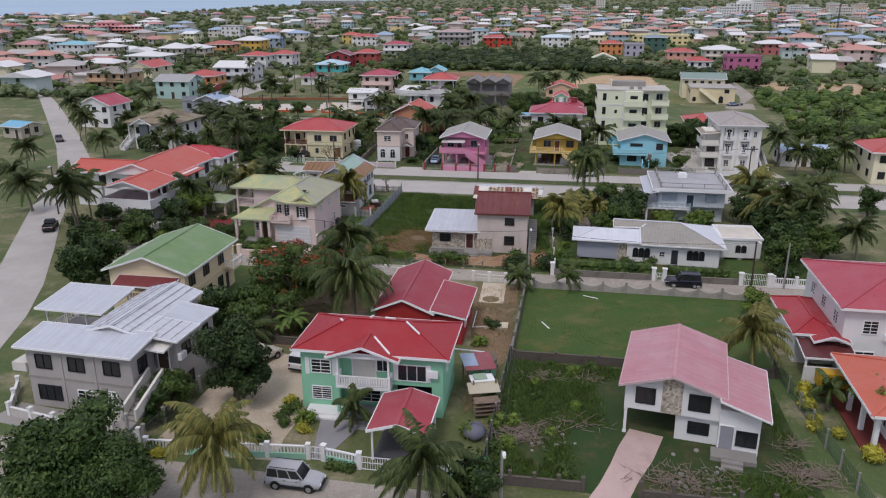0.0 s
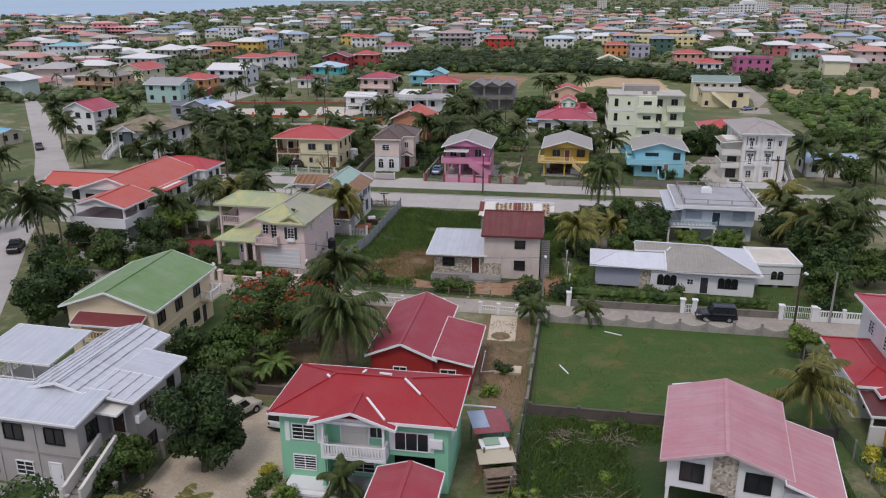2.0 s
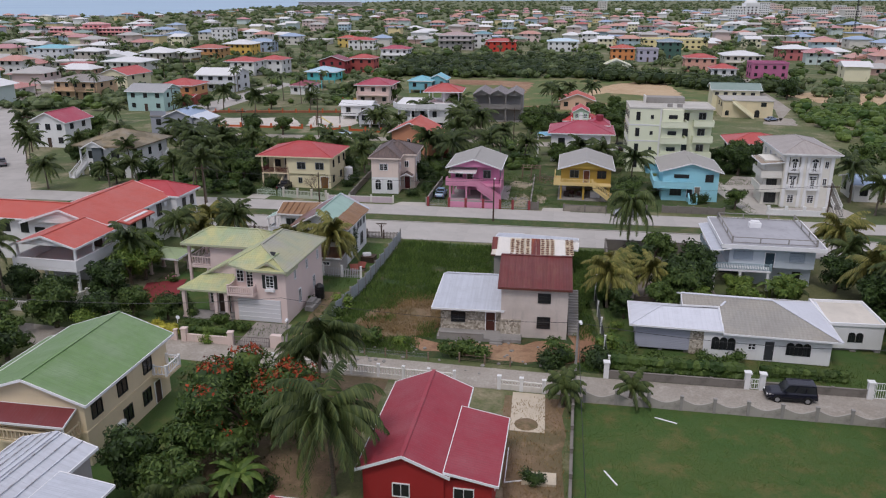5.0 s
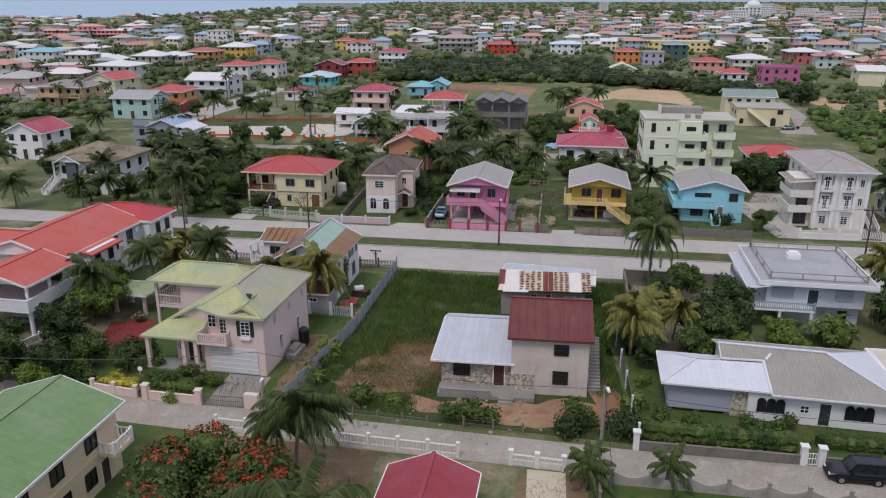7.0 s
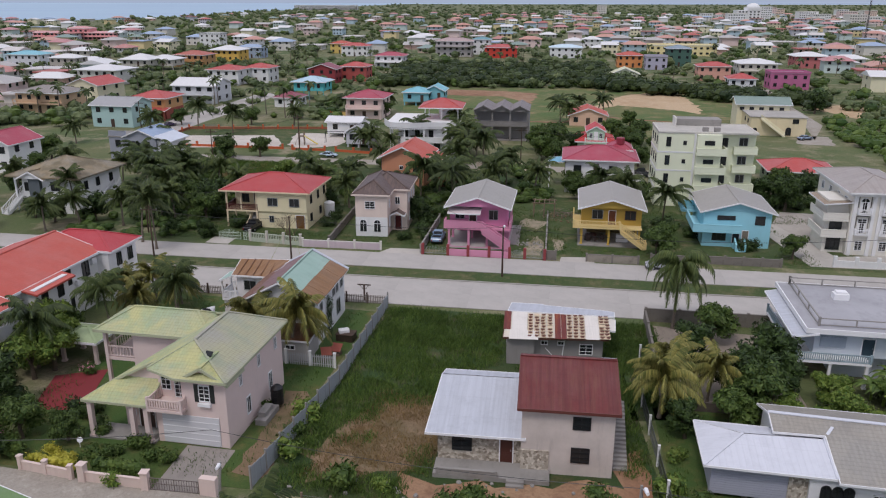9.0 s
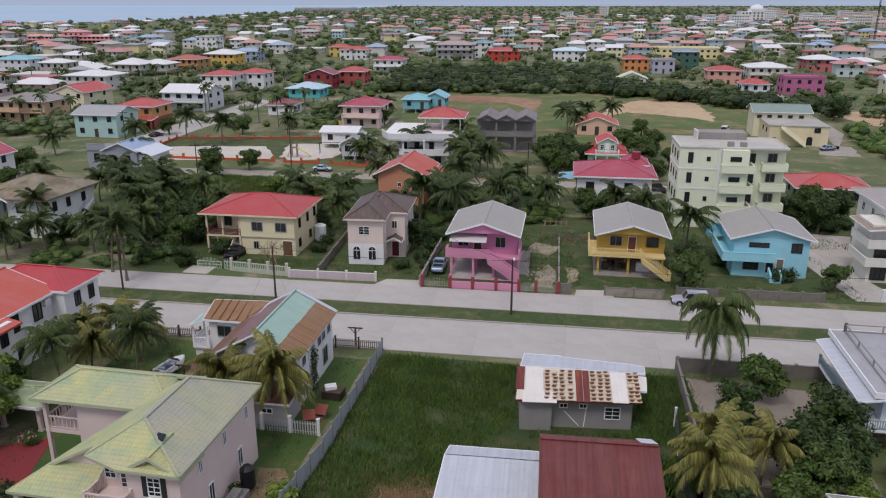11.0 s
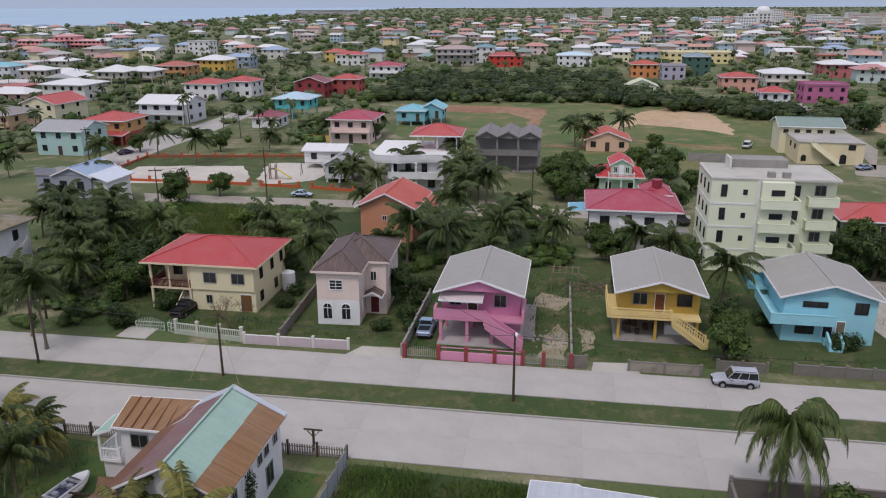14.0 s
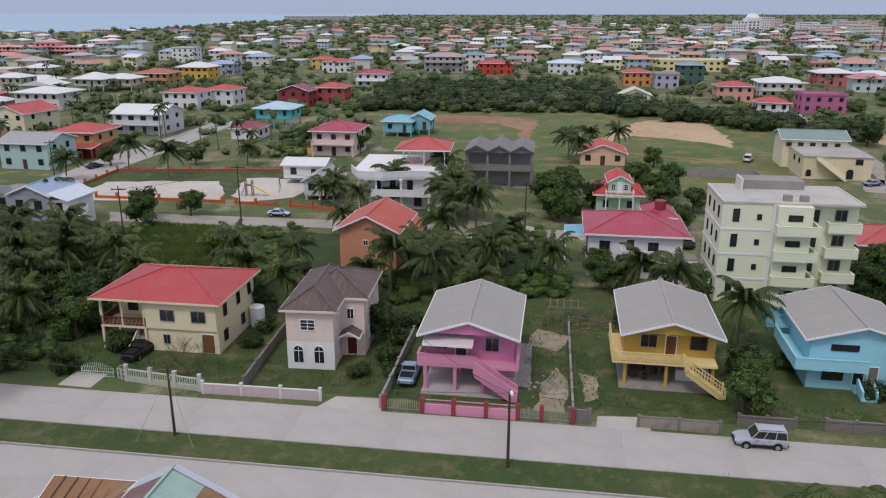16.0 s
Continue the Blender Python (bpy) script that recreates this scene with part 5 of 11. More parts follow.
def pale_house():
    K = paint(222, 200, 192, 0.4)
    R = tiles(192, 190, 128, (158, 178, 134), 0.30)
    R2 = tiles(176, 174, 140, (158, 166, 140), 0.75)
    SAGE = paint(176, 180, 146, 0.6)
    h = House("two-storey pale pink house with a yellow-green tiled roof", -25.40, 99.34, -9.1, size=(0.85, 0.89, 1.10))
    h.wall(0.9, 7.8, 0.6, 12.6, 0, 2.75, K, name="garage_wall")
    h.wall(3.6, 7.8, 0.6, 12.6, 2.75, 5.22, K, name="upper_wall")
    h.wall(0.5, 3.6, 2.0, 12.6, 2.75, 5.3, K, name="rear_wall")
    h.wall(-5.6, 0.5, 8.0, 12.8, 0, 5.35, K, name="wing_wall")
    # main roof: a ridge from front to back, the garden slope swept down over the porch
    down = lambda x: 6.9 - 0.4 * (3.6 - x)
    h.lean([(8.3, -0.1, 5.35), (8.3, 13.3, 5.35), (3.6, 9.9, 6.9), (3.6, 3.6, 6.9)], R2, trim=SAGE, label="greyed tiled roof slope")
    h.lean([(0.5, 0.6, 5.62), (3.4, -0.1, 5.35), (8.3, -0.1, 5.35), (3.6, 3.6, 6.9)], R, trim=SAGE)
    h.lean([(8.3, 13.3, 5.35), (-1.0, 13.3, 5.35), (3.6, 9.9, 6.9)], R, trim=SAGE)
    h.lean([(x, y, down(x)) for x, y in ((3.6, 9.9), (0.2, 9.9), (0.2, 7.4), (-6.0, -0.2), (-3.9, 1.9), (0.5, 1.9), (0.5, 0.6), (3.6, 3.6))], R, trim=SAGE, label="long yellow-green roof slope swept down over the porch")
    h.put("ridge_cap", Solid().beam((3.6, 3.6, 6.97), (3.6, 9.9, 6.97), 0.3, 0.09).beam((3.6, 9.9, 6.97), (8.3, 13.3, 5.42), 0.26, 0.08).beam((3.6, 3.6, 6.97), (8.3, -0.1, 5.42), 0.22, 0.07), R2)
    h.hip(-9.2, 2.6, 7.9, 12.9, 5.42, 1.2, R, 0.5, trim=SAGE)
    foot = [(0.5, 2.3), (-3.4, 2.3), (-0.4, 6.4), (0.5, 6.4)]
    h.put("porch_wall", Solid().add([(x, y, 0) for x, y in foot] + [(x, y, down(x) - 0.14) for x, y in foot], [(0, 1, 2, 3), (7, 6, 5, 4), (0, 4, 5, 1), (1, 5, 6, 2), (2, 6, 7, 3), (3, 7, 4, 0)]), K)
    h.gable(3.7, 7.9, 0.62, 3.0, 5.24, 0.95, R, "y", 0.35, 0.45, K, trim=SAGE)
    h.put("skylight", Solid().slab([(5.2, 2.2, 6.36), (5.9, 2.1, 6.34), (5.9, 2.6, 6.50), (5.2, 2.7, 6.52)], 0.05), DARKMETAL, "small dark roof hatch", uv=False)
    h.put("garage_door", Solid().box(1.5, 0.51, 0.1, 7.0, 0.596, 2.3), paint(206, 206, 208, 0.2), "closed white garage door")
    for i in range(4):
        h.put("door_rib", Solid().box(1.52, 0.485, 0.5 + 0.45 * i, 6.98, 0.507, 0.55 + 0.45 * i), TRIM)
    h.floor(0.6, 4.0, -0.35, 2.0, 2.95, K, 0.2)
    h.rail([(0.7, 1.9), (0.7, -0.25), (3.9, -0.25), (3.9, 0.5)], 2.95, K, 0.75, 0.24, bal=0.12)
    h.win("f", 2.0, 1.3, 3.5, 0.95, 1.2, "grille")
    h.win("f", 2.0, 2.6, 2.98, 1.0, 2.0, "grille")
    h.win("f", 0.6, 5.8, 3.5, 1.05, 1.25, "grille")
    for u in (5.05, 6.55):
        h.put("shutter", Solid().box(u - 0.2, 0.54, 3.45, u + 0.2, 0.596, 4.8), plain(46, 50, 48))
    h.put("window_box", Solid().box(5.2, 0.3, 3.2, 6.4, 0.596, 3.42), TRIM)
    h.wins("r", 7.8, (3.4, 7.2, 11.0), 3.7, 0.55, 1.0, "plain")
    h.wins("r", 7.8, (4.6, 9.4), 1.0, 0.8, 1.4, "plain")
    h.put("step_block", Solid().box(8.3, 4.6, 0, 9.4, 7.6, 0.45).box(8.3, 5.2, 0.45, 9.1, 7.0, 0.8), BARE)
    h.tank(9.0, 8.2, 0.3, 0.6, 1.3)
    # entrance porch
    h.lean([(-6.0, -0.2, 3.06), (0.7, -0.2, 3.06), (0.7, 2.3, 4.1), (-3.5, 2.3, 4.1)], R, trim=SAGE, label="tiled porch roof")
    h.floor(-5.8, 0.8, 0.0, 2.3, 0.15, BARE, 0.15, "porch_floor")
    h.posts([(-5.4, 0.2), (0.2, 0.2), (-1.2, 0.2)], 0.1, 2.9, 0.42, K)
    h.door("f", 2.3, -1.2, 0.16, 1.5, 2.1, DARKWOOD)
    h.win("f", 2.3, -2.7, 1.0, 0.8, 1.1, "grille")
    # corner balcony
    h.floor(-9.1, -5.6, 8.1, 12.7, 2.95, K, 0.25)
    h.rail([(-5.7, 8.2), (-9.0, 8.2), (-9.0, 12.6), (-5.7, 12.6)], 2.95, K)
    h.posts([(-9.0, 8.2), (-9.0, 12.6), (-5.75, 8.2)], 0, 5.4, 0.34, K)
    h.put("balcony_soffit", Solid().box(-9.3, 7.9, 5.28, -5.6, 12.9, 5.38), SAGE)
    h.win("l", -5.6, 10.3, 3.0, 2.4, 2.1, "grille", DARKMETAL)
    # garden pavilion
    g = House("small garden pavilion with a green hipped roof", -38.91, 113.02, -9, "pavilion", "pavilion")
    g.hip(0, 3.6, 0, 3.0, 2.4, 0.7, sheet(150, 168, 120, 0.1, 0.3), 0.5)
    g.posts([(0.1, 0.1), (3.5, 0.1), (0.1, 2.9), (3.5, 2.9)], 0, 2.4, 0.3, K)


def coral_house():
    h = House("long two-storey white house with a coral red roof", -50.37, 111.16, -9.2, size=(1.00, 0.90, 1.07))
    h.wall(-5.0, 5.3, 4.2, 20.3, 0, 5.6, WHITE, name="main_wall")
    h.wall(5.3, 6.9, 7.0, 12.4, 0, 5.4, WHITE, name="bay_wall")
    h.wall(-2.6, 6.8, 20.3, 26.2, 0, 5.5, WHITE, name="wing_wall")
    h.wall(-12.0, -5.0, 6.4, 12.2, 0, 5.4, WHITE, name="side_wall")
    h.gable(-5.0, 5.3, 3.6, 20.6, 5.65, 1.6, CORAL, "y", 0.55, 0.4, WHITE)
    h.gable(-12.2, -2.0, 6.0, 12.6, 5.45, 1.15, CORAL, "x", 0.5, 0.4, WHITE)
    h.lean([(5.5, 6.5, 5.56), (7.5, 6.5, 5.2), (7.5, 12.9, 5.2), (5.5, 12.9, 5.56)], CORAL, trim=CORAL)
    h.hip(-2.6, 6.8, 20.6, 26.4, 5.55, 1.3, sheet(186, 54, 60, 0.03, 0.15), 0.5)
    h.gable(-0.6, 6.9, -4.4, 3.6, 5.35, 1.05, CORAL, "y", 0.4, 0.4, WHITE)
    h.floor(-0.8, 7.3, -5.0, 4.19, 2.9, TRIM)
    h.wall(0.2, 6.0, 0.5, 4.19, 0, 2.67, GREYWALL, name="store_wall")
    h.rail([(-0.7, 4.0), (-0.7, -4.9), (7.2, -4.9), (7.2, 4.1)], 2.9, TRIM, 0.95, 0.4, solid=True)
    h.posts([(-0.5, -4.2), (6.8, -4.2), (6.8, -0.6), (6.8, 3.2)], 2.9, 5.3, 0.24)
    h.posts([(-0.5, -4.2), (6.8, -4.2), (2.8, -4.2), (6.8, 3.2)], 0, 2.67, 0.3)
    h.wins("r", 5.3, (5.4, 14.6, 18.0), 3.4, 1.3, 1.6, "plain", DARKMETAL)
    h.aircon("r", 5.3, 16.2, 3.0)
    h.aircon("r", 5.3, 19.4, 4.4)
    h.wins("r", 6.9, (8.4, 11.0), 3.6, 1.0, 1.2, "plain", DARKMETAL)
    h.wins("r", 6.8, (22.4, 24.8), 3.5, 1.0, 1.4, "plain", DARKMETAL)
    h.wins("r", 5.3, (5.6, 14.6, 18.0), 0.9, 1.3, 1.3, "plain", DARKMETAL)
    h.wins("f", 4.2, (-3.4, 2.0), 3.3, 1.4, 1.5, "plain", DARKMETAL)
    h.door("f", 4.2, 4.3, 2.92, 1.5, 2.1)
    h.wins("f", 6.4, (-10.0, -7.2), 3.4, 1.2, 1.4, "plain", DARKMETAL)


def patched_house():
    h = House("two-storey white wooden house with a patched rusty roof", -21.99, 117.64, -7.6, size=(0.88, 0.84, 1.01))
    W = paint(224, 224, 224, 0.9)
    h.wall(-0.6, 7.4, 0, 11.5, 0, 4.6, W)
    h.put("eaves_wall", Solid().add([(x, y, z) for y in (0, 11.5) for x, z in ((1.2, 4.6), (7.4, 4.6), (7.4, 4.95), (3.5, 6.6), (1.2, 5.45), (-0.6, 4.6))], [(0, 1, 2, 3, 4, 5), (11, 10, 9, 8, 7, 6)] + [(i, i + 6, (i + 1) % 6 + 6, (i + 1) % 6) for i in range(6)]), W)
    rust = sheet(146, 104, 62, 0.55, 0.30, 0.34, rustcol=(112, 62, 36))
    brown = sheet(130, 84, 54, 0.8, 0.2, 0.34, rustcol=(88, 56, 38))
    mint = sheet(150, 184, 168, 0.14, 0.45, 0.34, rustcol=(176, 196, 186))
    plum = sheet(128, 92, 90, 0.35, 0.4, 0.34, rustcol=(104, 72, 68))
    zl = lambda x: 6.75 - 0.47 * (3.5 - x)
    zr = lambda x: 6.75 - 0.44 * (x - 3.5)
    bed = lambda a, b, y0, y1, z, mat, up, label="": h.put("roof_sheet", Solid().slab([(a, y0, z(a) + up), (b, y0, z(b) + up), (b, y1, z(b) + up), (a, y1, z(a) + up)], 0.05), mat, label)
    h.lean([(-1.4, -0.7, zl(-1.4)), (3.5, -0.7, 6.75), (3.5, 11.8, 6.75), (-1.4, 11.8, zl(-1.4))], plum)
    h.lean([(3.5, -0.7, 6.75), (7.95, -0.7, zr(7.95)), (7.95, 11.8, zr(7.95)), (3.5, 11.8, 6.75)], mint)
    k = 0.02
    bed(-1.4, 0.3, -0.68, 10.6, zl, brown, k + 0.03, "rusty brown sheets")
    bed(0.3, 3.42, -0.68, 10.2, zl, plum, k + 0.05, "faded plum sheets")
    bed(-1.4, 3.45, 10.62, 11.85, zl, SILVER, k + 0.04, "silver sheets")
    for i in range(4):
        bed(5.85 - 0.03 * (i % 2), 7.98 + 0.05 * (i % 2), -0.7 + 3.0 * i, 2.26 + 3.0 * i, zr, rust, k + 0.03 + 0.012 * (i % 2), "rust-streaked sheets")
    bed(3.52, 8.0, 11.3, 11.9, zr, SILVER, k + 0.08, "silver edge sheets")
    h.put("ridge_cap", Solid().beam((3.5, -0.7, 6.86), (3.5, 11.8, 6.86), 0.2, 0.06), mint)
    h.wins("r", 7.4, (2.0, 6.9, 8.3, 10.2), 3.2, 0.9, 1.2, "plain", ALU)
    h.wins("r", 7.4, (8.6,), 0.7, 1.5, 1.7, "plain", ALU)
    h.wins("r", 7.4, (4.6,), 3.2, 0.8, 1.6, "plain", TRIM)
    for u in (3.4, 5.4):
        h.put("downpipe", Solid().tube((7.48, u, 0.3), (7.48, u, 4.6), 0.05, n=6), TRIM, uv=False)
    h.wins("f", 0, (1.2, 5.4), 3.0, 1.1, 1.3, "plain", ALU)
    # rear wing with a low rusty roof
    h.wall(-5.3, -0.6, 8.5, 11.2, 0, 4.3, W, name="wing_wall")
    h.lean([(-5.7, 8.0, 4.45), (-1.4, 8.0, 4.45), (0.6, 8.4, 5.45), (0.6, 11.6, 5.45), (-5.9, 11.7, 5.25)], rust, trim=TRIM, label="rust-stained low roof of the rear wing")
    for i in range(5):
        h.put("roof_rib", Solid().beam((-4.9 + 0.95 * i, 8.05, 4.56), (-4.9 + 0.95 * i, 11.6, 5.37), 0.08, 0.06), brown, uv=False)
    h.win("f", 8.5, -3.6, 2.7, 1.6, 1.1, "plain", ALU)
    # small white veranda
    h.lean([(-7.4, 7.9, 3.75), (-5.7, 7.9, 4.35), (-5.7, 11.2, 4.35), (-7.4, 11.2, 3.75)], mint, name="porch_roof")
    h.floor(-7.2, -5.3, 8.1, 11.0, 1.7, TRIM)
    h.wall(-7.1, -5.3, 8.4, 10.9, 0, 1.46, W, name="veranda_base")
    h.rail([(-5.4, 8.2), (-7.1, 8.2), (-7.1, 10.9)], 1.7, TRIM, 0.85, 0.2)
    h.posts([(-7.1, 8.2), (-7.1, 10.9), (-5.5, 8.2)], 1.7, 3.75, 0.16)
    h.door("l", -5.3, 9.6, 1.72, 0.9, 2.0)
    # low kitchen shed at the front
    h.wall(2.6, 7.6, -3.6, -0.01, 0, 2.1, paint(176, 172, 166, 1.0), "grey block shed wall", "shed_wall")
    h.lean([(2.3, -3.9, 2.15), (7.9, -3.9, 2.15), (7.9, -0.02, 2.5), (2.3, -0.02, 2.5)], brown, trim=TRIM, label="dark rusty shed roof")
    h.wins("f", -3.6, (3.8, 5.6), 1.1, 1.1, 0.5, "plain", TRIM)


for build in (green_house, grey_house, cream_house, red_barn, pink_roof_house, red_roof_villa, peach_house, white_bungalow, flat_roof_house, pale_house, coral_house, patched_house):
    build()

# ---- the row of houses along the boulevard ----
GREYROOF = sheet(158, 154, 146, 0.12, 0.2)


def red_hip_house():
    Y = paint(226, 214, 172, 0.4)
    h = House("two-storey cream house with a red hipped roof and raised porch", -36.95, 158.71, -7.1, size=(0.92, 0.88, 0.94))
    h.wall(5.4, 13.6, 0, 11, 0, 2.7, Y)
    h.wall(5.4, 13.6, -0.25, 11, 2.7, 5.9, Y, name="upper_wall")
    h.wall(0.2, 5.4, 3.4, 11, 2.7, 5.9, Y, name="porch_back_wall")
    h.wall(0.4, 5.4, 7.0, 11, 0, 2.7, Y, name="store_wall")
    h.hip(0, 13.6, -0.1, 11, 6.0, 1.9, sheet(184, 62, 62, 0.06, 0.2), 0.75, trim=CREAM)
    h.floor(0.0, 5.39, -0.2, 3.4, 2.75, CREAM)
    h.rail([(0.1, 3.3), (0.1, -0.1), (5.3, -0.1)], 2.75, plain(96, 44, 38), 0.95, 0.16)
    h.posts([(0.15, -0.05), (5.2, -0.05)], 0, 5.9, 0.26, CREAM)
    h.posts([(2.6, -0.05)], 2.75, 5.9, 0.2, CREAM)
    h.posts([(0.15, 3.3), (2.6, 6.8)], 0, 2.55, 0.26, CREAM)
    h.wins("f", -0.25, (8.0, 11.6), 3.6, 1.7, 1.35, "plain", ALU)
    h.wins("f", 0, (7.6,), 0.9, 0.8, 1.1, "plain", ALU)
    h.door("f", 0, 12.4, 0.1, 1.4, 2.1, plain(122, 84, 40))
    h.wins("f", 3.4, (2.0,), 3.2, 1.2, 1.4, "plain", DARKMETAL)
    h.door("f", 3.4, 4.0, 2.78, 1.0, 2.1)
    h.wins("r", 13.6, (2.2, 6.0, 9.4), 3.7, 0.9, 1.4, "plain", DARKMETAL)
    h.wins("r", 13.6, (2.0, 7.0), 0.9, 1.0, 1.3, "plain", DARKMETAL)
    h.stairs((4.6, -1.6), (4.6, 2.6), 0.0, 2.7, 1.2, BARE, CREAM, side=(1,))
    h.tank(14.6, 9.0, 0.0, 0.9, 2.3, TRIM)


def beige_house():
    B = paint(226, 206, 192, 0.8)
    h = House("two-storey pale pink house with a mossy brown roof", -16.95, 154.25, -4.1, size=(0.92, 0.97, 1.04))
    R = sheet(104, 84, 76, 0.75, 0.2, rustcol=(52, 46, 42))
    h.wall(0, 5.0, 0, 11.8, 0, 5.9, B)
    h.wall(5.0, 7.5, 3.6, 11.8, 0, 5.9, B, name="wing_wall")
    h.put("whitewash", Solid().box(-0.02, -0.02, 0, 5.02, -0.003, 2.75), WHITE)
    h.hip(0, 5.0, 0, 11.6, 6.0, 1.5, R, 0.5, trim=B)
    h.hip(0, 7.5, 3.8, 11.8, 6.0, 1.6, R, 0.48, trim=B)
    h.wins("f", -0.02, (1.2, 3.4), 0.7, 1.15, 1.75, "arch")
    h.wins("f", 0, (2.3,), 3.9, 1.6, 1.1, "grille")
    h.win("f", 3.6, 6.0, 3.8, 0.8, 1.1, "plain")
    h.door("f", 3.6, 6.1, 0.2, 1.0, 2.1, plain(104, 24, 28), "dark red front door")
    h.gable(5.2, 7.1, 1.9, 3.6, 2.7, 0.45, R, "y", 0.25, 0.15, B)
    h.wins("r", 7.5, (5.5, 8.0, 10.6), 3.8, 0.8, 1.3, "plain")
    h.wins("r", 5.0, (1.8,), 3.8, 0.7, 1.1, "plain")
    h.wins("r", 5.0, (1.8,), 1.0, 0.7, 1.4, "plain")
    h.wins("r", 7.5, (6.0, 9.5), 1.0, 0.8, 1.3, "plain")


def pink_house():
    P, PD = paint(214, 130, 170, 0.5), paint(216, 140, 170, 0.5)
    h = House("two-storey bright pink house on posts with a grey gable roof", -3.57, 150.26, -7.2, size=(1.01, 0.94, 0.99))
    h.wall(0, 8.0, 1.4, 11, 2.7, 5.8, P, name="upper_wall")
    h.wall(5.2, 8.0, 3.5, 11, 0, 2.7, PD)
    h.wall(0.2, 5.2, 7.6, 11, 0, 2.7, PD, name="back_wall")
    h.gable(0, 8.0, -0.1, 11, 5.85, 1.35, GREYROOF, "y", 0.55, 0.5, P)
    h.floor(-0.6, 8.4, -0.3, 1.4, 2.75, PD)
    h.rail([(-0.5, 1.2), (-0.5, -0.2), (4.6, -0.2)], 2.75, PD, 0.9, solid=True)
    h.rail([(8.4, -0.2), (8.4, 4.0)], 2.75, PD, 0.9, solid=True)
    h.lean([(0.0, -0.9, 4.95), (4.4, -0.9, 4.95), (4.4, 1.35, 5.35), (0.0, 1.35, 5.35)], sheet(222, 206, 206, 0.05, 0.2), name="awning")
    h.stairs((8.4, -1.0), (4.7, -1.0), 0.1, 2.7, 1.2, PD, PD, solid=True)
    h.posts([(0.1, 0.0), (2.8, 0.0), (5.3, 0.0), (0.1, 4.0), (2.8, 4.0)], 0, 2.52, 0.3, PD)
    h.floor(-0.2, 8.2, -1.0, 11, 0.12, concrete("tiled_floor", 176, 170, 166, 0.4), 0.12, "floor_slab")
    h.win("f", 1.4, 6.0, 3.6, 1.3, 1.4, "plain", ALU)
    h.win("f", 1.4, 1.4, 3.6, 1.3, 1.3, "plain", ALU)
    h.door("f", 1.4, 3.2, 2.78, 0.95, 2.1)
    h.wins("r", 8.0, (3.5, 6.5, 9.5), 3.6, 1.0, 1.3, "plain", ALU)
    h.wins("l", 0, (4.0, 8.0), 3.6, 1.0, 1.3, "plain", ALU)
    w = House("low pink front wall with rust-red posts", -6.9, 146.25, -7, "front_wall", "wall")
    w.wall(3.4, 11.6, 0, 0.2, 0, 0.9, PD)
    for x in (0, 3.4, 6.1, 8.9, 11.6, 13.6, 16.2):
        w.put("pillar", Solid().box(x - 0.18, -0.09, 0, x + 0.18, 0.29, 1.5), plain(150, 64, 66, 0.8))
    for a, b in ((3.6, 5.9), (6.3, 8.7), (9.1, 11.4)):
        w.put("rail", Solid().beam((a, 0.1, 1.35), (b, 0.1, 1.35), 0.06, 0.08), PD)
    for a, b in ((0.2, 3.2), (11.8, 13.4), (13.8, 16.0)):
        g = w.put("gate", Solid().beam((a, 0.1, 0.25), (b, 0.1, 0.25), 0.05, 0.06), ALU, "silver metal gate")
        for i in range(15):
            u = a + (b - a) * (i + 0.5) / 15
            part("bar", Solid().box(u - 0.015, 0.085, 0.2, u + 0.015, 0.115, 0.95 + 0.3 * math.sin(math.pi * (i + 0.5) / 15)), ALU, g, uv=False)


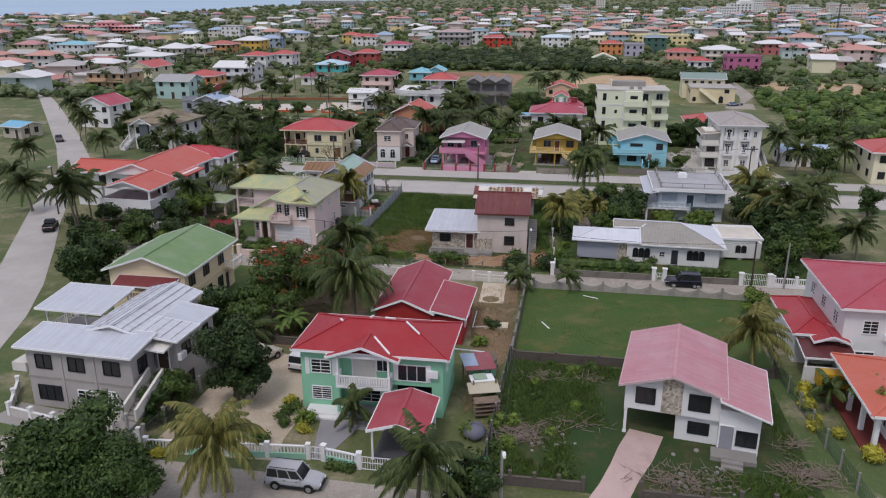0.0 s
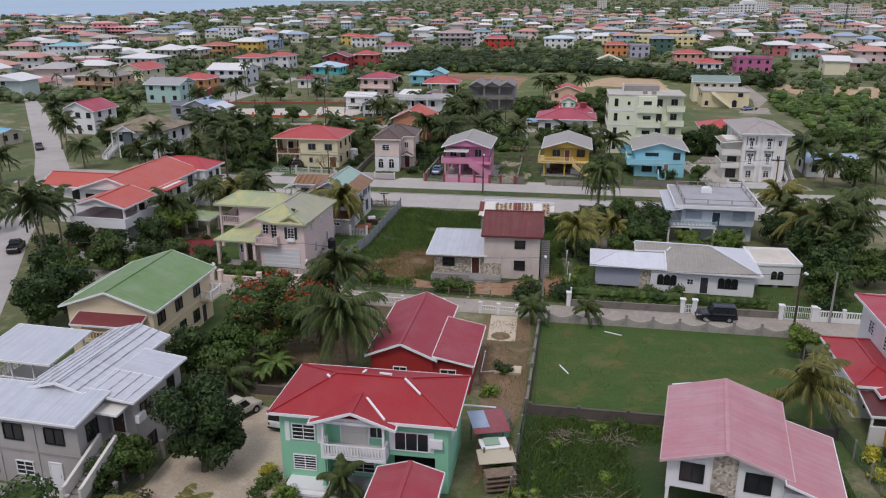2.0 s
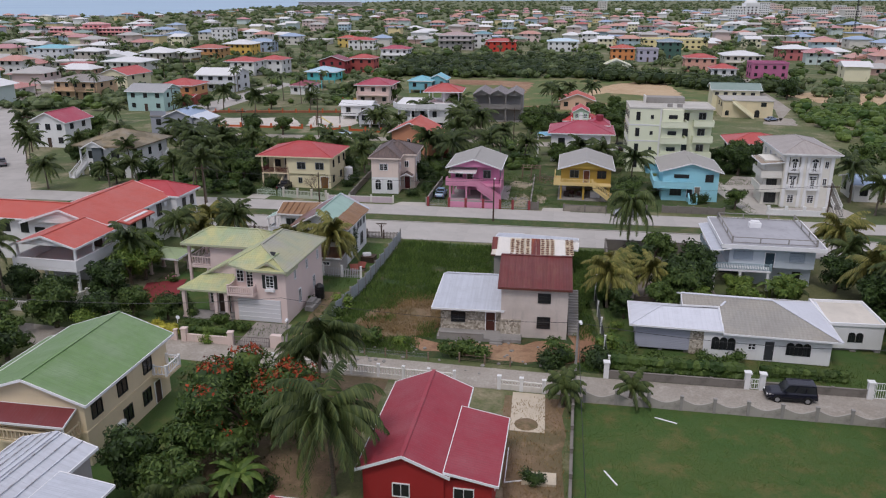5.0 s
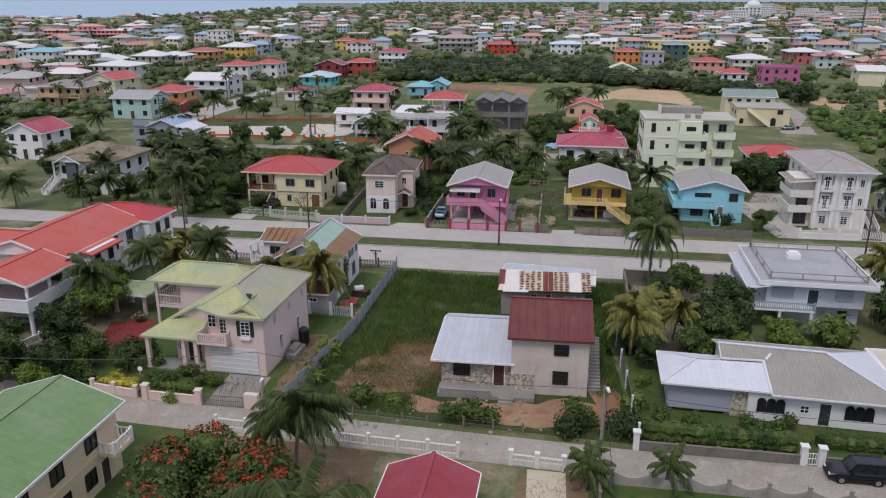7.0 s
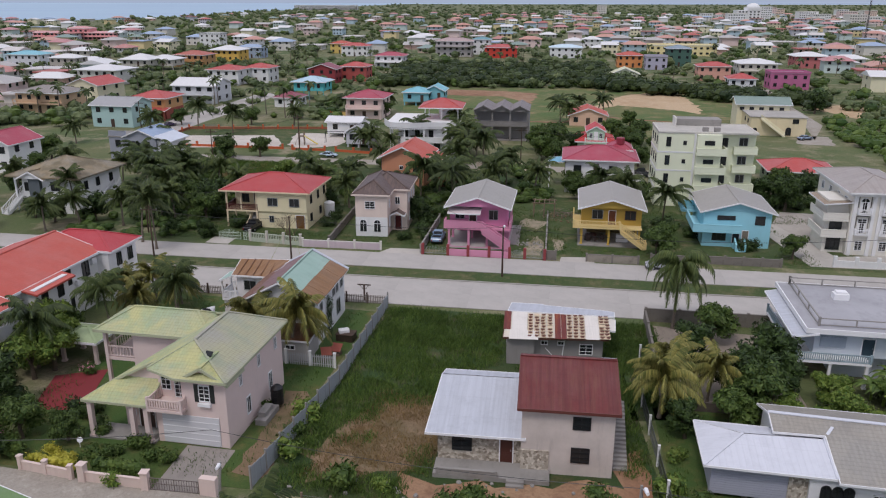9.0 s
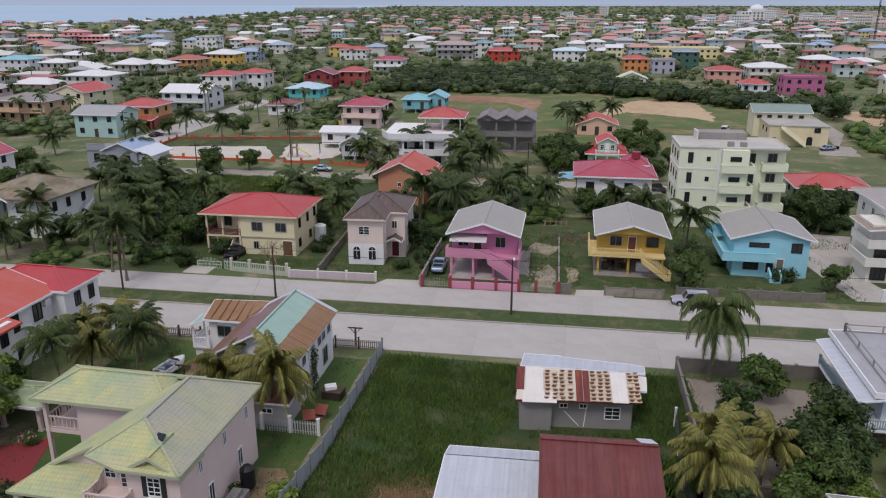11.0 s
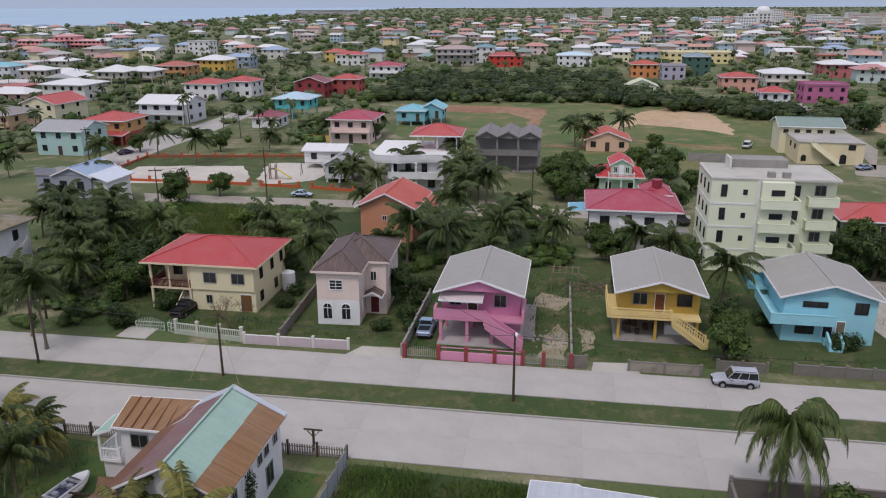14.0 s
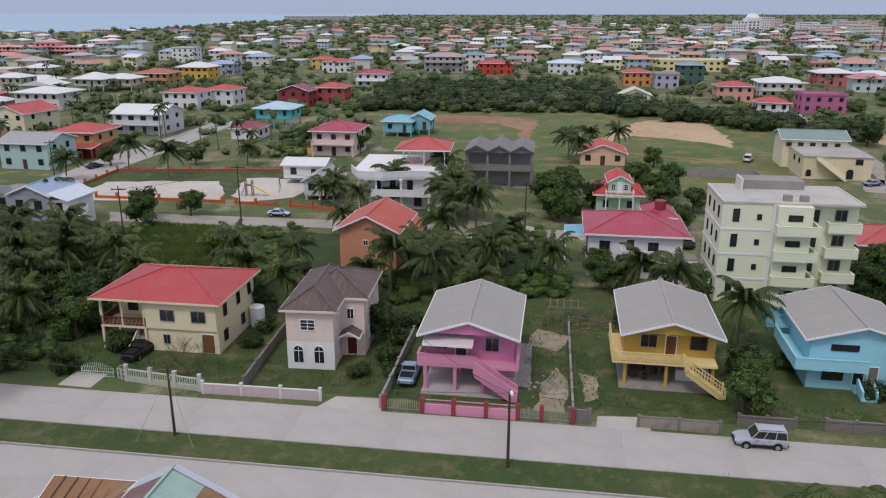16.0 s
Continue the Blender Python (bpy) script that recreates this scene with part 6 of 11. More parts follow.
def yellow_house():
    Y = paint(196, 160, 66, 0.5)
    YP = paint(226, 200, 132, 0.3)
    h = House("two-storey mustard yellow house on posts with a grey roof", 14.81, 151.59, -7.4, size=(0.95, 0.97, 0.95))
    h.wall(0, 8.6, 1.2, 11, 2.75, 5.65, Y, name="upper_wall")
    h.wall(1.0, 8.4, 6.0, 11, 0, 2.75, plain(120, 104, 70, 0.9))
    h.gable(0, 8.6, -0.1, 11, 5.7, 1.3, GREYROOF, "y", 0.55, 0.5, Y)
    h.floor(-1.2, 8.6, -0.6, 1.2, 2.8, YP)
    h.floor(-1.2, -0.01, 1.2, 6.0, 2.8, YP)
    h.rail([(-1.1, 6.0), (-1.1, -0.5), (5.4, -0.5)], 2.8, YP, 0.95, 0.2)
    h.stairs((9.2, -1.3), (5.5, -1.3), 0.1, 2.75, 1.2, YP, YP)
    h.posts([(0.1, 0.0), (4.0, 0.0), (8.3, 0.0), (0.1, 5.0), (4.0, 5.0), (8.3, 5.0)], 0, 2.56, 0.3, Y)
    h.floor(-0.4, 8.8, -0.8, 11, 0.1, BARE, 0.1, "floor_slab")
    h.win("f", 1.2, 2.3, 3.6, 1.6, 1.4, "plain", ALU)
    h.win("f", 1.2, 7.0, 3.6, 1.6, 1.4, "plain", plain(110, 70, 44))
    h.door("f", 1.2, 4.4, 2.82, 0.95, 2.1, plain(120, 66, 40))
    h.wins("r", 8.6, (4.0, 8.0), 3.6, 1.1, 1.3, "plain", ALU)
    h.put("white_cabinet", Solid().box(5.2, 1.5, 0.1, 6.9, 2.2, 1.2), TRIM, "white chest under the house")
    rnd = random.Random(8)
    for i in range(9):
        x, y = rnd.uniform(0.8, 4.6), rnd.uniform(1.0, 4.5)
        s = rnd.uniform(0.3, 0.7)
        single("crate", Solid().box(-s / 2, -s / 2, 0.1, s / 2, s / 2, 0.1 + s * 1.3), plain(70 + 10 * (i % 4), 66, 60, 0.9), "dusty crate stored under the yellow house", "crate", "stored crates", at=h.ob.matrix_basis @ pose(x, y, 0, 0, 0, rnd.uniform(0, 90)))


def cyan_house():
    C = paint(148, 212, 226, 0.5)
    h = House("two-storey sky blue house with a grey gable roof", 31.51, 151.51, -7.7, size=(0.92, 0.86, 0.89))
    h.wall(0, 9.6, 0, 11.5, 0, 5.75, C)
    h.gable(0, 9.6, 0, 11.5, 5.8, 1.45, GREYROOF, "y", 0.7, 0.7, C)
    h.floor(-1.6, 5.2, -1.4, -0.01, 2.85, C, 0.3)
    h.floor(-1.6, -0.01, 0, 7.5, 2.85, C, 0.3)
    h.rail([(-1.5, 7.5), (-1.5, -1.3), (5.1, -1.3)], 2.85, C, 0.9, solid=True)
    h.rail([(-2.4, 8.2), (-2.4, 11.0), (-0.1, 11.0)], 3.6, C, 0.9, solid=True)
    h.floor(-2.5, -0.01, 8.1, 11.1, 3.6, C, 0.3)
    h.win("f", 0, 3.2, 4.3, 2.6, 0.7, "plain", DARKMETAL)
    h.win("f", 0, 8.0, 3.7, 1.4, 1.4, "plain", DARKMETAL)
    h.win("f", 0, 2.4, 1.0, 2.0, 1.3, "plain", DARKMETAL)
    h.door("f", 0, 4.8, 0.7, 0.95, 2.0, plain(40, 44, 50))
    h.door("f", 0, 6.1, 0.7, 0.85, 2.0, plain(130, 120, 104))
    h.stairs((5.2, -2.6), (5.2, -0.9), 0, 0.68, 1.3, C, C, solid=True)
    h.floor(4.4, 6.8, -0.9, -0.01, 0.68, C, 0.68, "landing")
    h.wins("r", 9.6, (3.0, 8.0), 3.6, 1.0, 1.3, "plain", DARKMETAL)


def white_mansion():
    Wm = paint(222, 218, 206, 0.6)
    h = House("three-storey cream-white house with pilasters and arched windows", 49.53, 148.09, -6.3, size=(0.89, 1.08, 0.91))
    h.wall(0, 8.4, 0, 13, 0, 9.4, Wm)
    h.hip(0, 8.4, 0, 13, 9.6, 1.5, sheet(164, 154, 146, 0.35, 0.5, 0.5, rustcol=(120, 106, 92)), 0.9, trim=WHITE)
    h.put("cornice", Solid().ring(0.003, 8.397, 0.003, 12.997, 9.0, 9.45, 0.55), WHITE)
    for x in (0.4, 3.0, 4.0, 6.2, 8.0):
        h.put("pilaster", Solid().box(x - 0.25, -0.22, 0, x + 0.25, -0.003, 9.0), WHITE)
    for z in (3.3, 6.4):
        for x in (1.7, 5.1):
            h.win("f", 0, x, z + 0.1, 1.3, 2.2, "arch" if z > 5 else "grille")
            h.rail([(x - 0.9, -0.1), (x - 0.9, -0.55), (x + 0.9, -0.55), (x + 0.9, -0.1)], z, TRIM, 0.7, 0.2, bal=0.03)
            h.put("window_surround", Solid().arch_frame(1.62, 2.55, 0.1, -0.07, -0.004), plain(96, 92, 90), uv=False).matrix_basis = pose(x, 0, z + 0.02)
            for u in (-0.46, 0.46):
                h.put("shutter", Solid().box(x + u - 0.18, -0.13, z + 0.16, x + u + 0.18, -0.095, z + 1.7), WHITE, uv=False)
            h.floor(x - 1.0, x + 1.0, -0.6, -0.01, z, WHITE, 0.15)
    h.wins("f", 0, (7.1,), 7.0, 0.7, 1.3, "plain")
    h.wins("f", 0, (7.1,), 4.0, 0.7, 1.3, "plain")
    h.wins("f", 0, (1.7, 5.1), 0.8, 1.1, 1.4, "grille")
    h.wins("l", 0, (2.2, 5.0, 8.0, 11.0), 7.0, 0.9, 1.3, "plain")
    h.wall(-3.0, 0, 1.0, 5.5, 0, 8.0, Wm, name="side_wall")
    for z in (2.8, 5.3):
        h.floor(-3.7, -0.01, 0.2, 5.5, z, Wm, 0.3)
        h.rail([(-3.6, 5.4), (-3.6, 0.3), (-0.2, 0.3)], z, Wm, 0.8, solid=True)
    h.lean([(-4.0, -0.2, 7.6), (0.0, -0.2, 8.0), (0.0, 6.0, 8.0), (-4.0, 6.0, 7.6)], sheet(150, 130, 104, 0.5, 0.4, rustcol=(112, 98, 80)), name="porch_roof")
    h.win("f", 1.0, -1.5, 3.2, 1.8, 1.5, "plain", DARKMETAL)
    h.win("f", 1.0, -1.5, 0.4, 2.0, 1.8, "plain", DARKMETAL)
    h.stairs((9.6, -1.0), (9.6, 5.0), 0, 3.0, 1.3, BARE, WHITE)
    f = House("low white front wall with an arched iron gateway", 45.96, 142.89, -7, "front_wall", "wall")
    f.wall(0, 8, 0, 0.2, 0, 0.9, WHITE)
    for x in (0, 2.6, 5.2, 8):
        f.put("pillar", Solid().box(x - 0.2, -0.1, 0, x + 0.2, 0.3, 1.5), WHITE)
    g = f.put("gate", Solid().box(8.3, 0.05, 0.2, 10.9, 0.1, 0.3), DARKMETAL, "dark iron gate")
    for i in range(12):
        x = 8.35 + 0.22 * i
        part("bar", Solid().box(x - 0.02, 0.05, 0.3, x + 0.02, 0.1, 1.2 + 0.8 * math.sin(math.pi * (i + 0.5) / 12)), DARKMETAL, g, uv=False)


def brown_roof_house():
    h = House("two-storey white house with a weathered brown roof and outside stairs", -73.58, 166.00, -10.0, size=(0.99, 1.00, 1.00))
    R = tiles(146, 130, 100, (112, 102, 78), 0.55)
    h.wall(2.0, 12.0, 0, 11, 0, 5.8, WHITE)
    h.put("grey_bay", Solid().box(3.6, -0.6, 0, 5.6, -0.003, 5.6), paint(92, 100, 104, 0.4), "dark grey bay")
    h.hip(0.6, 12.0, 0, 11, 5.9, 2.3, R, 0.9, trim=R)
    h.gable(2.2, 6.6, -1.0, 3.0, 5.7, 1.1, R, "y", 0.4, 0.3, WHITE)
    h.wins("f", 0, (8.0,), 3.6, 1.6, 1.4, "plain", DARKMETAL)
    h.wins("f", 0, (2.8,), 3.4, 0.8, 1.4, "plain", DARKMETAL)
    h.wins("f", 0, (2.8, 8.2), 0.9, 0.9, 1.3, "plain", DARKMETAL)
    h.wins("r", 12.0, (2.0, 5.0, 8.5), 3.6, 0.9, 1.4, "plain", DARKMETAL)
    h.stairs((0.2, -2.5), (0.9, 2.0), 0, 3.0, 1.2, WHITE, WHITE)
    h.posts([(0.3, 0.5), (0.3, 6.0)], 0, 5.8, 0.25)
    h.floor(0.2, 1.99, 2.0, 8.0, 3.0, WHITE)
    h.stairs((12.8, 4.0), (12.8, 9.0), 0, 3.0, 1.1, WHITE, WHITE)


for build in (red_hip_house, beige_house, pink_house, yellow_house, cyan_house, white_mansion, brown_roof_house):
    build()

# ---- houses behind the row ----
def town_house(label, x, y, w, d, wall, roof, storeys=2, rz=-7.5, kind="hip", rise=1.6, over=0.6, stilts=0.0, win=(1.2, 1.3), glass=None, deck=0.0, name="house"):
    """A plain house: block, roof and evenly set windows. x, y: middle of its front."""
    m = pose(x, y, 0, 0, 0, rz) @ Vector((-w / 2, 0, 0))
    h = House(label, m.x, m.y, rz, name)
    z0, z1 = stilts, stilts + 2.9 * storeys
    h.wall(0, w, 0, d, z0, z1, wall)
    if stilts:
        h.posts([(u, v) for u in (0.3, w / 2, w - 0.3) for v in (0.3, d - 0.3)], 0, stilts, 0.3, wall)
    if kind == "hip":
        h.hip(0, w, 0, d, z1 + 0.08, rise, roof, over)
    elif kind == "flat":
        h.put("roof", Solid().box(-0.2, -0.2, z1, w + 0.2, d + 0.2, z1 + 0.25), roof)
        h.put("parapet", Solid().ring(0, w, 0, d, z1 + 0.252, z1 + 0.8, 0.15), wall)
    else:
        h.gable(0, w, 0, d, z1 + 0.05, rise, roof, kind, over, 0.5, wall)
    n = max(2, round(w / 3.4))
    for s in range(storeys):
        zf = z0 + 2.9 * s + 1.0
        for i in range(n):
            u = w * (i + 0.5) / n
            if s == 0 and i == n // 2:
                h.door("f", 0, u, z0 + 0.05, 1.0, 2.1, DARKWOOD)
            else:
                h.win("f", 0, u, zf, win[0], win[1], "plain", glass or DARKMETAL)
        for v in (0.25, 0.7):
            if x < 20:
                h.win("r", w, d * v, zf, win[0] * 0.9, win[1], "plain", glass or DARKMETAL)
            else:
                h.win("l", 0, d * v, zf, win[0] * 0.9, win[1], "plain", glass or DARKMETAL)
    if deck:
        zf = z0 + 2.9 * (storeys - 1)
        h.floor(0, w, -deck, -0.01, zf, wall)
        h.rail([(0.1, -0.1), (0.1, -deck + 0.1), (w - 0.1, -deck + 0.1), (w - 0.1, -0.1)], zf, wall, 0.95, 3.0, bal=0.1)
        h.posts([(0.2, -deck + 0.2), (w - 0.2, -deck + 0.2)], 0, zf - 0.2 if zf > 1 else 0.1, 0.25, wall)
    return h


REDROOF, ORANGEROOF, PINKRED = sheet(190, 72, 66, 0.05, 0.3), sheet(196, 78, 56, 0.05, 0.3), sheet(176, 60, 80, 0.05, 0.3)
WHITER, GREYR, BLUER, TEALR = sheet(222, 222, 220, 0.04, 0.2), sheet(160, 160, 160, 0.1, 0.3), sheet(150, 172, 200, 0.05, 0.3), sheet(120, 190, 204, 0.05, 0.3)
DARKR, GREENR, MAUVER = sheet(104, 96, 94, 0.2, 0.3), sheet(126, 148, 138, 0.05, 0.3), sheet(140, 60, 74, 0.05, 0.3)
PEACH, OCHRE, AQUA = paint(222, 180, 150, 0.4), paint(190, 142, 90, 0.5), paint(168, 200, 194, 0.5)
LILAC, SALMON, HOTPINK = paint(176, 172, 190, 0.4), paint(220, 160, 140, 0.4), paint(190, 104, 144, 0.8)
BLUEW, TEALW, YELW = paint(120, 184, 198, 0.4), paint(84, 186, 188, 0.4), paint(214, 182, 96, 0.4)
GREYW, CREAMW, LIMEW = paint(150, 154, 164, 0.6), paint(228, 220, 184, 0.4), paint(222, 226, 196, 0.4)


def orange_gable():
    T = paint(208, 140, 104, 0.4)
    h = House("two-storey orange house with a red-orange gable roof", -16.51, 184.97, -9.3, size=(0.90, 0.96, 1.01))
    h.wall(0, 8.6, 0, 10, 0, 5.6, T)
    h.gable(0, 8.6, 0, 10, 5.6, 1.8, ORANGEROOF, "y", 0.8, 0.7, T)
    h.wins("f", 0, (4.0,), 3.2, 0.8, 0.8, "plain")
    h.win("f", 0, 6.8, 3.0, 0.8, 1.6, "plain", DARKMETAL)
    h.lean([(8.4, 3.0, 5.4), (11.5, 3.0, 4.5), (11.5, 9.5, 4.5), (8.4, 9.5, 5.4)], ORANGEROOF)
    h.floor(8.61, 11.2, 3.4, 9.4, 2.9, T)
    h.rail([(8.8, 3.5), (11.1, 3.5), (11.1, 9.3)], 2.9, plain(130, 60, 44), 0.95, 0.3)
    h.posts([(11.0, 3.6), (11.0, 9.2)], 0, 4.5, 0.2, T)
    h.stairs((12.2, 2.0), (12.2, 6.0), 0, 2.9, 1.0, plain(120, 60, 46), plain(120, 60, 46))
    h.wins("l", 0, (3.0, 7.0), 3.2, 1.0, 1.3, "plain")


def white_red_house():
    h = House("two-storey white house with a raspberry red hipped roof", 16.11, 182.18, -7.4, size=(0.95, 1.00, 1.02))
    h.wall(0, 12.4, 0, 10, 0, 5.7, WHITE)
    h.wall(9.0, 14.0, -2.5, -0.003, 0, 3.4, WHITE, name="side_wall")
    h.put("terrace", Solid().box(9.0, -2.5, 3.4, 14.0, -0.003, 3.6), BARE)
    h.hip(0, 12.6, 0, 10.4, 5.8, 1.7, PINKRED, 0.7)
    h.hip(8.2, 12.2, 7.0, 12.6, 6.4, 1.4, PINKRED, 0.4)
    h.put("roof_tank", Solid().tube((10.2, 8.4, 7.2), (10.2, 8.4, 8.3), 0.8, n=14), plain(150, 50, 66))
    h.wins("f", 0, (2.2, 8.6), 3.6, 1.4, 1.2, "plain", DARKMETAL)
    h.door("f", 0, 5.6, 2.98, 1.0, 2.1, DARKWOOD)
    h.floor(4.4, 9.0, -1.2, -0.01, 2.95, WHITE)
    h.rail([(4.5, -0.1), (4.5, -1.1), (8.9, -1.1)], 2.95, WHITE, 0.9, solid=True)
    h.wins("f", 0, (6.0, 8.0), 0.9, 0.9, 1.4, "plain", DARKMETAL)
    h.wins("l", 0, (3.0, 7.0), 3.6, 1.0, 1.3, "plain", DARKMETAL)
    h.lean([(-3.2, 3.0, 4.5), (-0.1, 3.0, 4.7), (-0.1, 8.0, 4.7), (-3.2, 8.0, 4.5)], sheet(110, 178, 206, 0.02, 0.1), name="awning")
    h.posts([(-3.0, 3.2), (-3.0, 7.8)], 0, 4.4, 0.15)


def apartment_block():
    L = paint(226, 230, 198, 0.35)
    h = House("four-storey pale yellow-green apartment block with balconies", 29.79, 173.39, -6.3, "apartment_building", "apartment building", size=(0.99, 0.84, 0.97))
    W, D, S = 15.5, 11.0, 3.1
    h.wall(0, 9.3, 0, D, 0, 4 * S, L)
    h.wall(9.3, W, 1.6, D, 0, 4 * S, L, name="rear_wall")
    h.wall(6.0, 9.8, -1.2, -0.003, 0.0, 4 * S, L, name="bay_wall")
    h.put("roof", Solid().box(-0.1, -0.1, 4 * S, W + 0.1, D + 0.1, 4 * S + 0.2), concrete("grey_slab_roof", 190, 186, 176, 0.5), "grey flat concrete roof")
    h.put("parapet", Solid().ring(0.1, W - 0.1, 0.1, D - 0.1, 4 * S + 0.202, 4 * S + 0.34, 0.16), OFFWHITE)
    h.put("roof_hut", Solid().box(3.6, 8.6, 4 * S + 0.2, 11.0, 12.6, 4 * S + 1.3), BARE, "raw grey stair head slab on the roof")
    h.put("roof_upstand", Solid().box(3.2, 7.0, 4 * S + 0.2, 3.45, 10.6, 4 * S + 1.7), OFFWHITE)
    for k in range(4):
        z = S * k
        if k:
            h.band(0, 9.3, 0, D, z - 0.15, WHITE, 0.25, 0.06)
        h.win("f", 0, 1.6, z + 0.9, 0.75, 1.6, "plain", DARKMETAL)
        h.win("f", 0, 4.2, z + 1.2, 0.55, 0.7, "plain", DARKMETAL)
        h.win("f", -1.2, 7.9, z + 1.4, 1.6, 0.75, "plain", DARKMETAL)
        h.win("f", 1.6, 10.6, z + 0.8, 1.2, 1.5, "plain", DARKMETAL)
        h.win("f", 1.6, 13.6, z + 1.0, 1.4, 1.4, "plain", ALU)
        h.wins("l", 0, (2.0, 5.2, 8.4), z + 1.0, 0.7, 1.4, "plain", DARKMETAL)
        if k:
            h.floor(5.8, 10.6, -2.2, -1.203, z, L)
            h.rail([(5.9, -1.3), (5.9, -2.1), (10.5, -2.1), (10.5, 1.4)], z, L, 0.9, solid=True)
            h.floor(12.0, W + 0.2, 0.2, 1.59, z, L)
            h.rail([(12.1, 1.5), (12.1, 0.3), (W + 0.1, 0.3), (W + 0.1, 1.5)], z, L, 0.9, solid=True)
    h.put("pilaster", Solid().box(5.6, -0.18, 0, 5.95, -0.003, 4 * S), WHITE)
    for u, v in ((7.0, 1.2), (8.8, 1.0)):
        h.put("roof_vent", Solid().box(u, v, 4 * S + 0.2, u + 0.9, v + 0.9, 4 * S + 0.9), BARE)


def deck_house():
    h = House("large white house with a round roof terrace and red pavilion roof", -19.00, 217.30, -4.0, size=(0.86, 1.00, 1.00))
    h.wall(3.0, 18.0, 0, 19, 0, 5.6, WHITE)
    pts = [(-1.0, 3.0), (1.5, -2.0), (6.5, -3.0), (12.0, -1.2), (18.6, -1.2), (18.6, 19.5), (-1.0, 19.5)]
    h.put("terrace", Solid().slab([(x, y, 5.95) for x, y in pts], 0.35), WHITE, "white terrace slab")
    h.rail(pts[:5], 5.95, WHITE, 1.0, solid=True)
    h.floor(4.0, 16.0, -2.4, -0.01, 2.9, WHITE)
    h.rail([(4.1, -0.2), (4.1, -2.3), (15.9, -2.3), (15.9, -0.2)], 2.9, WHITE, 0.95, solid=True)
    h.posts([(1.0, 0.5), (5.0, -2.0), (10.0, -2.0), (15.5, -2.0), (0.0, 8.0)], 0, 5.6, 0.35)
    h.wins("f", 0, (5.0, 8.0, 11.5, 16.0), 3.3, 1.2, 1.8, "plain", DARKMETAL)
    h.wins("f", 0, (5.0, 9.0, 13.0), 0.6, 1.6, 1.8, "plain", DARKMETAL)
    h.posts([(8.6, 9.5), (13.0, 9.5), (17.4, 9.5), (8.6, 17.5), (17.4, 17.5)], 5.96, 8.7, 0.25)
    h.wall(12.0, 17.2, 12.0, 18.0, 5.96, 8.7, WHITE, name="upper_wall")
    h.hip(7.6, 18.0, 9.2, 18.2, 8.8, 1.7, REDROOF, 0.7)


def unfinished_house():
    D = concrete("raw_grey_concrete", 138, 134, 130, 0.7)
    h = House("unfinished grey concrete house with three dark gables", 0.39, 233.93, -6.0, size=(1.00, 1.00, 1.06))
    h.wall(0, 13.0, 3.0, 11, 0, 6.8, paint(150, 147, 144, 0.7))
    for z in (0.15, 3.5, 6.85):
        h.floor(-0.2, 13.2, 0, 2.99, z, D, 0.3)
    h.posts([(0.2, 0.2), (4.3, 0.2), (8.6, 0.2), (12.8, 0.2)], 0.15, 6.5, 0.4, D)
    h.rail([(0.1, 0.1), (12.9, 0.1)], 3.5, D, 0.8, solid=True)
    for i in range(3):
        h.gable(4.35 * i, 4.35 * (i + 1), 0, 11, 6.9, 1.05, sheet(124, 114, 110, 0.3, 0.3), "y", 0.1, 0.5, D, trim=D)


def dormer_house():
    h = House("pale green house with red roofs and a front dormer", 22.70, 215.10, -6.0, size=(0.80, 0.90, 1.00))
    M = paint(176, 204, 176, 0.4)
    h.wall(0, 9.2, 0, 9, 0, 3.2, M)
    h.hip(0, 9.2, 0, 9, 3.3, 2.0, sheet(200, 48, 48, 0.03, 0.2), 0.8)
    h.wall(2.4, 7.0, -0.2, 5.0, 3.2, 5.6, M, name="dormer_wall")
    h.gable(2.4, 7.0, -0.2, 7, 5.6, 1.0, sheet(200, 48, 48, 0.03, 0.2), "y", 0.4, 0.3, M)
    h.wins("f", -0.2, (3.4, 6.0), 4.0, 0.9, 1.1, "grille")
    h.door("f", -0.2, 4.7, 3.3, 0.9, 2.0, TRIM)
    h.floor(1.8, 7.6, -1.6, -0.21, 3.2, M)
    h.rail([(1.9, -0.3), (1.9, -1.5), (7.5, -1.5), (7.5, -0.3)], 3.2, TRIM, 0.9, 0.25)
    h.posts([(1.9, -1.4), (7.5, -1.4), (4.7, -1.4)], 0, 3.0, 0.25)
    h.wins("f", 0, (2.0, 7.0), 1.0, 1.2, 1.2, "plain", DARKMETAL)


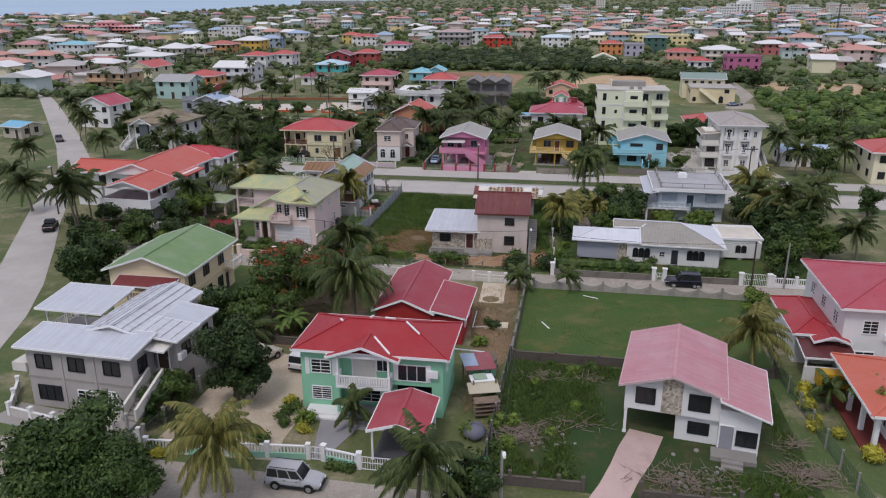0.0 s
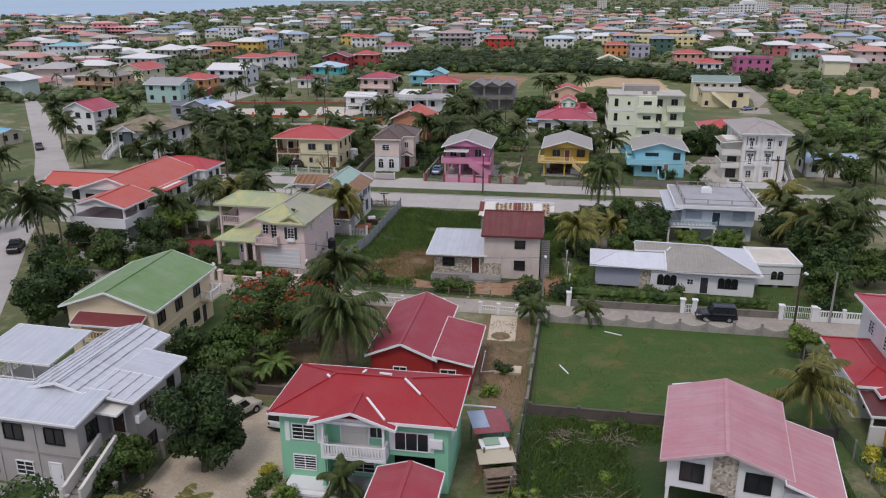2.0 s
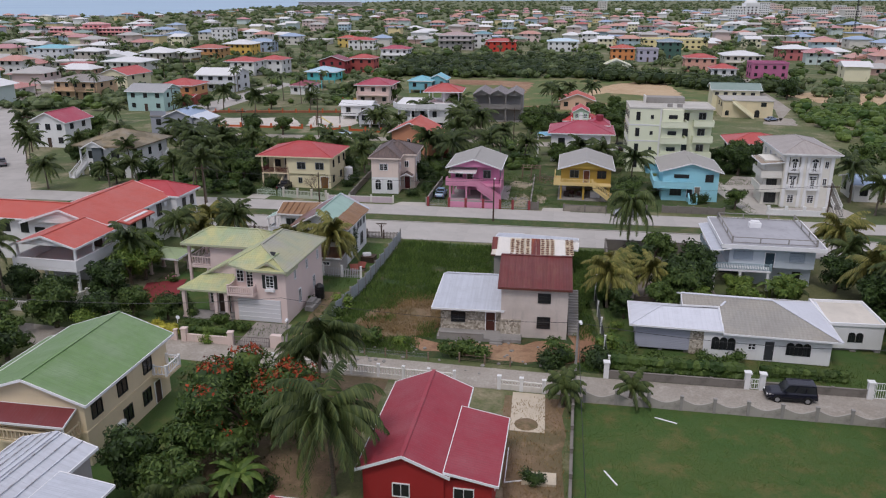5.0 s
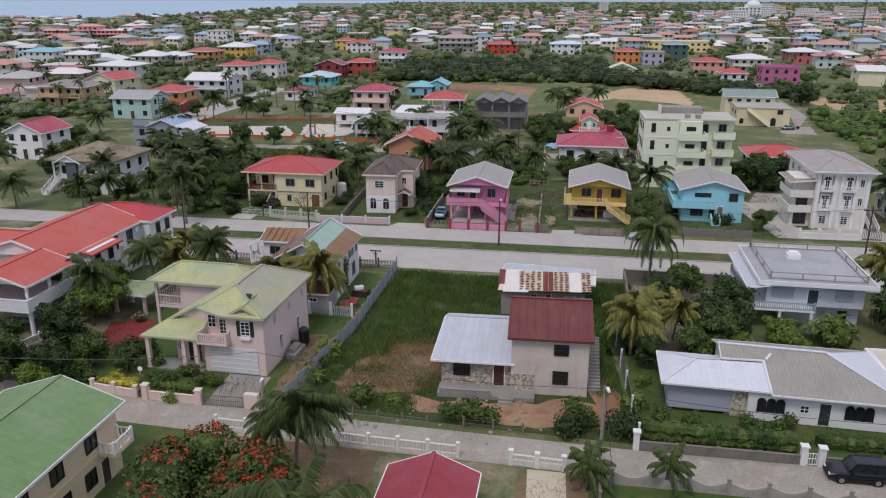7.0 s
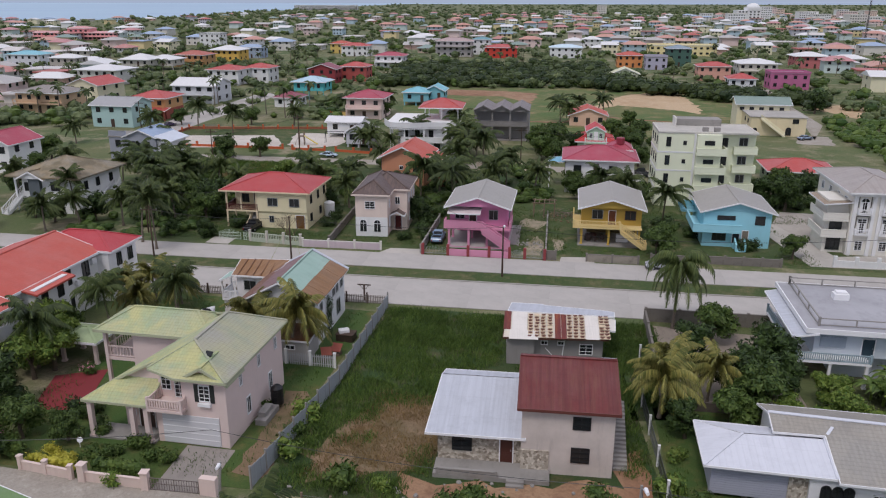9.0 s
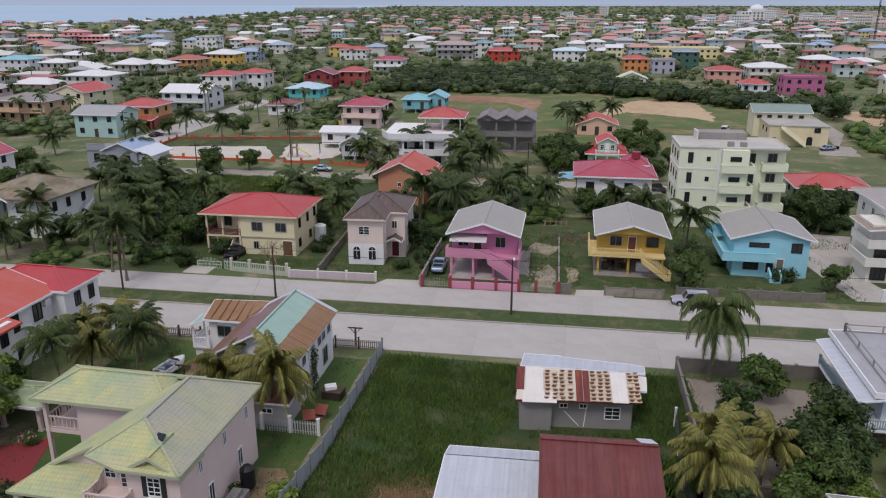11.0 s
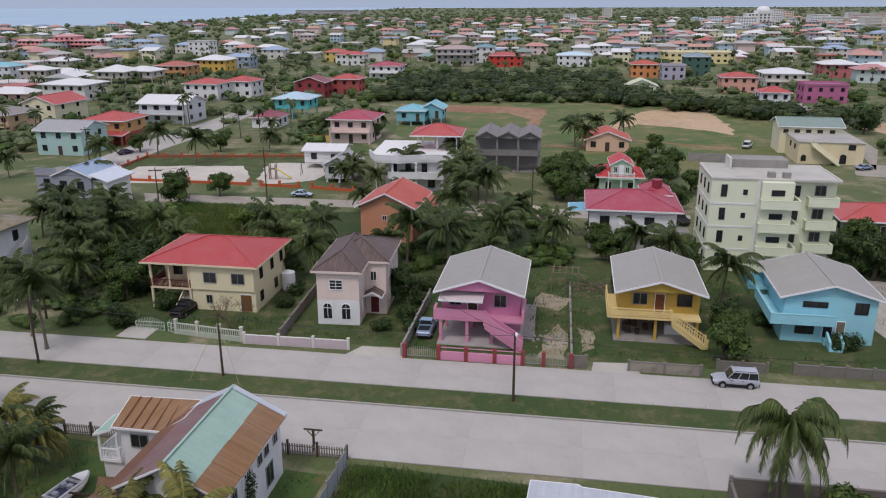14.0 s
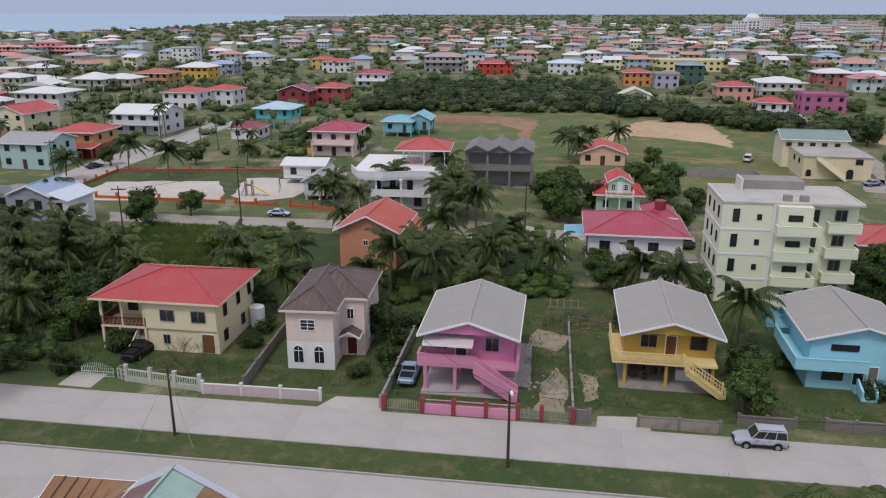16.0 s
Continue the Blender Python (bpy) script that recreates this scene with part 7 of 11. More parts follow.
def green_complex():
    h = House("two-storey cream building with a grey-green roof and flat front block", 64.88, 247.54, -9.0, size=(1.01, 1.02, 0.93))
    h.wall(3.6, 16.5, 9.0, 17.0, 0, 6.8, CREAMW)
    h.gable(3.6, 16.5, 9.0, 17.0, 6.9, 1.5, GREENR, "x", 0.6, 0.6, CREAMW)
    h.wins("f", 9.0, (4.8, 7.2, 9.6, 12.0, 14.6), 5.0, 1.1, 0.9, "plain", DARKMETAL)
    h.wall(5.0, 18.0, -3.0, 8.99, 0, 4.9, paint(222, 206, 164, 0.7), name="front_wall")
    h.put("roof", Solid().box(4.8, -3.2, 4.9, 18.2, 8.98, 5.1), concrete("grey_slab_roof_two", 176, 172, 164, 0.6))
    h.stairs((13.2, -3.8), (7.4, -3.8), 0.0, 4.6, 1.4, CREAMW, CREAMW, side=(-1,), solid=True)
    h.win("f", -3.0, 6.2, 0.6, 1.0, 1.5, "arch", DARKMETAL)
    h.win("f", -3.0, 14.0, 0.2, 1.3, 2.2, "arch", DARKMETAL)
    h.wins("f", -3.0, (15.5,), 3.4, 1.4, 1.2, "plain", DARKMETAL)
    h.wins("l", 5.0, (0.0, 4.0), 2.9, 1.0, 1.2, "plain", DARKMETAL)


def grey_blue_house():
    h = House("two-storey grey house with a pale blue gable roof", -75.00, 203.00, -9.0, size=(1.00, 0.90, 1.08))
    h.wall(4.0, 11.0, 0, 9, 0, 5.4, GREYW)
    h.gable(4.0, 11.0, 0, 9, 5.4, 1.3, BLUER, "y", 0.4, 0.4, GREYW)
    h.wall(0.0, 4.0, 1.0, 8, 0, 5.0, GREYW, name="side_wall")
    h.put("roof", Solid().box(-0.2, 0.8, 5.0, 3.99, 8.2, 5.2), BARE)
    h.wall(11.0, 13.6, 0.6, 8, 0, 4.6, WHITE, name="wing_wall")
    h.lean([(10.8, 0.0, 5.6), (14.2, 0.0, 4.6), (14.2, 8.6, 4.6), (10.8, 8.6, 5.6)], sheet(206, 214, 224, 0.05, 0.2))
    h.wins("f", 0, (5.8, 9.0), 3.2, 1.3, 1.3, "plain", DARKMETAL)
    h.wins("f", 1.0, (2.0,), 3.2, 1.2, 1.3, "plain", DARKMETAL)
    h.win("f", 0.6, 12.3, 2.9, 1.0, 1.3, "plain", DARKMETAL)
    h.stairs((14.8, -1.5), (14.8, 3.5), 0, 2.6, 1.1, WHITE, WHITE)
    h.rail([(0.1, 1.1), (3.8, 1.1)], 5.2, GREYW, 0.9, solid=True)


for build in (orange_gable, white_red_house, apartment_block, deck_house, unfinished_house, dormer_house, green_complex, grey_blue_house):
    build()

town_house("small orange-roofed cream cottage beside the field", 31, 256.7, 9.7, 9, PEACH, ORANGEROOF, 1, -6, "y", 1.8)
town_house("low house with a red hipped roof among bushes", 59.5, 187, 11, 9, paint(120, 132, 104, 0.5), REDROOF, 1, -9, "hip", 1.6, 0.8)
town_house("raised white timber cabin with a white gable roof", -31.5, 236, 8.2, 7, WHITE, WHITER, 1, -5, "x", 0.8, 0.5, 1.0)
town_house("small grey-white cabin with a gable roof", -26.1, 222.8, 5.6, 7, paint(206, 206, 212, 0.5), GREYR, 1, -7, "y", 1.5, 0.5, 0.8)
town_house("pale aqua two-storey house with a grey-white gable roof", -94.79, 249.4, 11.5, 10, AQUA, GREYR, 2, -8, "x", 1.6)
ochre = town_house("two-storey ochre and brick-red house with a red roof", -91, 264, 10.6, 10, OCHRE, REDROOF, 2, -8, "hip", 1.7, 0.7, 0, (1.2, 1.2), None, 1.4)
BRICKRED = paint(150, 70, 56, 0.7)
ochre.put("brick_wall", Solid().box(-0.06, -0.06, 0, 10.66, -0.003, 2.8).box(10.603, 0, 0, 10.66, 10, 2.8), BRICKRED, "brick-red lower storey")
ochre.wall(-1.0, 3.6, -2.6, -0.07, 0, 2.7, BRICKRED, name="porch_wall")
ochre.lean([(-1.5, -3.2, 2.75), (12.0, -3.2, 2.75), (12.0, 0.2, 3.35), (-1.5, 0.2, 3.35)], REDROOF, name="porch_roof")
ochre.posts([(6.4, -2.9), (9.0, -2.9), (11.6, -2.9)], 0, 2.7, 0.3, BRICKRED)
town_house("long white and grey house with pale gable roofs", -89.7, 298, 14.6, 12, paint(200, 202, 204, 0.4), WHITER, 2, -8, "x", 1.8, 0.7, 0, (1.6, 1.2), None, 2.0)
town_house("white house with a long coral red roof", -97.06, 352.46, 13, 12, WHITE, REDROOF, 2, -10)
town_house("white house wing with a coral red roof", -86.49, 361.61, 11, 10, WHITE, REDROOF, 2, -10)
town_house("bright teal house raised on posts with a pale blue roof", -54.4, 308, 10.4, 9, TEALW, sheet(176, 206, 220, 0.03, 0.2), 1, -8, "hip", 1.6, 0.9, 3.0, (1.0, 1.4))
town_house("small white bungalow with a dark red hipped roof", -58, 290, 7.6, 8, WHITE, MAUVER, 1, -8)
town_house("two-storey white and yellow house with a raspberry roof", -30.5, 267, 10.2, 11, paint(226, 200, 190, 0.4), PINKRED, 2, -7, "hip", 1.8, 0.9, 0, (1.2, 1.2), None, 1.5)
town_house("light blue cottage with a pale blue hipped roof", -17.8, 295.5, 8, 8, BLUEW, TEALR, 1, -7, "hip", 1.5, 0.5, 1.2)
town_house("light blue cottage wing with a teal gable roof", -12.1, 298.5, 6.2, 8, BLUEW, TEALR, 1, -7, "y", 1.5, 0.5, 1.6)
town_house("white two-storey house with a red roof beside the track", 94.87, 326.87, 9.0, 8, WHITE, REDROOF, 2, -8)
town_house("salmon two-storey house with a red hipped roof", 100.58, 378.42, 13.0, 10, SALMON, REDROOF, 2, -8)
town_house("grey-white house with a broad white hipped roof", 123.93, 394.08, 16.0, 13, paint(214, 208, 196, 0.4), WHITER, 2, -8, "hip", 1.8, 1.2, 0, (1.3, 1.2), None, 2.0)
town_house("bright pink flat-roofed two-storey house", 119.49, 347.48, 14.0, 9, HOTPINK, plain(170, 116, 140), 2, -6, "flat")
town_house("pinkish-red house with a white hipped roof", 166.04, 440.76, 15.0, 12, paint(196, 110, 110, 0.4), WHITER, 2, -6, "hip", 1.8, 1.2)
town_house("small pale yellow-green gabled house by the mangroves", 63.63, 377.14, 11.0, 9, LIMEW, paint(206, 206, 170, 0.3), 1, -8, "y", 2.2, 0.8)
town_house("orange house with an orange roof", 78.2, 441.52, 12, 10, paint(222, 140, 80, 0.3), ORANGEROOF, 2, -6)
town_house("lilac two-storey house with a flat roof", 88.5, 429.66, 10, 9, LILAC, BARE, 2, -6, "flat")
town_house("dark green block with a grey-blue hipped roof", 103.92, 448.27, 11.5, 11, paint(70, 104, 92, 0.4), sheet(130, 150, 162, 0.05, 0.2), 3, -6, "hip", 1.6)
town_house("long low pale yellow building", 125.18, 522.98, 39, 12, paint(232, 214, 150, 0.3), WHITER, 2, -4, "flat", 1, 0.5, 0, (1.6, 1.2), None, 0, "school_building")
town_house("two-storey red house with a red roof", 16.78, 500.33, 18, 13, paint(206, 60, 46, 0.3), REDROOF, 2, -5)
town_house("tall white house with a teal hipped roof", 6.13, 530.23, 11, 11, WHITE, sheet(100, 150, 160, 0.03, 0.2), 3, -5)
town_house("grey three-storey house with balconies", -10.03, 510.57, 21, 12, paint(180, 174, 172, 0.4), sheet(176, 150, 146, 0.05, 0.2), 3, -5, "hip", 1.8, 0.8, 0, (1.4, 1.2), None, 2.0)
town_house("white house with pale blue roof panels", 53.86, 502.47, 18, 12, WHITE, sheet(196, 220, 232, 0.03, 0.2), 2, -5)
town_house("yellow house with a white hipped roof", -132.18, 469.92, 16, 13, paint(222, 176, 80, 0.3), WHITER, 2, -9, "hip", 2.2, 1.0)
town_house("blue-grey house with a blue roof", -125.94, 494, 15, 10, paint(150, 166, 186, 0.4), BLUER, 2, -9)
town_house("ochre house with a brick-red roof and arches", -138.12, 432.99, 15.5, 12, OCHRE, sheet(180, 90, 70, 0.1, 0.3), 2, -9, "hip", 1.8, 0.8, 0, (1.4, 1.5), None, 2.0)
town_house("house with a broad white hipped roof", -155.28, 408.77, 13.5, 12, paint(190, 186, 176, 0.5), WHITER, 1, -9, "hip", 2.4, 1.0, 2.4)
town_house("low house with a white roof beside bushes", -146.52, 415.91, 13.5, 11, paint(196, 190, 180, 0.5), WHITER, 1, -9, "hip", 1.8, 1.0, 2.0)
town_house("two-storey white house with a wide white roof", -145.4, 349.58, 17, 13, paint(214, 212, 204, 0.4), WHITER, 2, -10, "hip", 1.6, 1.0)
town_house("cream house with a coral red gable roof", -125.8, 297.48, 11, 14, CREAMW, REDROOF, 2, -12, "y", 2.0, 0.7)
town_house("tall white and black modern house", -179.45, 591.83, 15, 11, WHITE, paint(60, 60, 70, 0.2), 3, -8, "flat")
school = town_house("long pink two-storey building with a pale pink roof", -313.99, 673.74, 69, 14, paint(226, 158, 156, 0.3), sheet(216, 150, 148, 0.1, 0.4), 2, -2, "x", 1.0, 0.8, 0, (2.2, 1.3), None, 2.5, "school_building")
school.wall(28, 46, 1.0, 13.0, 5.8, 9.0, paint(226, 150, 150, 0.3), name="upper_wall")
school.hip(28, 46, 1.0, 13.0, 9.1, 1.6, sheet(216, 150, 148, 0.1, 0.4), 0.6)
school.wins("f", 1.0, (31, 35, 39, 43), 6.6, 1.8, 1.3, "plain", DARKMETAL)
town_house("white house with a bright red hipped roof", -68.04, 510.76, 15.8, 11, WHITE, REDROOF, 2, -7)
town_house("white house with a pinkish red roof and porch", -39.97, 432.47, 14, 10, WHITE, PINKRED, 2, -7, "hip", 1.6, 0.8, 0, (1.2, 1.2), None, 2.0)
town_house("yellow house with a red-orange hipped roof", -80.64, 534.39, 11.6, 10, YELW, ORANGEROOF, 2, -7)
town_house("red-purple house with a mauve roof", -59.55, 360.14, 11, 9, paint(150, 56, 60, 0.4), MAUVER, 2, -8, "y", 1.8)
town_house("brick-red two-storey house with a red roof", -48.43, 370.33, 11, 9, paint(176, 80, 74, 0.4), REDROOF, 2, -8)
town_house("long white institutional building by the shore", -398, 2262, 172, 34, WHITE, WHITER, 4, 0, "flat", 1, 0.5, 0, (4.0, 1.6), None, 0, "school_building")
town_house("two-storey white house with a raspberry red roof", -93.73, 193.41, 8.6, 9, WHITE, PINKRED, 2, -10, "y", 1.9, 0.6)
town_house("two-storey beige house with a brown-grey hipped roof", -128.01, 274.72, 15.5, 11, paint(206, 172, 136, 0.4), sheet(140, 132, 124, 0.15, 0.3), 2, -10, "hip", 1.7, 0.9, 0, (1.2, 1.2), None, 1.6)
town_house("white two-storey building with a turquoise roof", -219.69, 429.96, 18, 12, paint(214, 216, 220, 0.4), TEALR, 2, -8)
town_house("grey two-storey house with a white hipped roof", -189.92, 409.94, 13, 10, paint(180, 172, 162, 0.4), WHITER, 2, -8)
town_house("low white house with a pale blue roof among trees", 67.14, 151.02, 8.6, 7, WHITE, sheet(160, 184, 214, 0.03, 0.2), 1, -8, "x", 0.9, 0.5)
town_house("cream house with a red roof and dark outside stairs", 77.62, 136.09, 9, 10, CREAMW, REDROOF, 2, -8, "hip", 1.7, 0.9)
town_house("low house under a blue tarpaulin roof", -106.33, 177.47, 6, 6, paint(190, 180, 160, 0.6), sheet(110, 180, 210, 0.02, 0.1), 1, -20, "x", 0.7)

# white block with a dome on the skyline
h = House("tall white building with a dome on the skyline", 388, 1236, -5, "domed_building", "building", size=(1.35, 1.3, 1.0))
h.wall(0, 25, 0, 20, 0, 16, WHITE)
h.wall(11, 25, -0.5, 20.5, 16, 20, WHITE, name="upper_wall")
b = Solid()
for i in range(6):
    a0, a1 = math.pi / 2 * i / 6, math.pi / 2 * (i + 1) / 6
    b.tube((18, 10, 20 + 6 * math.sin(a0)), (18, 10, 20 + 6 * math.sin(a1)), 7 * math.cos(a0), max(0.05, 7 * math.cos(a1)), 20)
h.put("dome", b, WHITE)
for k in range(4):
    h.wins("f", 0, (2.5, 6, 9.5, 14, 18, 22), 1.5 + 3.8 * k, 1.8, 2.0, "plain", DARKMETAL)

# ---- plants ----
PALMLEAF = leaf(50, 68, 36, 96, 108, 60)
PALMYELLOW = leaf(80, 90, 44, 146, 138, 76)
DARKLEAF, MIDLEAF, BRIGHTLEAF = leaf(34, 52, 28, 72, 94, 46), leaf(48, 72, 32, 92, 112, 54), leaf(66, 98, 36, 128, 146, 66)
FLAME = leaf(140, 52, 32, 186, 84, 50)
YELLOWLEAF = leaf(150, 150, 44, 196, 186, 76)
MANGROVE = leaf(36, 54, 30, 74, 88, 46)
BARK, PALMBARK = make_wood(96, 84, 70), make_wood(124, 112, 98)
DRYLEAF = leaf(120, 100, 70, 150, 128, 92)


def palm_meshes(seed, height, fronds=20, length=3.0, lean=0.6, droop=0.85, dense=(0.0, 0.34, 0.67)):
    """Trunk and crown of a coconut palm."""
    r = random.Random(seed)
    t = Solid()
    la = r.uniform(0, 6.28)
    pts = []
    for i in range(7):
        k = i / 6
        pts.append(Vector((math.cos(la) * lean * k * k, math.sin(la) * lean * k * k, height * k)))
    for i in range(6):
        ra, rb = 0.16 - 0.06 * i / 6, 0.16 - 0.06 * (i + 1) / 6
        t.tube(pts[i], pts[i + 1], ra * (1.5 if i == 0 else 1.06), rb, 8, cap=False)
    c = Solid()
    top = pts[-1]
    for f in range(fronds):
        az = 6.283 * f / fronds * 2.4 + r.uniform(-0.3, 0.3)
        el = math.radians(r.choice((75, 55, 40, 25, 10, -5, -25)) + r.uniform(-8, 8))
        ln = length * r.uniform(0.9, 1.25)
        h = Vector((math.cos(az), math.sin(az), 0))
        side = Vector((-h.y, h.x, 0))
        n = 14
        p, ang, spine = top.copy(), el, [top.copy()]
        for i in range(n):
            p = p + (h * math.cos(ang) + Vector((0, 0, 1)) * math.sin(ang)) * (ln / n)
            ang -= droop * (0.07 + 0.15 * i / n) * (1.1 - 0.5 * (el < 0))
            ang = max(ang, -1.45)
            spine.append(p.copy())
        for a, b in zip(spine, spine[1:]):
            c.add([a - side * 0.03, a + side * 0.03, b + side * 0.02, b - side * 0.02], [(0, 1, 2, 3)])
        for i in range(1, n + 1):
            for half in dense:
                k = (i - 1 + half) / n
                s = spine[i - 1].lerp(spine[i], half)
                d = (spine[i] - spine[i - 1]).normalized()
                wl = 0.72 * math.sin(math.pi * min(1, 0.15 + 0.80 * k)) * (length / 3.0) ** 0.9 + 0.10
                for sg in (-1, 1):
                    out = (side * sg * 0.6 + d * 0.5 + Vector((0, 0, -0.5 - 0.7 * r.random()))).normalized() * wl * r.uniform(0.8, 1.1)
                    w = d * (0.17 / len(dense)) * max(1, length / 3.8)
                    c.add([s - w, s + w, s + out * 0.6 + w * 1.1 + Vector((0, 0, 0.05)), s + out], [(0, 1, 2, 3)])
    for i in range(7):
        a = r.uniform(0, 6.28)
        q = top + Vector((math.cos(a) * 0.25, math.sin(a) * 0.25, -0.3))
        c.tube(q - Vector((0, 0, 0.13)), q, 0.05, 0.12, 6).tube(q, q + Vector((0, 0, 0.12)), 0.12, 0.04, 6)
    return t.data("trunk", PALMBARK, uv=False, smooth=True), c


def leaf_cloud(b, centre, radius, n, size, r, flat=0.8, mi=0):
    """n small leaf sprays on and inside a ball."""
    for _ in range(n):
        d = Vector((r.gauss(0, 1), r.gauss(0, 1), r.gauss(0, 1) * flat + 0.15)).normalized()
        p = Vector(centre) + Vector((d.x, d.y, d.z * flat)) * radius * (r.random() ** 0.30)
        nrm = (d * 0.8 + Vector((r.gauss(0, 0.45), r.gauss(0, 0.45), r.gauss(0, 0.45) + 0.25))).normalized()
        a = nrm.orthogonal().normalized()
        a.rotate(Matrix.Rotation(r.uniform(0, 6.28), 3, nrm))
        e = nrm.cross(a)
        s = size * r.uniform(0.6, 1.25)
        b.add([p - a * s, p - e * s * 0.45 + nrm * s * 0.1, p + a * s, p + e * s * 0.45 + nrm * s * 0.1], [(0, 1, 2, 3)], mi)


def core(b, centre, radius, r, flat=0.8, mi=0):
    """A rough dark heart that keeps light from shining through."""
    rings = [(0.0, -1.0), (0.8, -0.6), (1.0, 0.0), (0.75, 0.65), (0.0, 1.0)]
    n, vs = 7, []
    for k, z in rings:
        for i in range(n):
            q = radius * r.uniform(0.6, 0.85)
            vs.append((centre[0] + math.cos(6.283 * i / n) * k * q, centre[1] + math.sin(6.283 * i / n) * k * q, centre[2] + z * q * flat))
    fs = [(j * n + i, j * n + (i + 1) % n, (j + 1) * n + (i + 1) % n, (j + 1) * n + i) for j in range(4) for i in range(n)]
    b.add(vs, fs, mi)


def tree_meshes(seed, height, spread, leaves=2600, size=0.26, trunk_h=1.4, flat=0.75, flowers=0, lobes=15, bark=None):
    r = random.Random(seed)
    t, c = Solid(), Solid()
    fork = Vector((r.uniform(-0.2, 0.2), r.uniform(-0.2, 0.2), trunk_h))
    t.tube((0, 0, 0), fork, 0.16 + spread * 0.035, 0.10 + spread * 0.025, 8, cap=False)
    zc = (height + trunk_h * 0.7) / 2
    lob = []
    for i in range(lobes):
        a, k = r.uniform(0, 6.28), math.sqrt(r.random()) * 0.72
        z = zc + (height - zc) * r.uniform(-0.75, 0.62)
        lob.append((Vector((math.cos(a) * spread * k, math.sin(a) * spread * k, z)), spread * r.uniform(0.28, 0.46)))
    for i, (p, q) in enumerate(lob):
        if i < 7:
            mid = fork.lerp(p, 0.5) + Vector((0, 0, 0.15))
            t.tube(fork, mid, 0.07 + spread * 0.012, 0.06, 6, cap=False).tube(mid, p, 0.06, 0.025, 5, cap=False)
        core(c, p, q * 0.8, r, flat)
        leaf_cloud(c, p, q, leaves // lobes, size, r, flat)
    if flowers:
        for i in range(flowers):
            p, q = lob[r.randrange(lobes)]
            leaf_cloud(c, p + Vector((r.uniform(-0.5, 0.5) * q, r.uniform(-0.5, 0.5) * q, q * flat * 0.85)), 0.34, 9, 0.13, r, 0.6, 1)
    return t.data("trunk", bark or BARK, uv=False, smooth=True), c


def plant(name, label, category, trunk, crown, mats, group):
    """The first of a kind, to be copied: it is moved to its own place by the first use."""
    ob = new(name)
    tagged(ob, label, category, group)
    if trunk:
        part("trunk", trunk, None, ob)
    part("crown", crown if isinstance(crown, bpy.types.Mesh) else crown.data("crown", *mats, uv=False), None, ob)
    ob["spare"] = 1
    return ob


def grow(kind, places, seed=1, size=(0.9, 1.1)):
    """Set plants of one kind; places: x, y or x, y, scale."""
    r = random.Random(seed)
    for p in places:
        s = p[2] if len(p) > 2 else r.uniform(*size)
        m = pose(p[0], p[1], 0, r.uniform(-2, 2), r.uniform(-2, 2), r.uniform(0, 360)) @ Matrix.Diagonal((s, s, s, 1))
        if "spare" in kind:
            del kind["spare"]
            kind.matrix_basis = m
        else:
            o = copy_thing(kind, m)
            o.matrix_basis = m


def palm(seed, height, mat, label, **kw):
    t, c = palm_meshes(seed, height, **kw)
    return plant("palm_tree", label, "palm tree", t, c, (mat,), "palm trees")


PALM_TALL = [palm(3, 6.6, PALMLEAF, "tall green coconut palm with drooping fronds", length=3.7, fronds=32), palm(5, 7.4, PALMLEAF, "tall slender coconut palm beside the houses", length=3.5, fronds=34)]
PALM_MID = [palm(7, 4.4, PALMYELLOW, "yellow-green coconut palm with hanging fronds", length=3.6, fronds=38), palm(9, 4.6, PALMLEAF, "green coconut palm among the yards", length=3.3, fronds=32)]
PALM_BIG = palm(12, 6.2, PALMLEAF, "large dark coconut palm with a broad full crown", length=4.7, fronds=52, droop=1.05)
PALM_SMALL = palm(15, 1.5, PALMLEAF, "small young palm in a yard", length=1.6, fronds=14, lean=0.1)
PALM_ROYAL = palm(18, 6.9, PALMLEAF, "royal palm with a dense drooping crown on the median", length=4.4, fronds=34, lean=0.1, droop=1.5)
PALM_DARK = [palm(21, 5.6, leaf(44, 62, 34, 88, 102, 56), "dark coconut palm in the thicket behind the row", length=3.8, fronds=26, dense=(0.0, 0.5)), palm(23, 4.6, PALMLEAF, "coconut palm in the thicket behind the row", length=3.6, fronds=26, dense=(0.0, 0.5))]


def broad(seed, label, mats, **kw):
    t, c = tree_meshes(seed, **kw)
    return plant("tree", label, "tree", t, c, mats, "broadleaf trees")


TREE_ROUND = broad(31, "dense round dark green tree", (DARKLEAF,), height=6.2, spread=2.5, leaves=9000, size=0.17, trunk_h=1.2, flat=0.95, lobes=20)
TREE_BIG = broad(33, "large spreading green tree beside the street", (leaf(44, 68, 32, 90, 114, 56),), height=6.2, spread=4.2, leaves=13000, size=0.19, trunk_h=2.0, lobes=20)
TREE_MID = [broad(35, "bushy green tree in a yard", (MIDLEAF,), height=4.6, spread=2.5, leaves=3000, size=0.22, lobes=18), broad(37, "uneven green tree beside a house", (DARKLEAF,), height=5.0, spread=2.4, leaves=3000, size=0.22, flat=0.9, lobes=18)]
TREE_BRIGHT = broad(39, "bright green leafy tree in a yard", (BRIGHTLEAF,), height=4.8, spread=2.4, leaves=3000, size=0.21)
TREE_FLAME = broad(41, "flamboyant tree with orange-red flowers", (MIDLEAF, FLAME), height=5.8, spread=4.4, leaves=12000, size=0.16, trunk_h=2.0, flat=0.6, flowers=170, lobes=24)


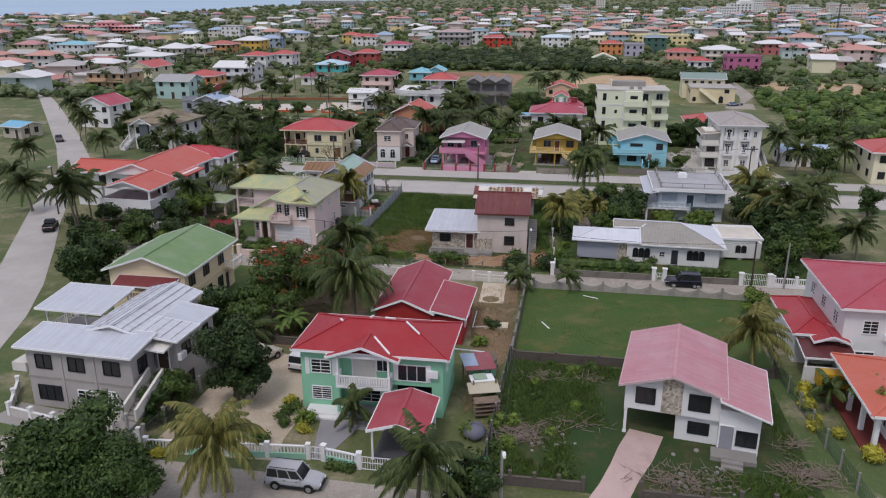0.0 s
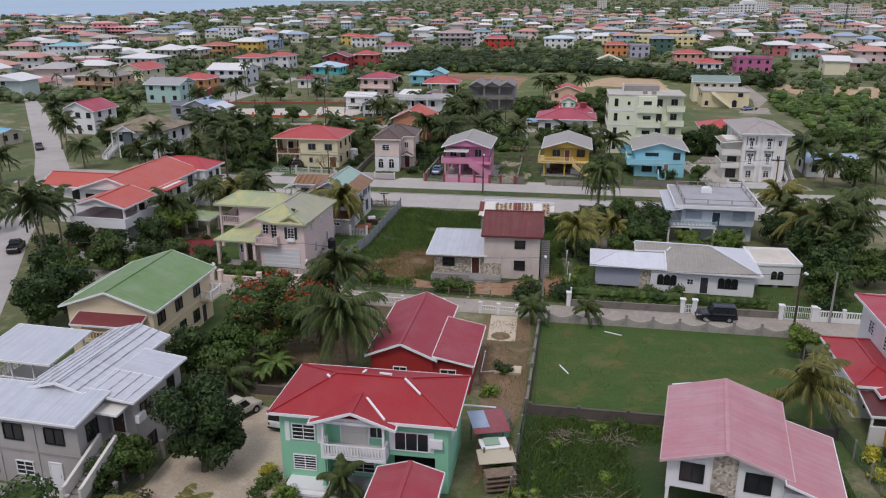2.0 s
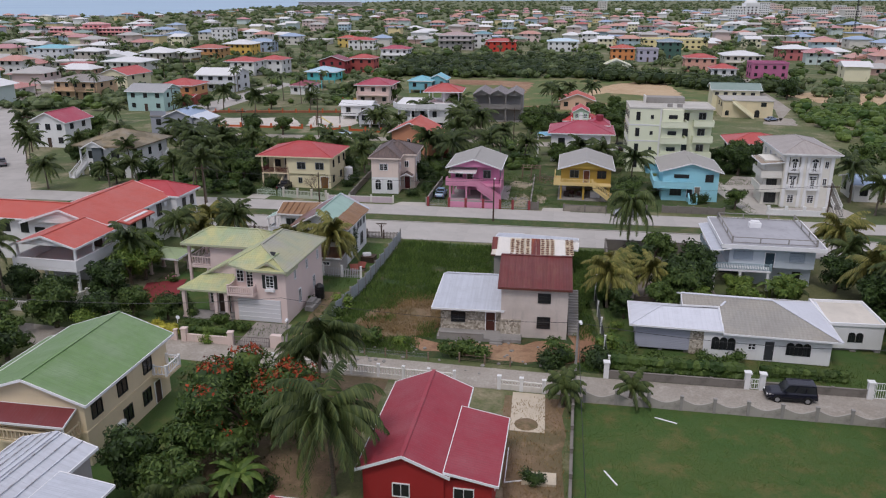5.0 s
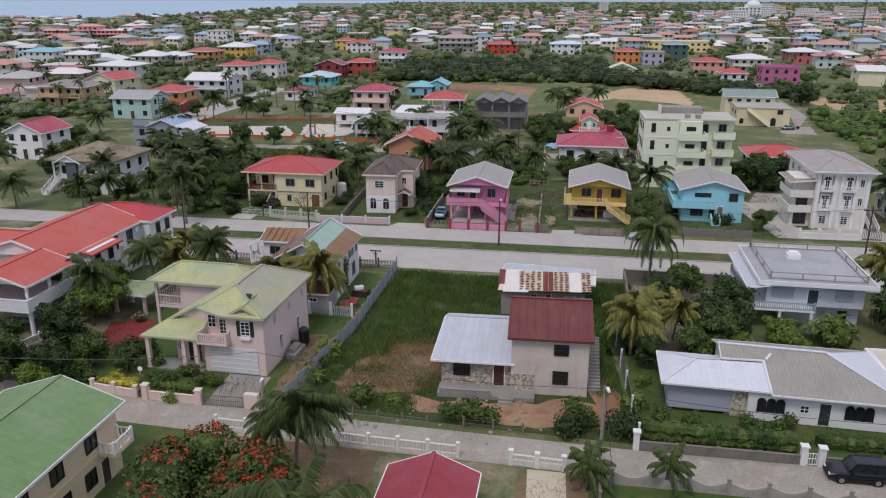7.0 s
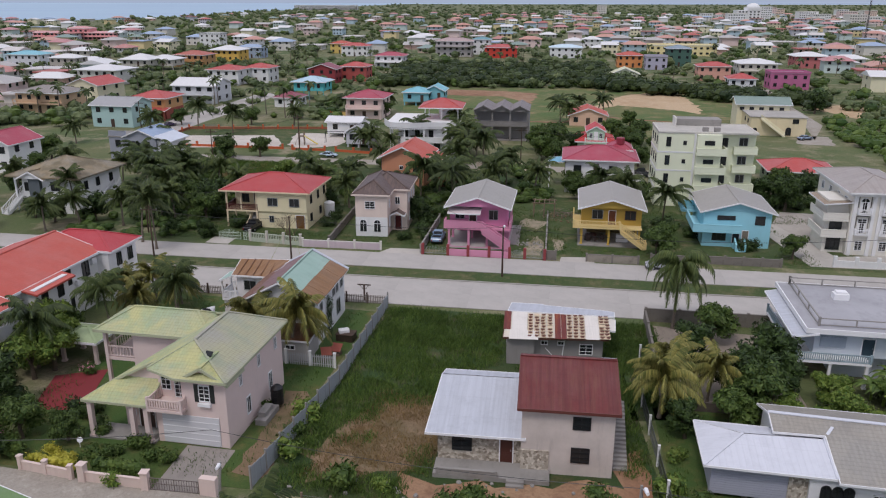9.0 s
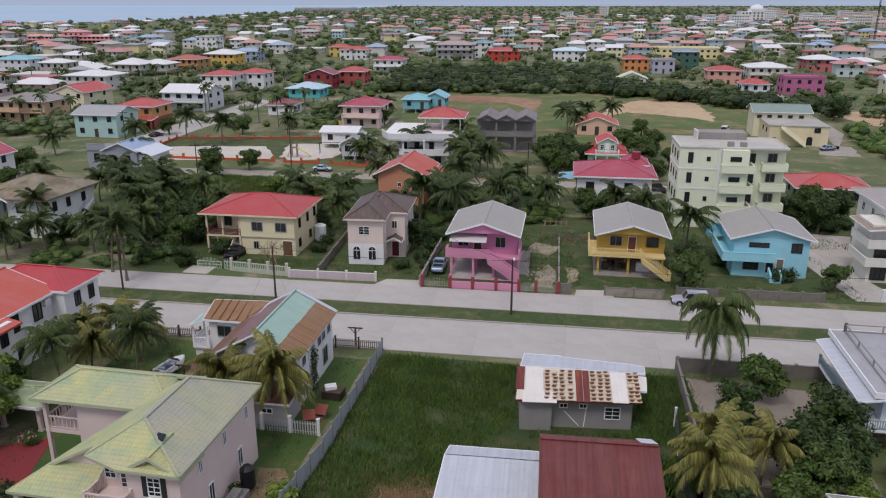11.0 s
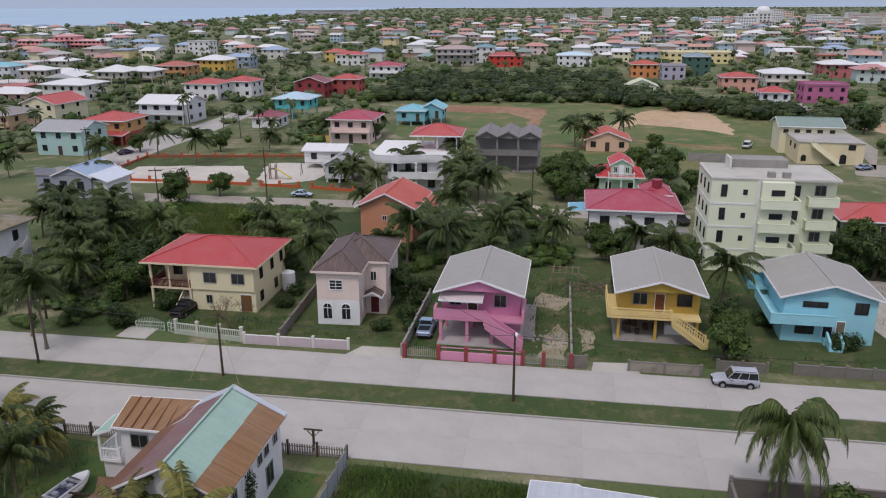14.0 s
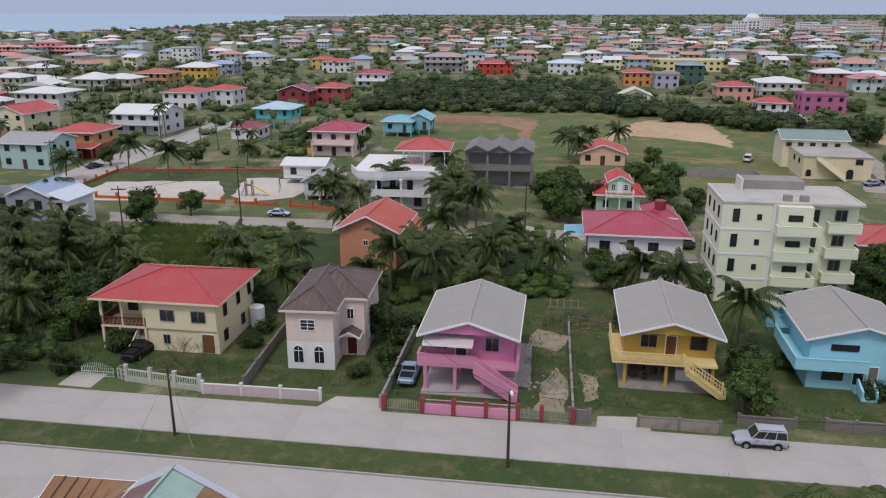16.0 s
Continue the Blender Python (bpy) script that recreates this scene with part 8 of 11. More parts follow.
def bush(seed, label, mats, h=1.3, w=0.9, leaves=420, size=0.13, flowers=0, name="bush", category="bush"):
    r = random.Random(seed)
    c = Solid()
    for i in range(5):
        p = Vector((r.uniform(-0.5, 0.5) * w, r.uniform(-0.5, 0.5) * w, h * (0.18 if i < 2 else r.uniform(0.35, 0.6))))
        core(c, p, w * 0.45, r, 0.8)
        leaf_cloud(c, p, w * 0.62, leaves // 5, size, r, 0.8)
    if flowers:
        leaf_cloud(c, (0, 0, h * 0.6), w * 0.9, flowers, size * 0.8, r, 0.6, 1)
    return plant(name, label, category, None, c, mats, "garden bushes")


BUSH_GREEN, BUSH_BRIGHT = bush(51, "rounded green bush in a garden", (MIDLEAF,)), bush(53, "bright green bush in a garden", (BRIGHTLEAF,))
BUSH_YELLOW = bush(55, "yellow-green croton bush in a garden", (YELLOWLEAF,), 1.2, 0.8)
BUSH_PINK = bush(57, "green bush with pink flowers", (MIDLEAF, leaf(196, 120, 150, 220, 160, 180)), 1.3, 0.9, 420, 0.13, 60)
BUSH_RED = bush(58, "dark bush with red flowers", (DARKLEAF, leaf(150, 40, 30, 190, 70, 50)), 1.8, 1.2, 600, 0.15, 70)
BUSH_DARK = bush(59, "large dark green bush beside a fence", (DARKLEAF,), 2.0, 1.6, 800, 0.18)


def banana_mesh():
    r, c = random.Random(61), Solid()
    for i in range(11):
        az, up = 6.283 * i / 11 + r.uniform(-0.2, 0.2), r.uniform(0.5, 1.2)
        h = Vector((math.cos(az), math.sin(az), 0))
        s = Vector((-h.y, h.x, 0))
        p, prev = Vector((0, 0, 1.3)), None
        for k in range(7):
            w = 0.28 * math.sin(math.pi * (0.1 + 0.85 * k / 6))
            row = (p - s * w - Vector((0, 0, 0.06)), p.copy(), p + s * w - Vector((0, 0, 0.06)))
            if prev:
                c.add([prev[0], prev[1], row[1], row[0]], [(0, 1, 2, 3)]).add([prev[1], prev[2], row[2], row[1]], [(0, 1, 2, 3)])
            prev = row
            p = p + (h * math.cos(up) + Vector((0, 0, math.sin(up)))) * 0.34
            up -= 0.33
    return c


bt = Solid().tube((0, 0, 0), (0, 0, 1.4), 0.16, 0.10, 8)
BANANALEAF = leaf(62, 88, 40, 106, 128, 62)
BANANA = plant("banana_plant", "banana plant with broad bright leaves", "banana plant", bt.data("trunk", BRIGHTLEAF, uv=False), banana_mesh(), (BANANALEAF,), "banana plants")

# ---- where the plants stand ----
grow(PALM_TALL[0], [(-53.31, 106.49), (-12.35, 81.89), (87.65, 182.14)], 1)
grow(PALM_TALL[1], [(-52.06, 99.87)], 2)
grow(PALM_MID[0], [(-14.24, 44.31, 1.05), (27.31, 61.89), (43.91, 105.09), (14.9, 104.6, 0.95), (19.49, 107.13, 0.8), (-35.71, 122.05, 0.75), (-32.34, 125.25, 0.75), (-35.98, 128.27, 0.75), (45.2, 118.1)], 3)
grow(PALM_MID[1], [(-1.01, 42.45, 1.0), (50.75, 93.65), (46.48, 103.09), (-32.81, 127.55, 0.75), (44.4, 112.5)], 4)
grow(PALM_SMALL, [(-6.83, 53.39, 1.3), (13.39, 83.61, 1.2), (7.65, 82.98, 1.3), (-18.83, 66.74, 1.5), (35.5, 106.14, 1.0), (34.82, 107.23, 1.0), (7.93, 84.27, 1.1), (31.63, 57.02, 1.2)], 5)
grow(PALM_ROYAL, [(20.47, 122.8, 1.0)], 7)
grow(PALM_DARK[0], [(-9.31, 178.79), (-20.43, 177.24), (-27.95, 178.59), (-54.43, 179.45), (-50.01, 176.3), (6.02, 185.73), (20.72, 173.48), (28.25, 160.58)], 8)
grow(PALM_DARK[1], [(-3.3, 180.21), (-40.3, 174.37), (3.47, 178.06), (23.72, 169.61)], 9)
grow(PALM_DARK[0], [(24.29, 262.55), (-12.08, 218.92), (-2.03, 212.64), (2.11, 204.71), (37.89, 273.12), (-60.56, 241.33), (-71.69, 248.25), (-35.63, 270.51), (-59.99, 185.75), (-50.68, 178.77)], 10)
grow(PALM_DARK[1], [(26.91, 258.79), (31.06, 272.93), (-79.77, 237.17), (-47.82, 254.56), (-24.48, 279.81), (-64.5, 185.53), (-92.91, 225.28)], 11)
grow(PALM_DARK[0], [(-104.1, 201.93), (-123.42, 283.97), (-129.8, 306.52), (-52.04, 169.56), (-40.45, 111.59), (-67.34, 206.98), (-82.48, 141.45), (62.02, 151.07), (81.49, 158.1)], 12)
grow(PALM_DARK[1], [(-74.08, 155.34), (-102.33, 264.45), (-75.24, 186.35), (-46.2, 162.16), (-75.98, 126.36), (-66.59, 114.22), (53.64, 114.61), (72.61, 145.8)], 13)
grow(TREE_ROUND, [(-17.21, 56.53, 1.2)], 14)
grow(TREE_BIG, [(-24.63, 42.69, 1.1), (-20.75, 41.9, 0.85)], 15)
grow(TREE_MID[0], [(-19.7, 68.32), (-46.44, 92.65), (-22.15, 55.12, 0.8), (-47.2, 95.59), (-42.21, 97.08), (22.81, 104.68), (-41.11, 117.05), (-35.38, 99.71, 0.8), (-46.08, 169.39)], 16)
grow(TREE_MID[1], [(-19.61, 63.37, 0.8), (-22.74, 53.03, 0.6), (-47.68, 92.23), (2.31, 41.96, 0.9), (22.41, 108.43), (16.18, 101.56, 0.7), (26.01, 111.42), (-39.02, 103.04), (-41.09, 165.85), (-48.11, 165.62)], 17)
grow(TREE_MID[0], [(23.48, 119.54), (43.05, 97.28), (45.56, 108.26), (47.1, 95), (42.57, 94.03), (17.65, 182.22), (27.43, 173.11), (26.26, 150.73, 0.8), (-40.91, 160.8), (-45.7, 211.11, 1.0), (19.21, 231.45)], 18)
grow(TREE_MID[1], [(41.65, 100.79), (41.77, 110.26), (48.44, 105.49), (62.53, 115.39), (26.27, 153.51, 0.75), (21.74, 184.83), (51.9, 175.0), (48.2, 174.2), (-53.11, 210.06), (36.21, 222.42)], 19)
grow(TREE_BRIGHT, [(-41.98, 116.16), (-42.56, 112.52, 0.9), (-39.69, 109.42, 1.0), (-38.72, 111.14), (32.29, 76.06, 0.7), (29.63, 106.99, 0.7), (34.23, 105.04, 0.8), (34.25, 54.02, 1.0), (-34.96, 188.67), (-37.7, 94.66, 0.7), (-39.77, 114.1)], 20)
grow(BUSH_GREEN, [(-12.17, 54.76), (-12.47, 53.07), (-28.36, 97.08), (-25.76, 98.87), (-23.93, 97.2), (-27.3, 97.67), (-25.76, 98.67), (-22.19, 100.76), (-22.78, 96.91), (-14.27, 101.1, 1.2), (-1.71, 91.96, 1.5), (0.81, 91.77, 1.5), (-0.45, 92.75, 1.5), (8.39, 92.4, 1.6), (8.97, 91.11, 1.2), (-13.64, 50.48), (4.36, 49.74), (-17.84, 104.76)], 22)
grow(BUSH_BRIGHT, [(-10.72, 53.27), (-21.21, 48.86), (-25.67, 94.32), (-6.55, 94.31), (4.16, 57.21), (4.46, 53.63), (2.51, 52.03), (3.29, 67.84), (13.15, 94.6, 1.4), (14.91, 98.38), (-14.07, 104.19, 1.3)], 23)
grow(BUSH_YELLOW, [(-12.56, 56.45, 0.9), (-10.63, 51.88, 0.9), (-32.02, 97.65), (-30.68, 96.37), (-29.81, 96.38), (30.65, 59.71, 1.2), (29.97, 56.81, 1.2), (29.29, 54.21, 1.2), (30.77, 52.62), (31.91, 49.52, 1.4), (-20.54, 48.17), (4.55, 54.62, 0.6)], 24)
grow(BUSH_PINK, [(-19.65, 51.15), (-19.93, 52.35), (-35.46, 110.56), (-37.3, 99.5), (33.95, 79.82, 1.4), (26.51, 102.51, 1.3), (22.32, 107.65, 1.3)], 25)
grow(BUSH_DARK, [(-25.63, 55.51), (4.46, 72.12, 0.6), (-38.39, 89.88), (-55.59, 106.54), (-39.42, 100.67), (-32.1, 103.11), (-39.65, 163.48), (-35.04, 158.45), (-44.19, 157.72), (-5.58, 164.61), (-6.47, 159.94), (-7.35, 156.57), (14.82, 229.31), (3.77, 63.27, 0.6), (11.99, 90.53)], 26)
grow(BUSH_RED, [(-46.33, 86.13, 1.0)], 27)
grow(BANANA, [(-15.63, 70.32, 1.2), (-16.31, 69.63), (34.23, 107.23), (33.75, 108.32), (36.09, 109.63)], 28)
grow(PALM_BIG, [(-9.14, 70.46, 1)], 40)
grow(PALM_TALL[0], [(-36.5, 118.16, 0.8)], 41)
grow(PALM_TALL[1], [(-30.43, 119.86, 0.8), (44.5, 100.82), (46.2, 98.9), (-53.21, 102.63, 0.9)], 42)
grow(PALM_MID[1], [(44.0, 97.4), (62.41, 143.3)], 43)
grow(TREE_FLAME, [(-16.41, 75.74, 1.25)], 44)
grow(TREE_MID[1], [(-22.69, 70.78, 1), (25.14, 107.76), (-41.46, 84.3, 1.1), (-41.64, 80.54, 1.2), (40.99, 92.79, 1.2), (45.23, 97.98, 1.3), (42.93, 102.3, 1.1), (-43.45, 100.55, 0.9), (-49.2, 104.4, 0.9)], 45)
grow(TREE_MID[0], [(-19.31, 72.09, 1.1), (41.8, 145.9, 0.75), (77.39, 169.3, 1.3), (67.76, 143.36, 1.2), (75.62, 175.06, 1.2), (-31.63, 99.53, 0.6), (40.23, 88.97, 1.1), (-43.09, 89.71, 1), (20.08, 103.07, 0.8)], 46)
grow(BUSH_DARK, [(-14.28, 70.63, 0.7), (7.42, 90.61, 1), (39.84, 87.07, 1.2), (-41.8, 107.66, 1), (-41.72, 99.67, 1)], 47)
grow(TREE_MID[1], [(20.17, 113.97, 0.9), (50, 170.13, 1.2), (-36.74, 96.54, 0.9)], 48)
grow(TREE_BRIGHT, [(29.64, 103.82, 0.7), (24.76, 103.6, 0.6)], 49)
grow(PALM_MID[0], [(-38.49, 126.13, 0.75), (16.6, 108.2, 0.8)], 50)
grow(PALM_BIG, [(-13.9, 84.95, 0.6)], 51)
grow(BUSH_GREEN, [(-9.55, 94.5, 1.8), (21.93, 91.27, 1.2), (24.37, 91.38, 1.2), (-29.61, 100.82, 1.2), (-34.91, 97.64, 1.4), (15, 92.43, 1.2), (17.24, 91.84, 1)], 52)
grow(PALM_DARK[0], [(-54.91, 176.18), (-8.93, 175.32), (-3.18, 188.16), (-3.33, 171.27), (4.25, 180.45), (-2.27, 226.67, 1.1)], 53)
grow(PALM_DARK[1], [(-48.97, 168.88), (-24.69, 171.67), (-20.26, 169.81), (-10.68, 172.13), (-5.91, 181.39), (1.3, 168.61), (10.65, 179.49), (0.77, 210.27, 1), (-44.24, 177.72), (-17.42, 213.81, 0.8), (-22.92, 218.04, 0.8), (18.07, 214.99, 0.9), (-18.23, 200.19, 0.8)], 54)
grow(TREE_MID[0], [(24.1, 145.95, 0.95), (18.11, 176.65, 0.9), (20.65, 178.85, 0.9), (15.82, 210.78, 1.1), (38.97, 228.93, 1.3), (34.52, 215.42, 1.2), (33.59, 204.14, 1), (-50.91, 204.82, 1.2), (-59.37, 254.63, 1), (-78.21, 253.93, 1), (41.82, 254.75, 1), (17.29, 165.31, 0.5), (-41, 283.38, 1), (-24.8, 270.84, 1), (39.4, 215.56, 1)], 55)
grow(TREE_MID[1], [(-47.26, 159.49, 0.75), (-38.1, 152.6, 0.6), (-43.57, 153.29, 0.5), (-50.5, 173.82, 1.1), (-42.43, 170, 1), (54.8, 176.0, 1.1), (-8.21, 160.73, 0.9), (-23.55, 166.91, 0.8), (22.56, 218.31, 1), (101.81, 282.68, 1.4), (-11.99, 217.13, 0.9)], 56)
grow(BUSH_DARK, [(-37.75, 152.99, 1), (37.15, 149.77, 1), (-21.64, 158.89, 0.8), (-21.53, 163.35, 0.8), (-9.68, 152.69, 0.8), (-6.98, 152.8, 0.8), (30.75, 155.32, 0.8)], 57)
grow(BUSH_GREEN, [(9.14, 56.13, 0.59), (8.06, 48.66, 0.56), (12.26, 59.83, 0.61), (16.84, 62.54, 0.5), (20.07, 62.45, 0.93), (13.42, 63.22, 0.76), (9.81, 64.19, 0.51), (24.08, 62.47, 0.91), (7.87, 57.82, 0.73), (9.04, 46.86, 0.91), (4.65, 47.35, 0.75), (6.02, 56.22, 0.64), (21.63, 64.05, 0.76), (9.62, 61.51, 0.51)], 60)
grow(BUSH_BRIGHT, [(5.63, 53.73, 0.91), (8.45, 52.15, 0.76), (5.43, 50.74, 0.83), (7.96, 60.41, 0.63), (26.33, 63.57, 0.78), (11.67, 62.32, 0.84), (11.18, 56.24, 0.69)], 61)
grow(TREE_MID[0], [(16.52, 215.87, 1.4), (14.36, 209.68, 1.2), (15.18, 221.04, 1.3), (17.36, 207.9, 1.0), (19.48, 227.56, 1.2), (32.93, 231.08, 1.3), (35.04, 221.61, 1.3), (-88.62, 205.94, 1.2), (-84.8, 194.03, 0.9)], 70)
grow(PALM_DARK[1], [(-3.27, 218.8, 1.2), (-1.47, 205.48), (-3.49, 211.53, 1.1), (-0.58, 211.95, 1.1), (-11.65, 202.52, 0.8), (-23.67, 223.3, 0.9), (-25.14, 218.82, 0.8)], 71)
grow(BUSH_BRIGHT, [(-14.47, 97.74, 1.5), (-13.3, 103.7, 1.4)], 72)
grow(PALM_TALL[1], [(-88.32, 174.22, 0.9), (-83.13, 166.47, 0.9), (-74.74, 170.1, 0.8), (-62.81, 164.03, 0.8)], 73)
grow(TREE_MID[1], [(-79.51, 176.95, 0.9), (-68.08, 161.95, 0.7), (-63.78, 159.47, 0.8), (-58.02, 160.63, 0.9)], 74)
grow(PALM_MID[0], [(-17.5, 114.3, 1.12), (-21.6, 115.9, 0.9)], 80)
grow(PALM_DARK[1], [(-58.5, 183.5), (-53.5, 184.5), (-62.5, 191.0, 1.1), (-56.0, 190.5, 1.1)], 82)
grow(TREE_MID[0], [(50.1, 174.4, 0.9), (53.2, 181.0, 1.1), (46.8, 176.8, 0.9)], 83)
grow(BUSH_DARK, [(49.2, 172.2), (52.4, 172.0), (54.9, 172.9), (46.7, 171.4)], 84)
grow(PALM_TALL[1], [(-43.2, 146.9, 0.95), (-46.4, 150.0, 0.9)], 85)
grow(PALM_MID[1], [(-62.7, 154.6, 0.9), (-59.4, 158.4, 0.9), (-52.6, 158.0, 0.95)], 86)
grow(BUSH_RED, [(25.52, 123.11, 1.1)], 81)

# ---- fences, walls and gates ----
def run(pts):
    """Along a broken line: start, length and turn of each stretch."""
    for (xa, ya), (xb, yb) in zip(pts, pts[1:]):
        yield xa, ya, math.dist((xa, ya), (xb, yb)), math.degrees(math.atan2(yb - ya, xb - xa))


def fence(label, pts, kind, h=1.2, mat=None, postmat=None, step=2.5, posth=None, postw=0.22, name="fence", category="fence", base=0.4, basemat=None):
    """kind: wall, balustrade, picket, wire, sheet or scallop."""
    mat = mat or WHITE
    postmat, posth = postmat or mat, posth or h + 0.15
    top = thing(name, label, category, pts[0][0], pts[0][1])
    inv = top.matrix_basis.inverted()
    post = Solid().box(-postw / 2, -postw / 2, 0, postw / 2, postw / 2, posth).box(-postw * 0.62, -postw * 0.62, posth + 0.002, postw * 0.62, postw * 0.62, posth + 0.08).data("post", postmat, uv=False)
    for x, y, ln, rz in run(pts):
        n = max(1, round(ln / step))
        s = ln / n
        m = inv @ pose(x, y, 0, 0, 0, rz)
        a, b = postw / 2 + 0.003, s - postw / 2 - 0.003
        shared = {}
        if kind == "wall":
            shared["panel"] = [Solid().box(a, -0.08, 0, b, 0.08, h).data("panel", mat)]
            shared["coping"] = [Solid().box(a, -0.11, h + 0.002, b, 0.11, h + 0.07).data("coping", postmat, uv=False)]
        elif kind == "balustrade":
            shared["base_wall"] = [Solid().box(a, -0.1, 0, b, 0.1, base).data("base_wall", basemat or mat)]
            shared["rail"] = [Solid().box(a, -0.09, h - 0.1, b, 0.09, h).data("rail", mat, uv=False)]
            k = max(1, int((b - a) / 0.24))
            shared["baluster"] = [Solid().box(a + (b - a) * (i + 0.5) / k - 0.05, -0.05, base + 0.002, a + (b - a) * (i + 0.5) / k + 0.05, 0.05, h - 0.102).data("baluster", mat, uv=False) for i in range(k)]
        elif kind == "picket":
            shared["rail"] = [Solid().box(a, -0.02, z, b, 0.02, z + 0.07).data("rail", mat, uv=False) for z in (0.25, h - 0.35)]
            k = max(1, int((b - a) / 0.2))
            shared["picket"] = [Solid().slab([(a + (b - a) * (i + 0.5) / k + dx, -0.024 + dy, h + (0.0 if dx == 0 else -0.08)) for dx, dy in ((-0.05, -0.02), (0.05, -0.02), (0.05, 0.0), (-0.05, 0.0))], h - 0.1).data("picket", mat, uv=False) for i in range(k)]
        elif kind == "wire":
            shared["wire"] = [Solid().tube((a, 0, z), (b, 0, z), 0.014, n=5).data("wire", mat, uv=False) for z in (0.3, h * 0.55, h - 0.05)]
            w = Solid()
            k = int((b - a) / 0.22)
            for i in range(k):
                u, v = a + (b - a) * i / k, a + (b - a) * (i + 1) / k
                w.beam((u, 0, 0.1), (v, 0, h), 0.008, 0.012).beam((v, 0.01, 0.1), (u, 0.01, h), 0.008, 0.012)
            shared["netting"] = [w.data("netting", mat, uv=False)]
        elif kind == "sheet":
            k = max(1, round((b - a) / 0.8))
            shared["sheet"] = [Solid().box(a + (b - a) * i / k + 0.01, -0.02 + 0.02 * (i % 2), 0.05, a + (b - a) * (i + 1) / k - 0.01, 0.01 + 0.02 * (i % 2), h - 0.08 * (i % 3)).data("sheet", mat) for i in range(k)]
        elif kind == "scallop":
            pr = [(a + (b - a) * i / 8, h * (0.62 + 0.38 * abs(i / 4 - 1) ** 1.5)) for i in range(9)]
            q = Solid().add([(u, -0.07, 0) for u, _ in pr] + [(u, -0.07, z) for u, z in pr] + [(u, 0.07, 0) for u, _ in pr] + [(u, 0.07, z) for u, z in pr],
                            [f for i in range(8) for f in ((i, i + 1, 10 + i, 9 + i), (19 + i, 18 + i, 27 + i, 28 + i), (9 + i, 10 + i, 28 + i, 27 + i))])
            shared["panel"] = [q.data("panel", mat)]
        for i in range(n):
            part("post", post, None, top).matrix_basis = m @ Matrix.Translation((s * i, 0, 0))
            for nm, ms in shared.items():
                for me in ms:
                    part(nm, me, None, top).matrix_basis = m @ Matrix.Translation((s * i, 0, 0))
    ex, ey = pts[-1]
    part("post", post, None, top).matrix_basis = inv @ pose(ex, ey, 0, 0, 0, 0)
    return top


def gate(label, p, q, h=1.2, mat=None, arch=0.0, step=0.18):
    mat = mat or TRIM
    ln, rz = math.dist(p, q), math.degrees(math.atan2(q[1] - p[1], q[0] - p[0]))
    g = thing("gate", label, "gate", p[0], p[1], 0, rz)
    part("frame", Solid().lattice([0.05, ln / 2, ln - 0.05], [0.04, h * 0.55, h], 0.05, 0.05, 0.04, -0.025, 0.025), mat, g, uv=False)
    n = int(ln / step)
    for i in range(1, n):
        x = ln * i / n
        z = h + arch * math.sin(math.pi * i / n)
        part("bar", Solid().box(x - 0.015, -0.012, 0.04, x + 0.015, 0.012, z), mat, g, uv=False)
    return g


MINT = paint(150, 206, 178, 0.4)
DARKBLOCK = concrete("dark_mossy_block", 96, 88, 80, 0.9)
GALV = sheet(158, 164, 168, 0.15, 0.3, 0.2)
WIRE = plain(120, 124, 122, 0.5, 0.3)
fence("low seafoam wall with a white balustrade before the green house", [(-21.7, 48.86), (-9.47, 48.4)], "balustrade", 1.1, TRIM, TRIM, 3.1, 1.25, 0.3, base=0.45, basemat=MINT)
fence("seafoam wall with white balustrade beside the gate", [(-8.3, 48.21), (-5.58, 47.32)], "balustrade", 1.1, TRIM, TRIM, 3.0, 1.3, 0.34, base=0.5, basemat=MINT)
fence("short white balustrade on a seafoam wall", [(0.26, 46.44), (2.6, 46.15)], "balustrade", 1.1, TRIM, TRIM, 2.4, 1.3, 0.3, base=0.5, basemat=MINT)
gate("white metal garden gate", (-9.37, 48.35), (-8.4, 48.21), 1.1)
gate("white metal carport gate", (-5.48, 47.22), (0.16, 46.49), 1.1)
single("meter_box", Solid().box(-0.7, -0.35, 0, 0.7, 0.35, 1.5).box(-0.8, -0.45, 1.502, 0.8, 0.45, 1.6), paint(50, 110, 86, 0.4), "dark green utility box at the end of the wall", "utility box", at=pose(2.7, 46.35, 0, 0, 0, -6))
patch("ground_path", [(-9.27, 48.3), (-8.4, 48.21), (-6.55, 52.49), (-1.78, 52.11), (-1.68, 53.31), (-9.65, 54.07)], concrete("grey_path", 150, 148, 150, 0.4), 0.03, "grey concrete path to the green house", "path")
fence("low white wall with posts before the grey house", [(-36.73, 58.06), (-34.95, 53.7), (-28.27, 51.42), (-22.85, 50.25)], "wall", 0.75, paint(196, 190, 182, 0.8), WHITE, 2.6, 1.15, 0.3)
fence("weathered pale wall between the yards", [(-22.46, 50.25), (-20.2, 60.59), (-18.73, 68.03)], "wire", 1.3, WIRE, BARE, 2.6)
fence("low dark block wall of the sandy yard", [(-19.22, 68.13), (-11.18, 66.98)], "wall", 0.8, DARKBLOCK, DARKBLOCK, 2.8)
fence("dark block wall with stub posts along the street", [(3.48, 45.95), (10.12, 45.17)], "wall", 0.7, DARKBLOCK, DARKBLOCK, 1.9, 1.1, 0.22)
fence("unfinished block wall with concrete stub posts", [(13.93, 44.69), (24.61, 43.22)], "wall", 0.5, DARKBLOCK, DARKBLOCK, 2.1, 1.2, 0.24)
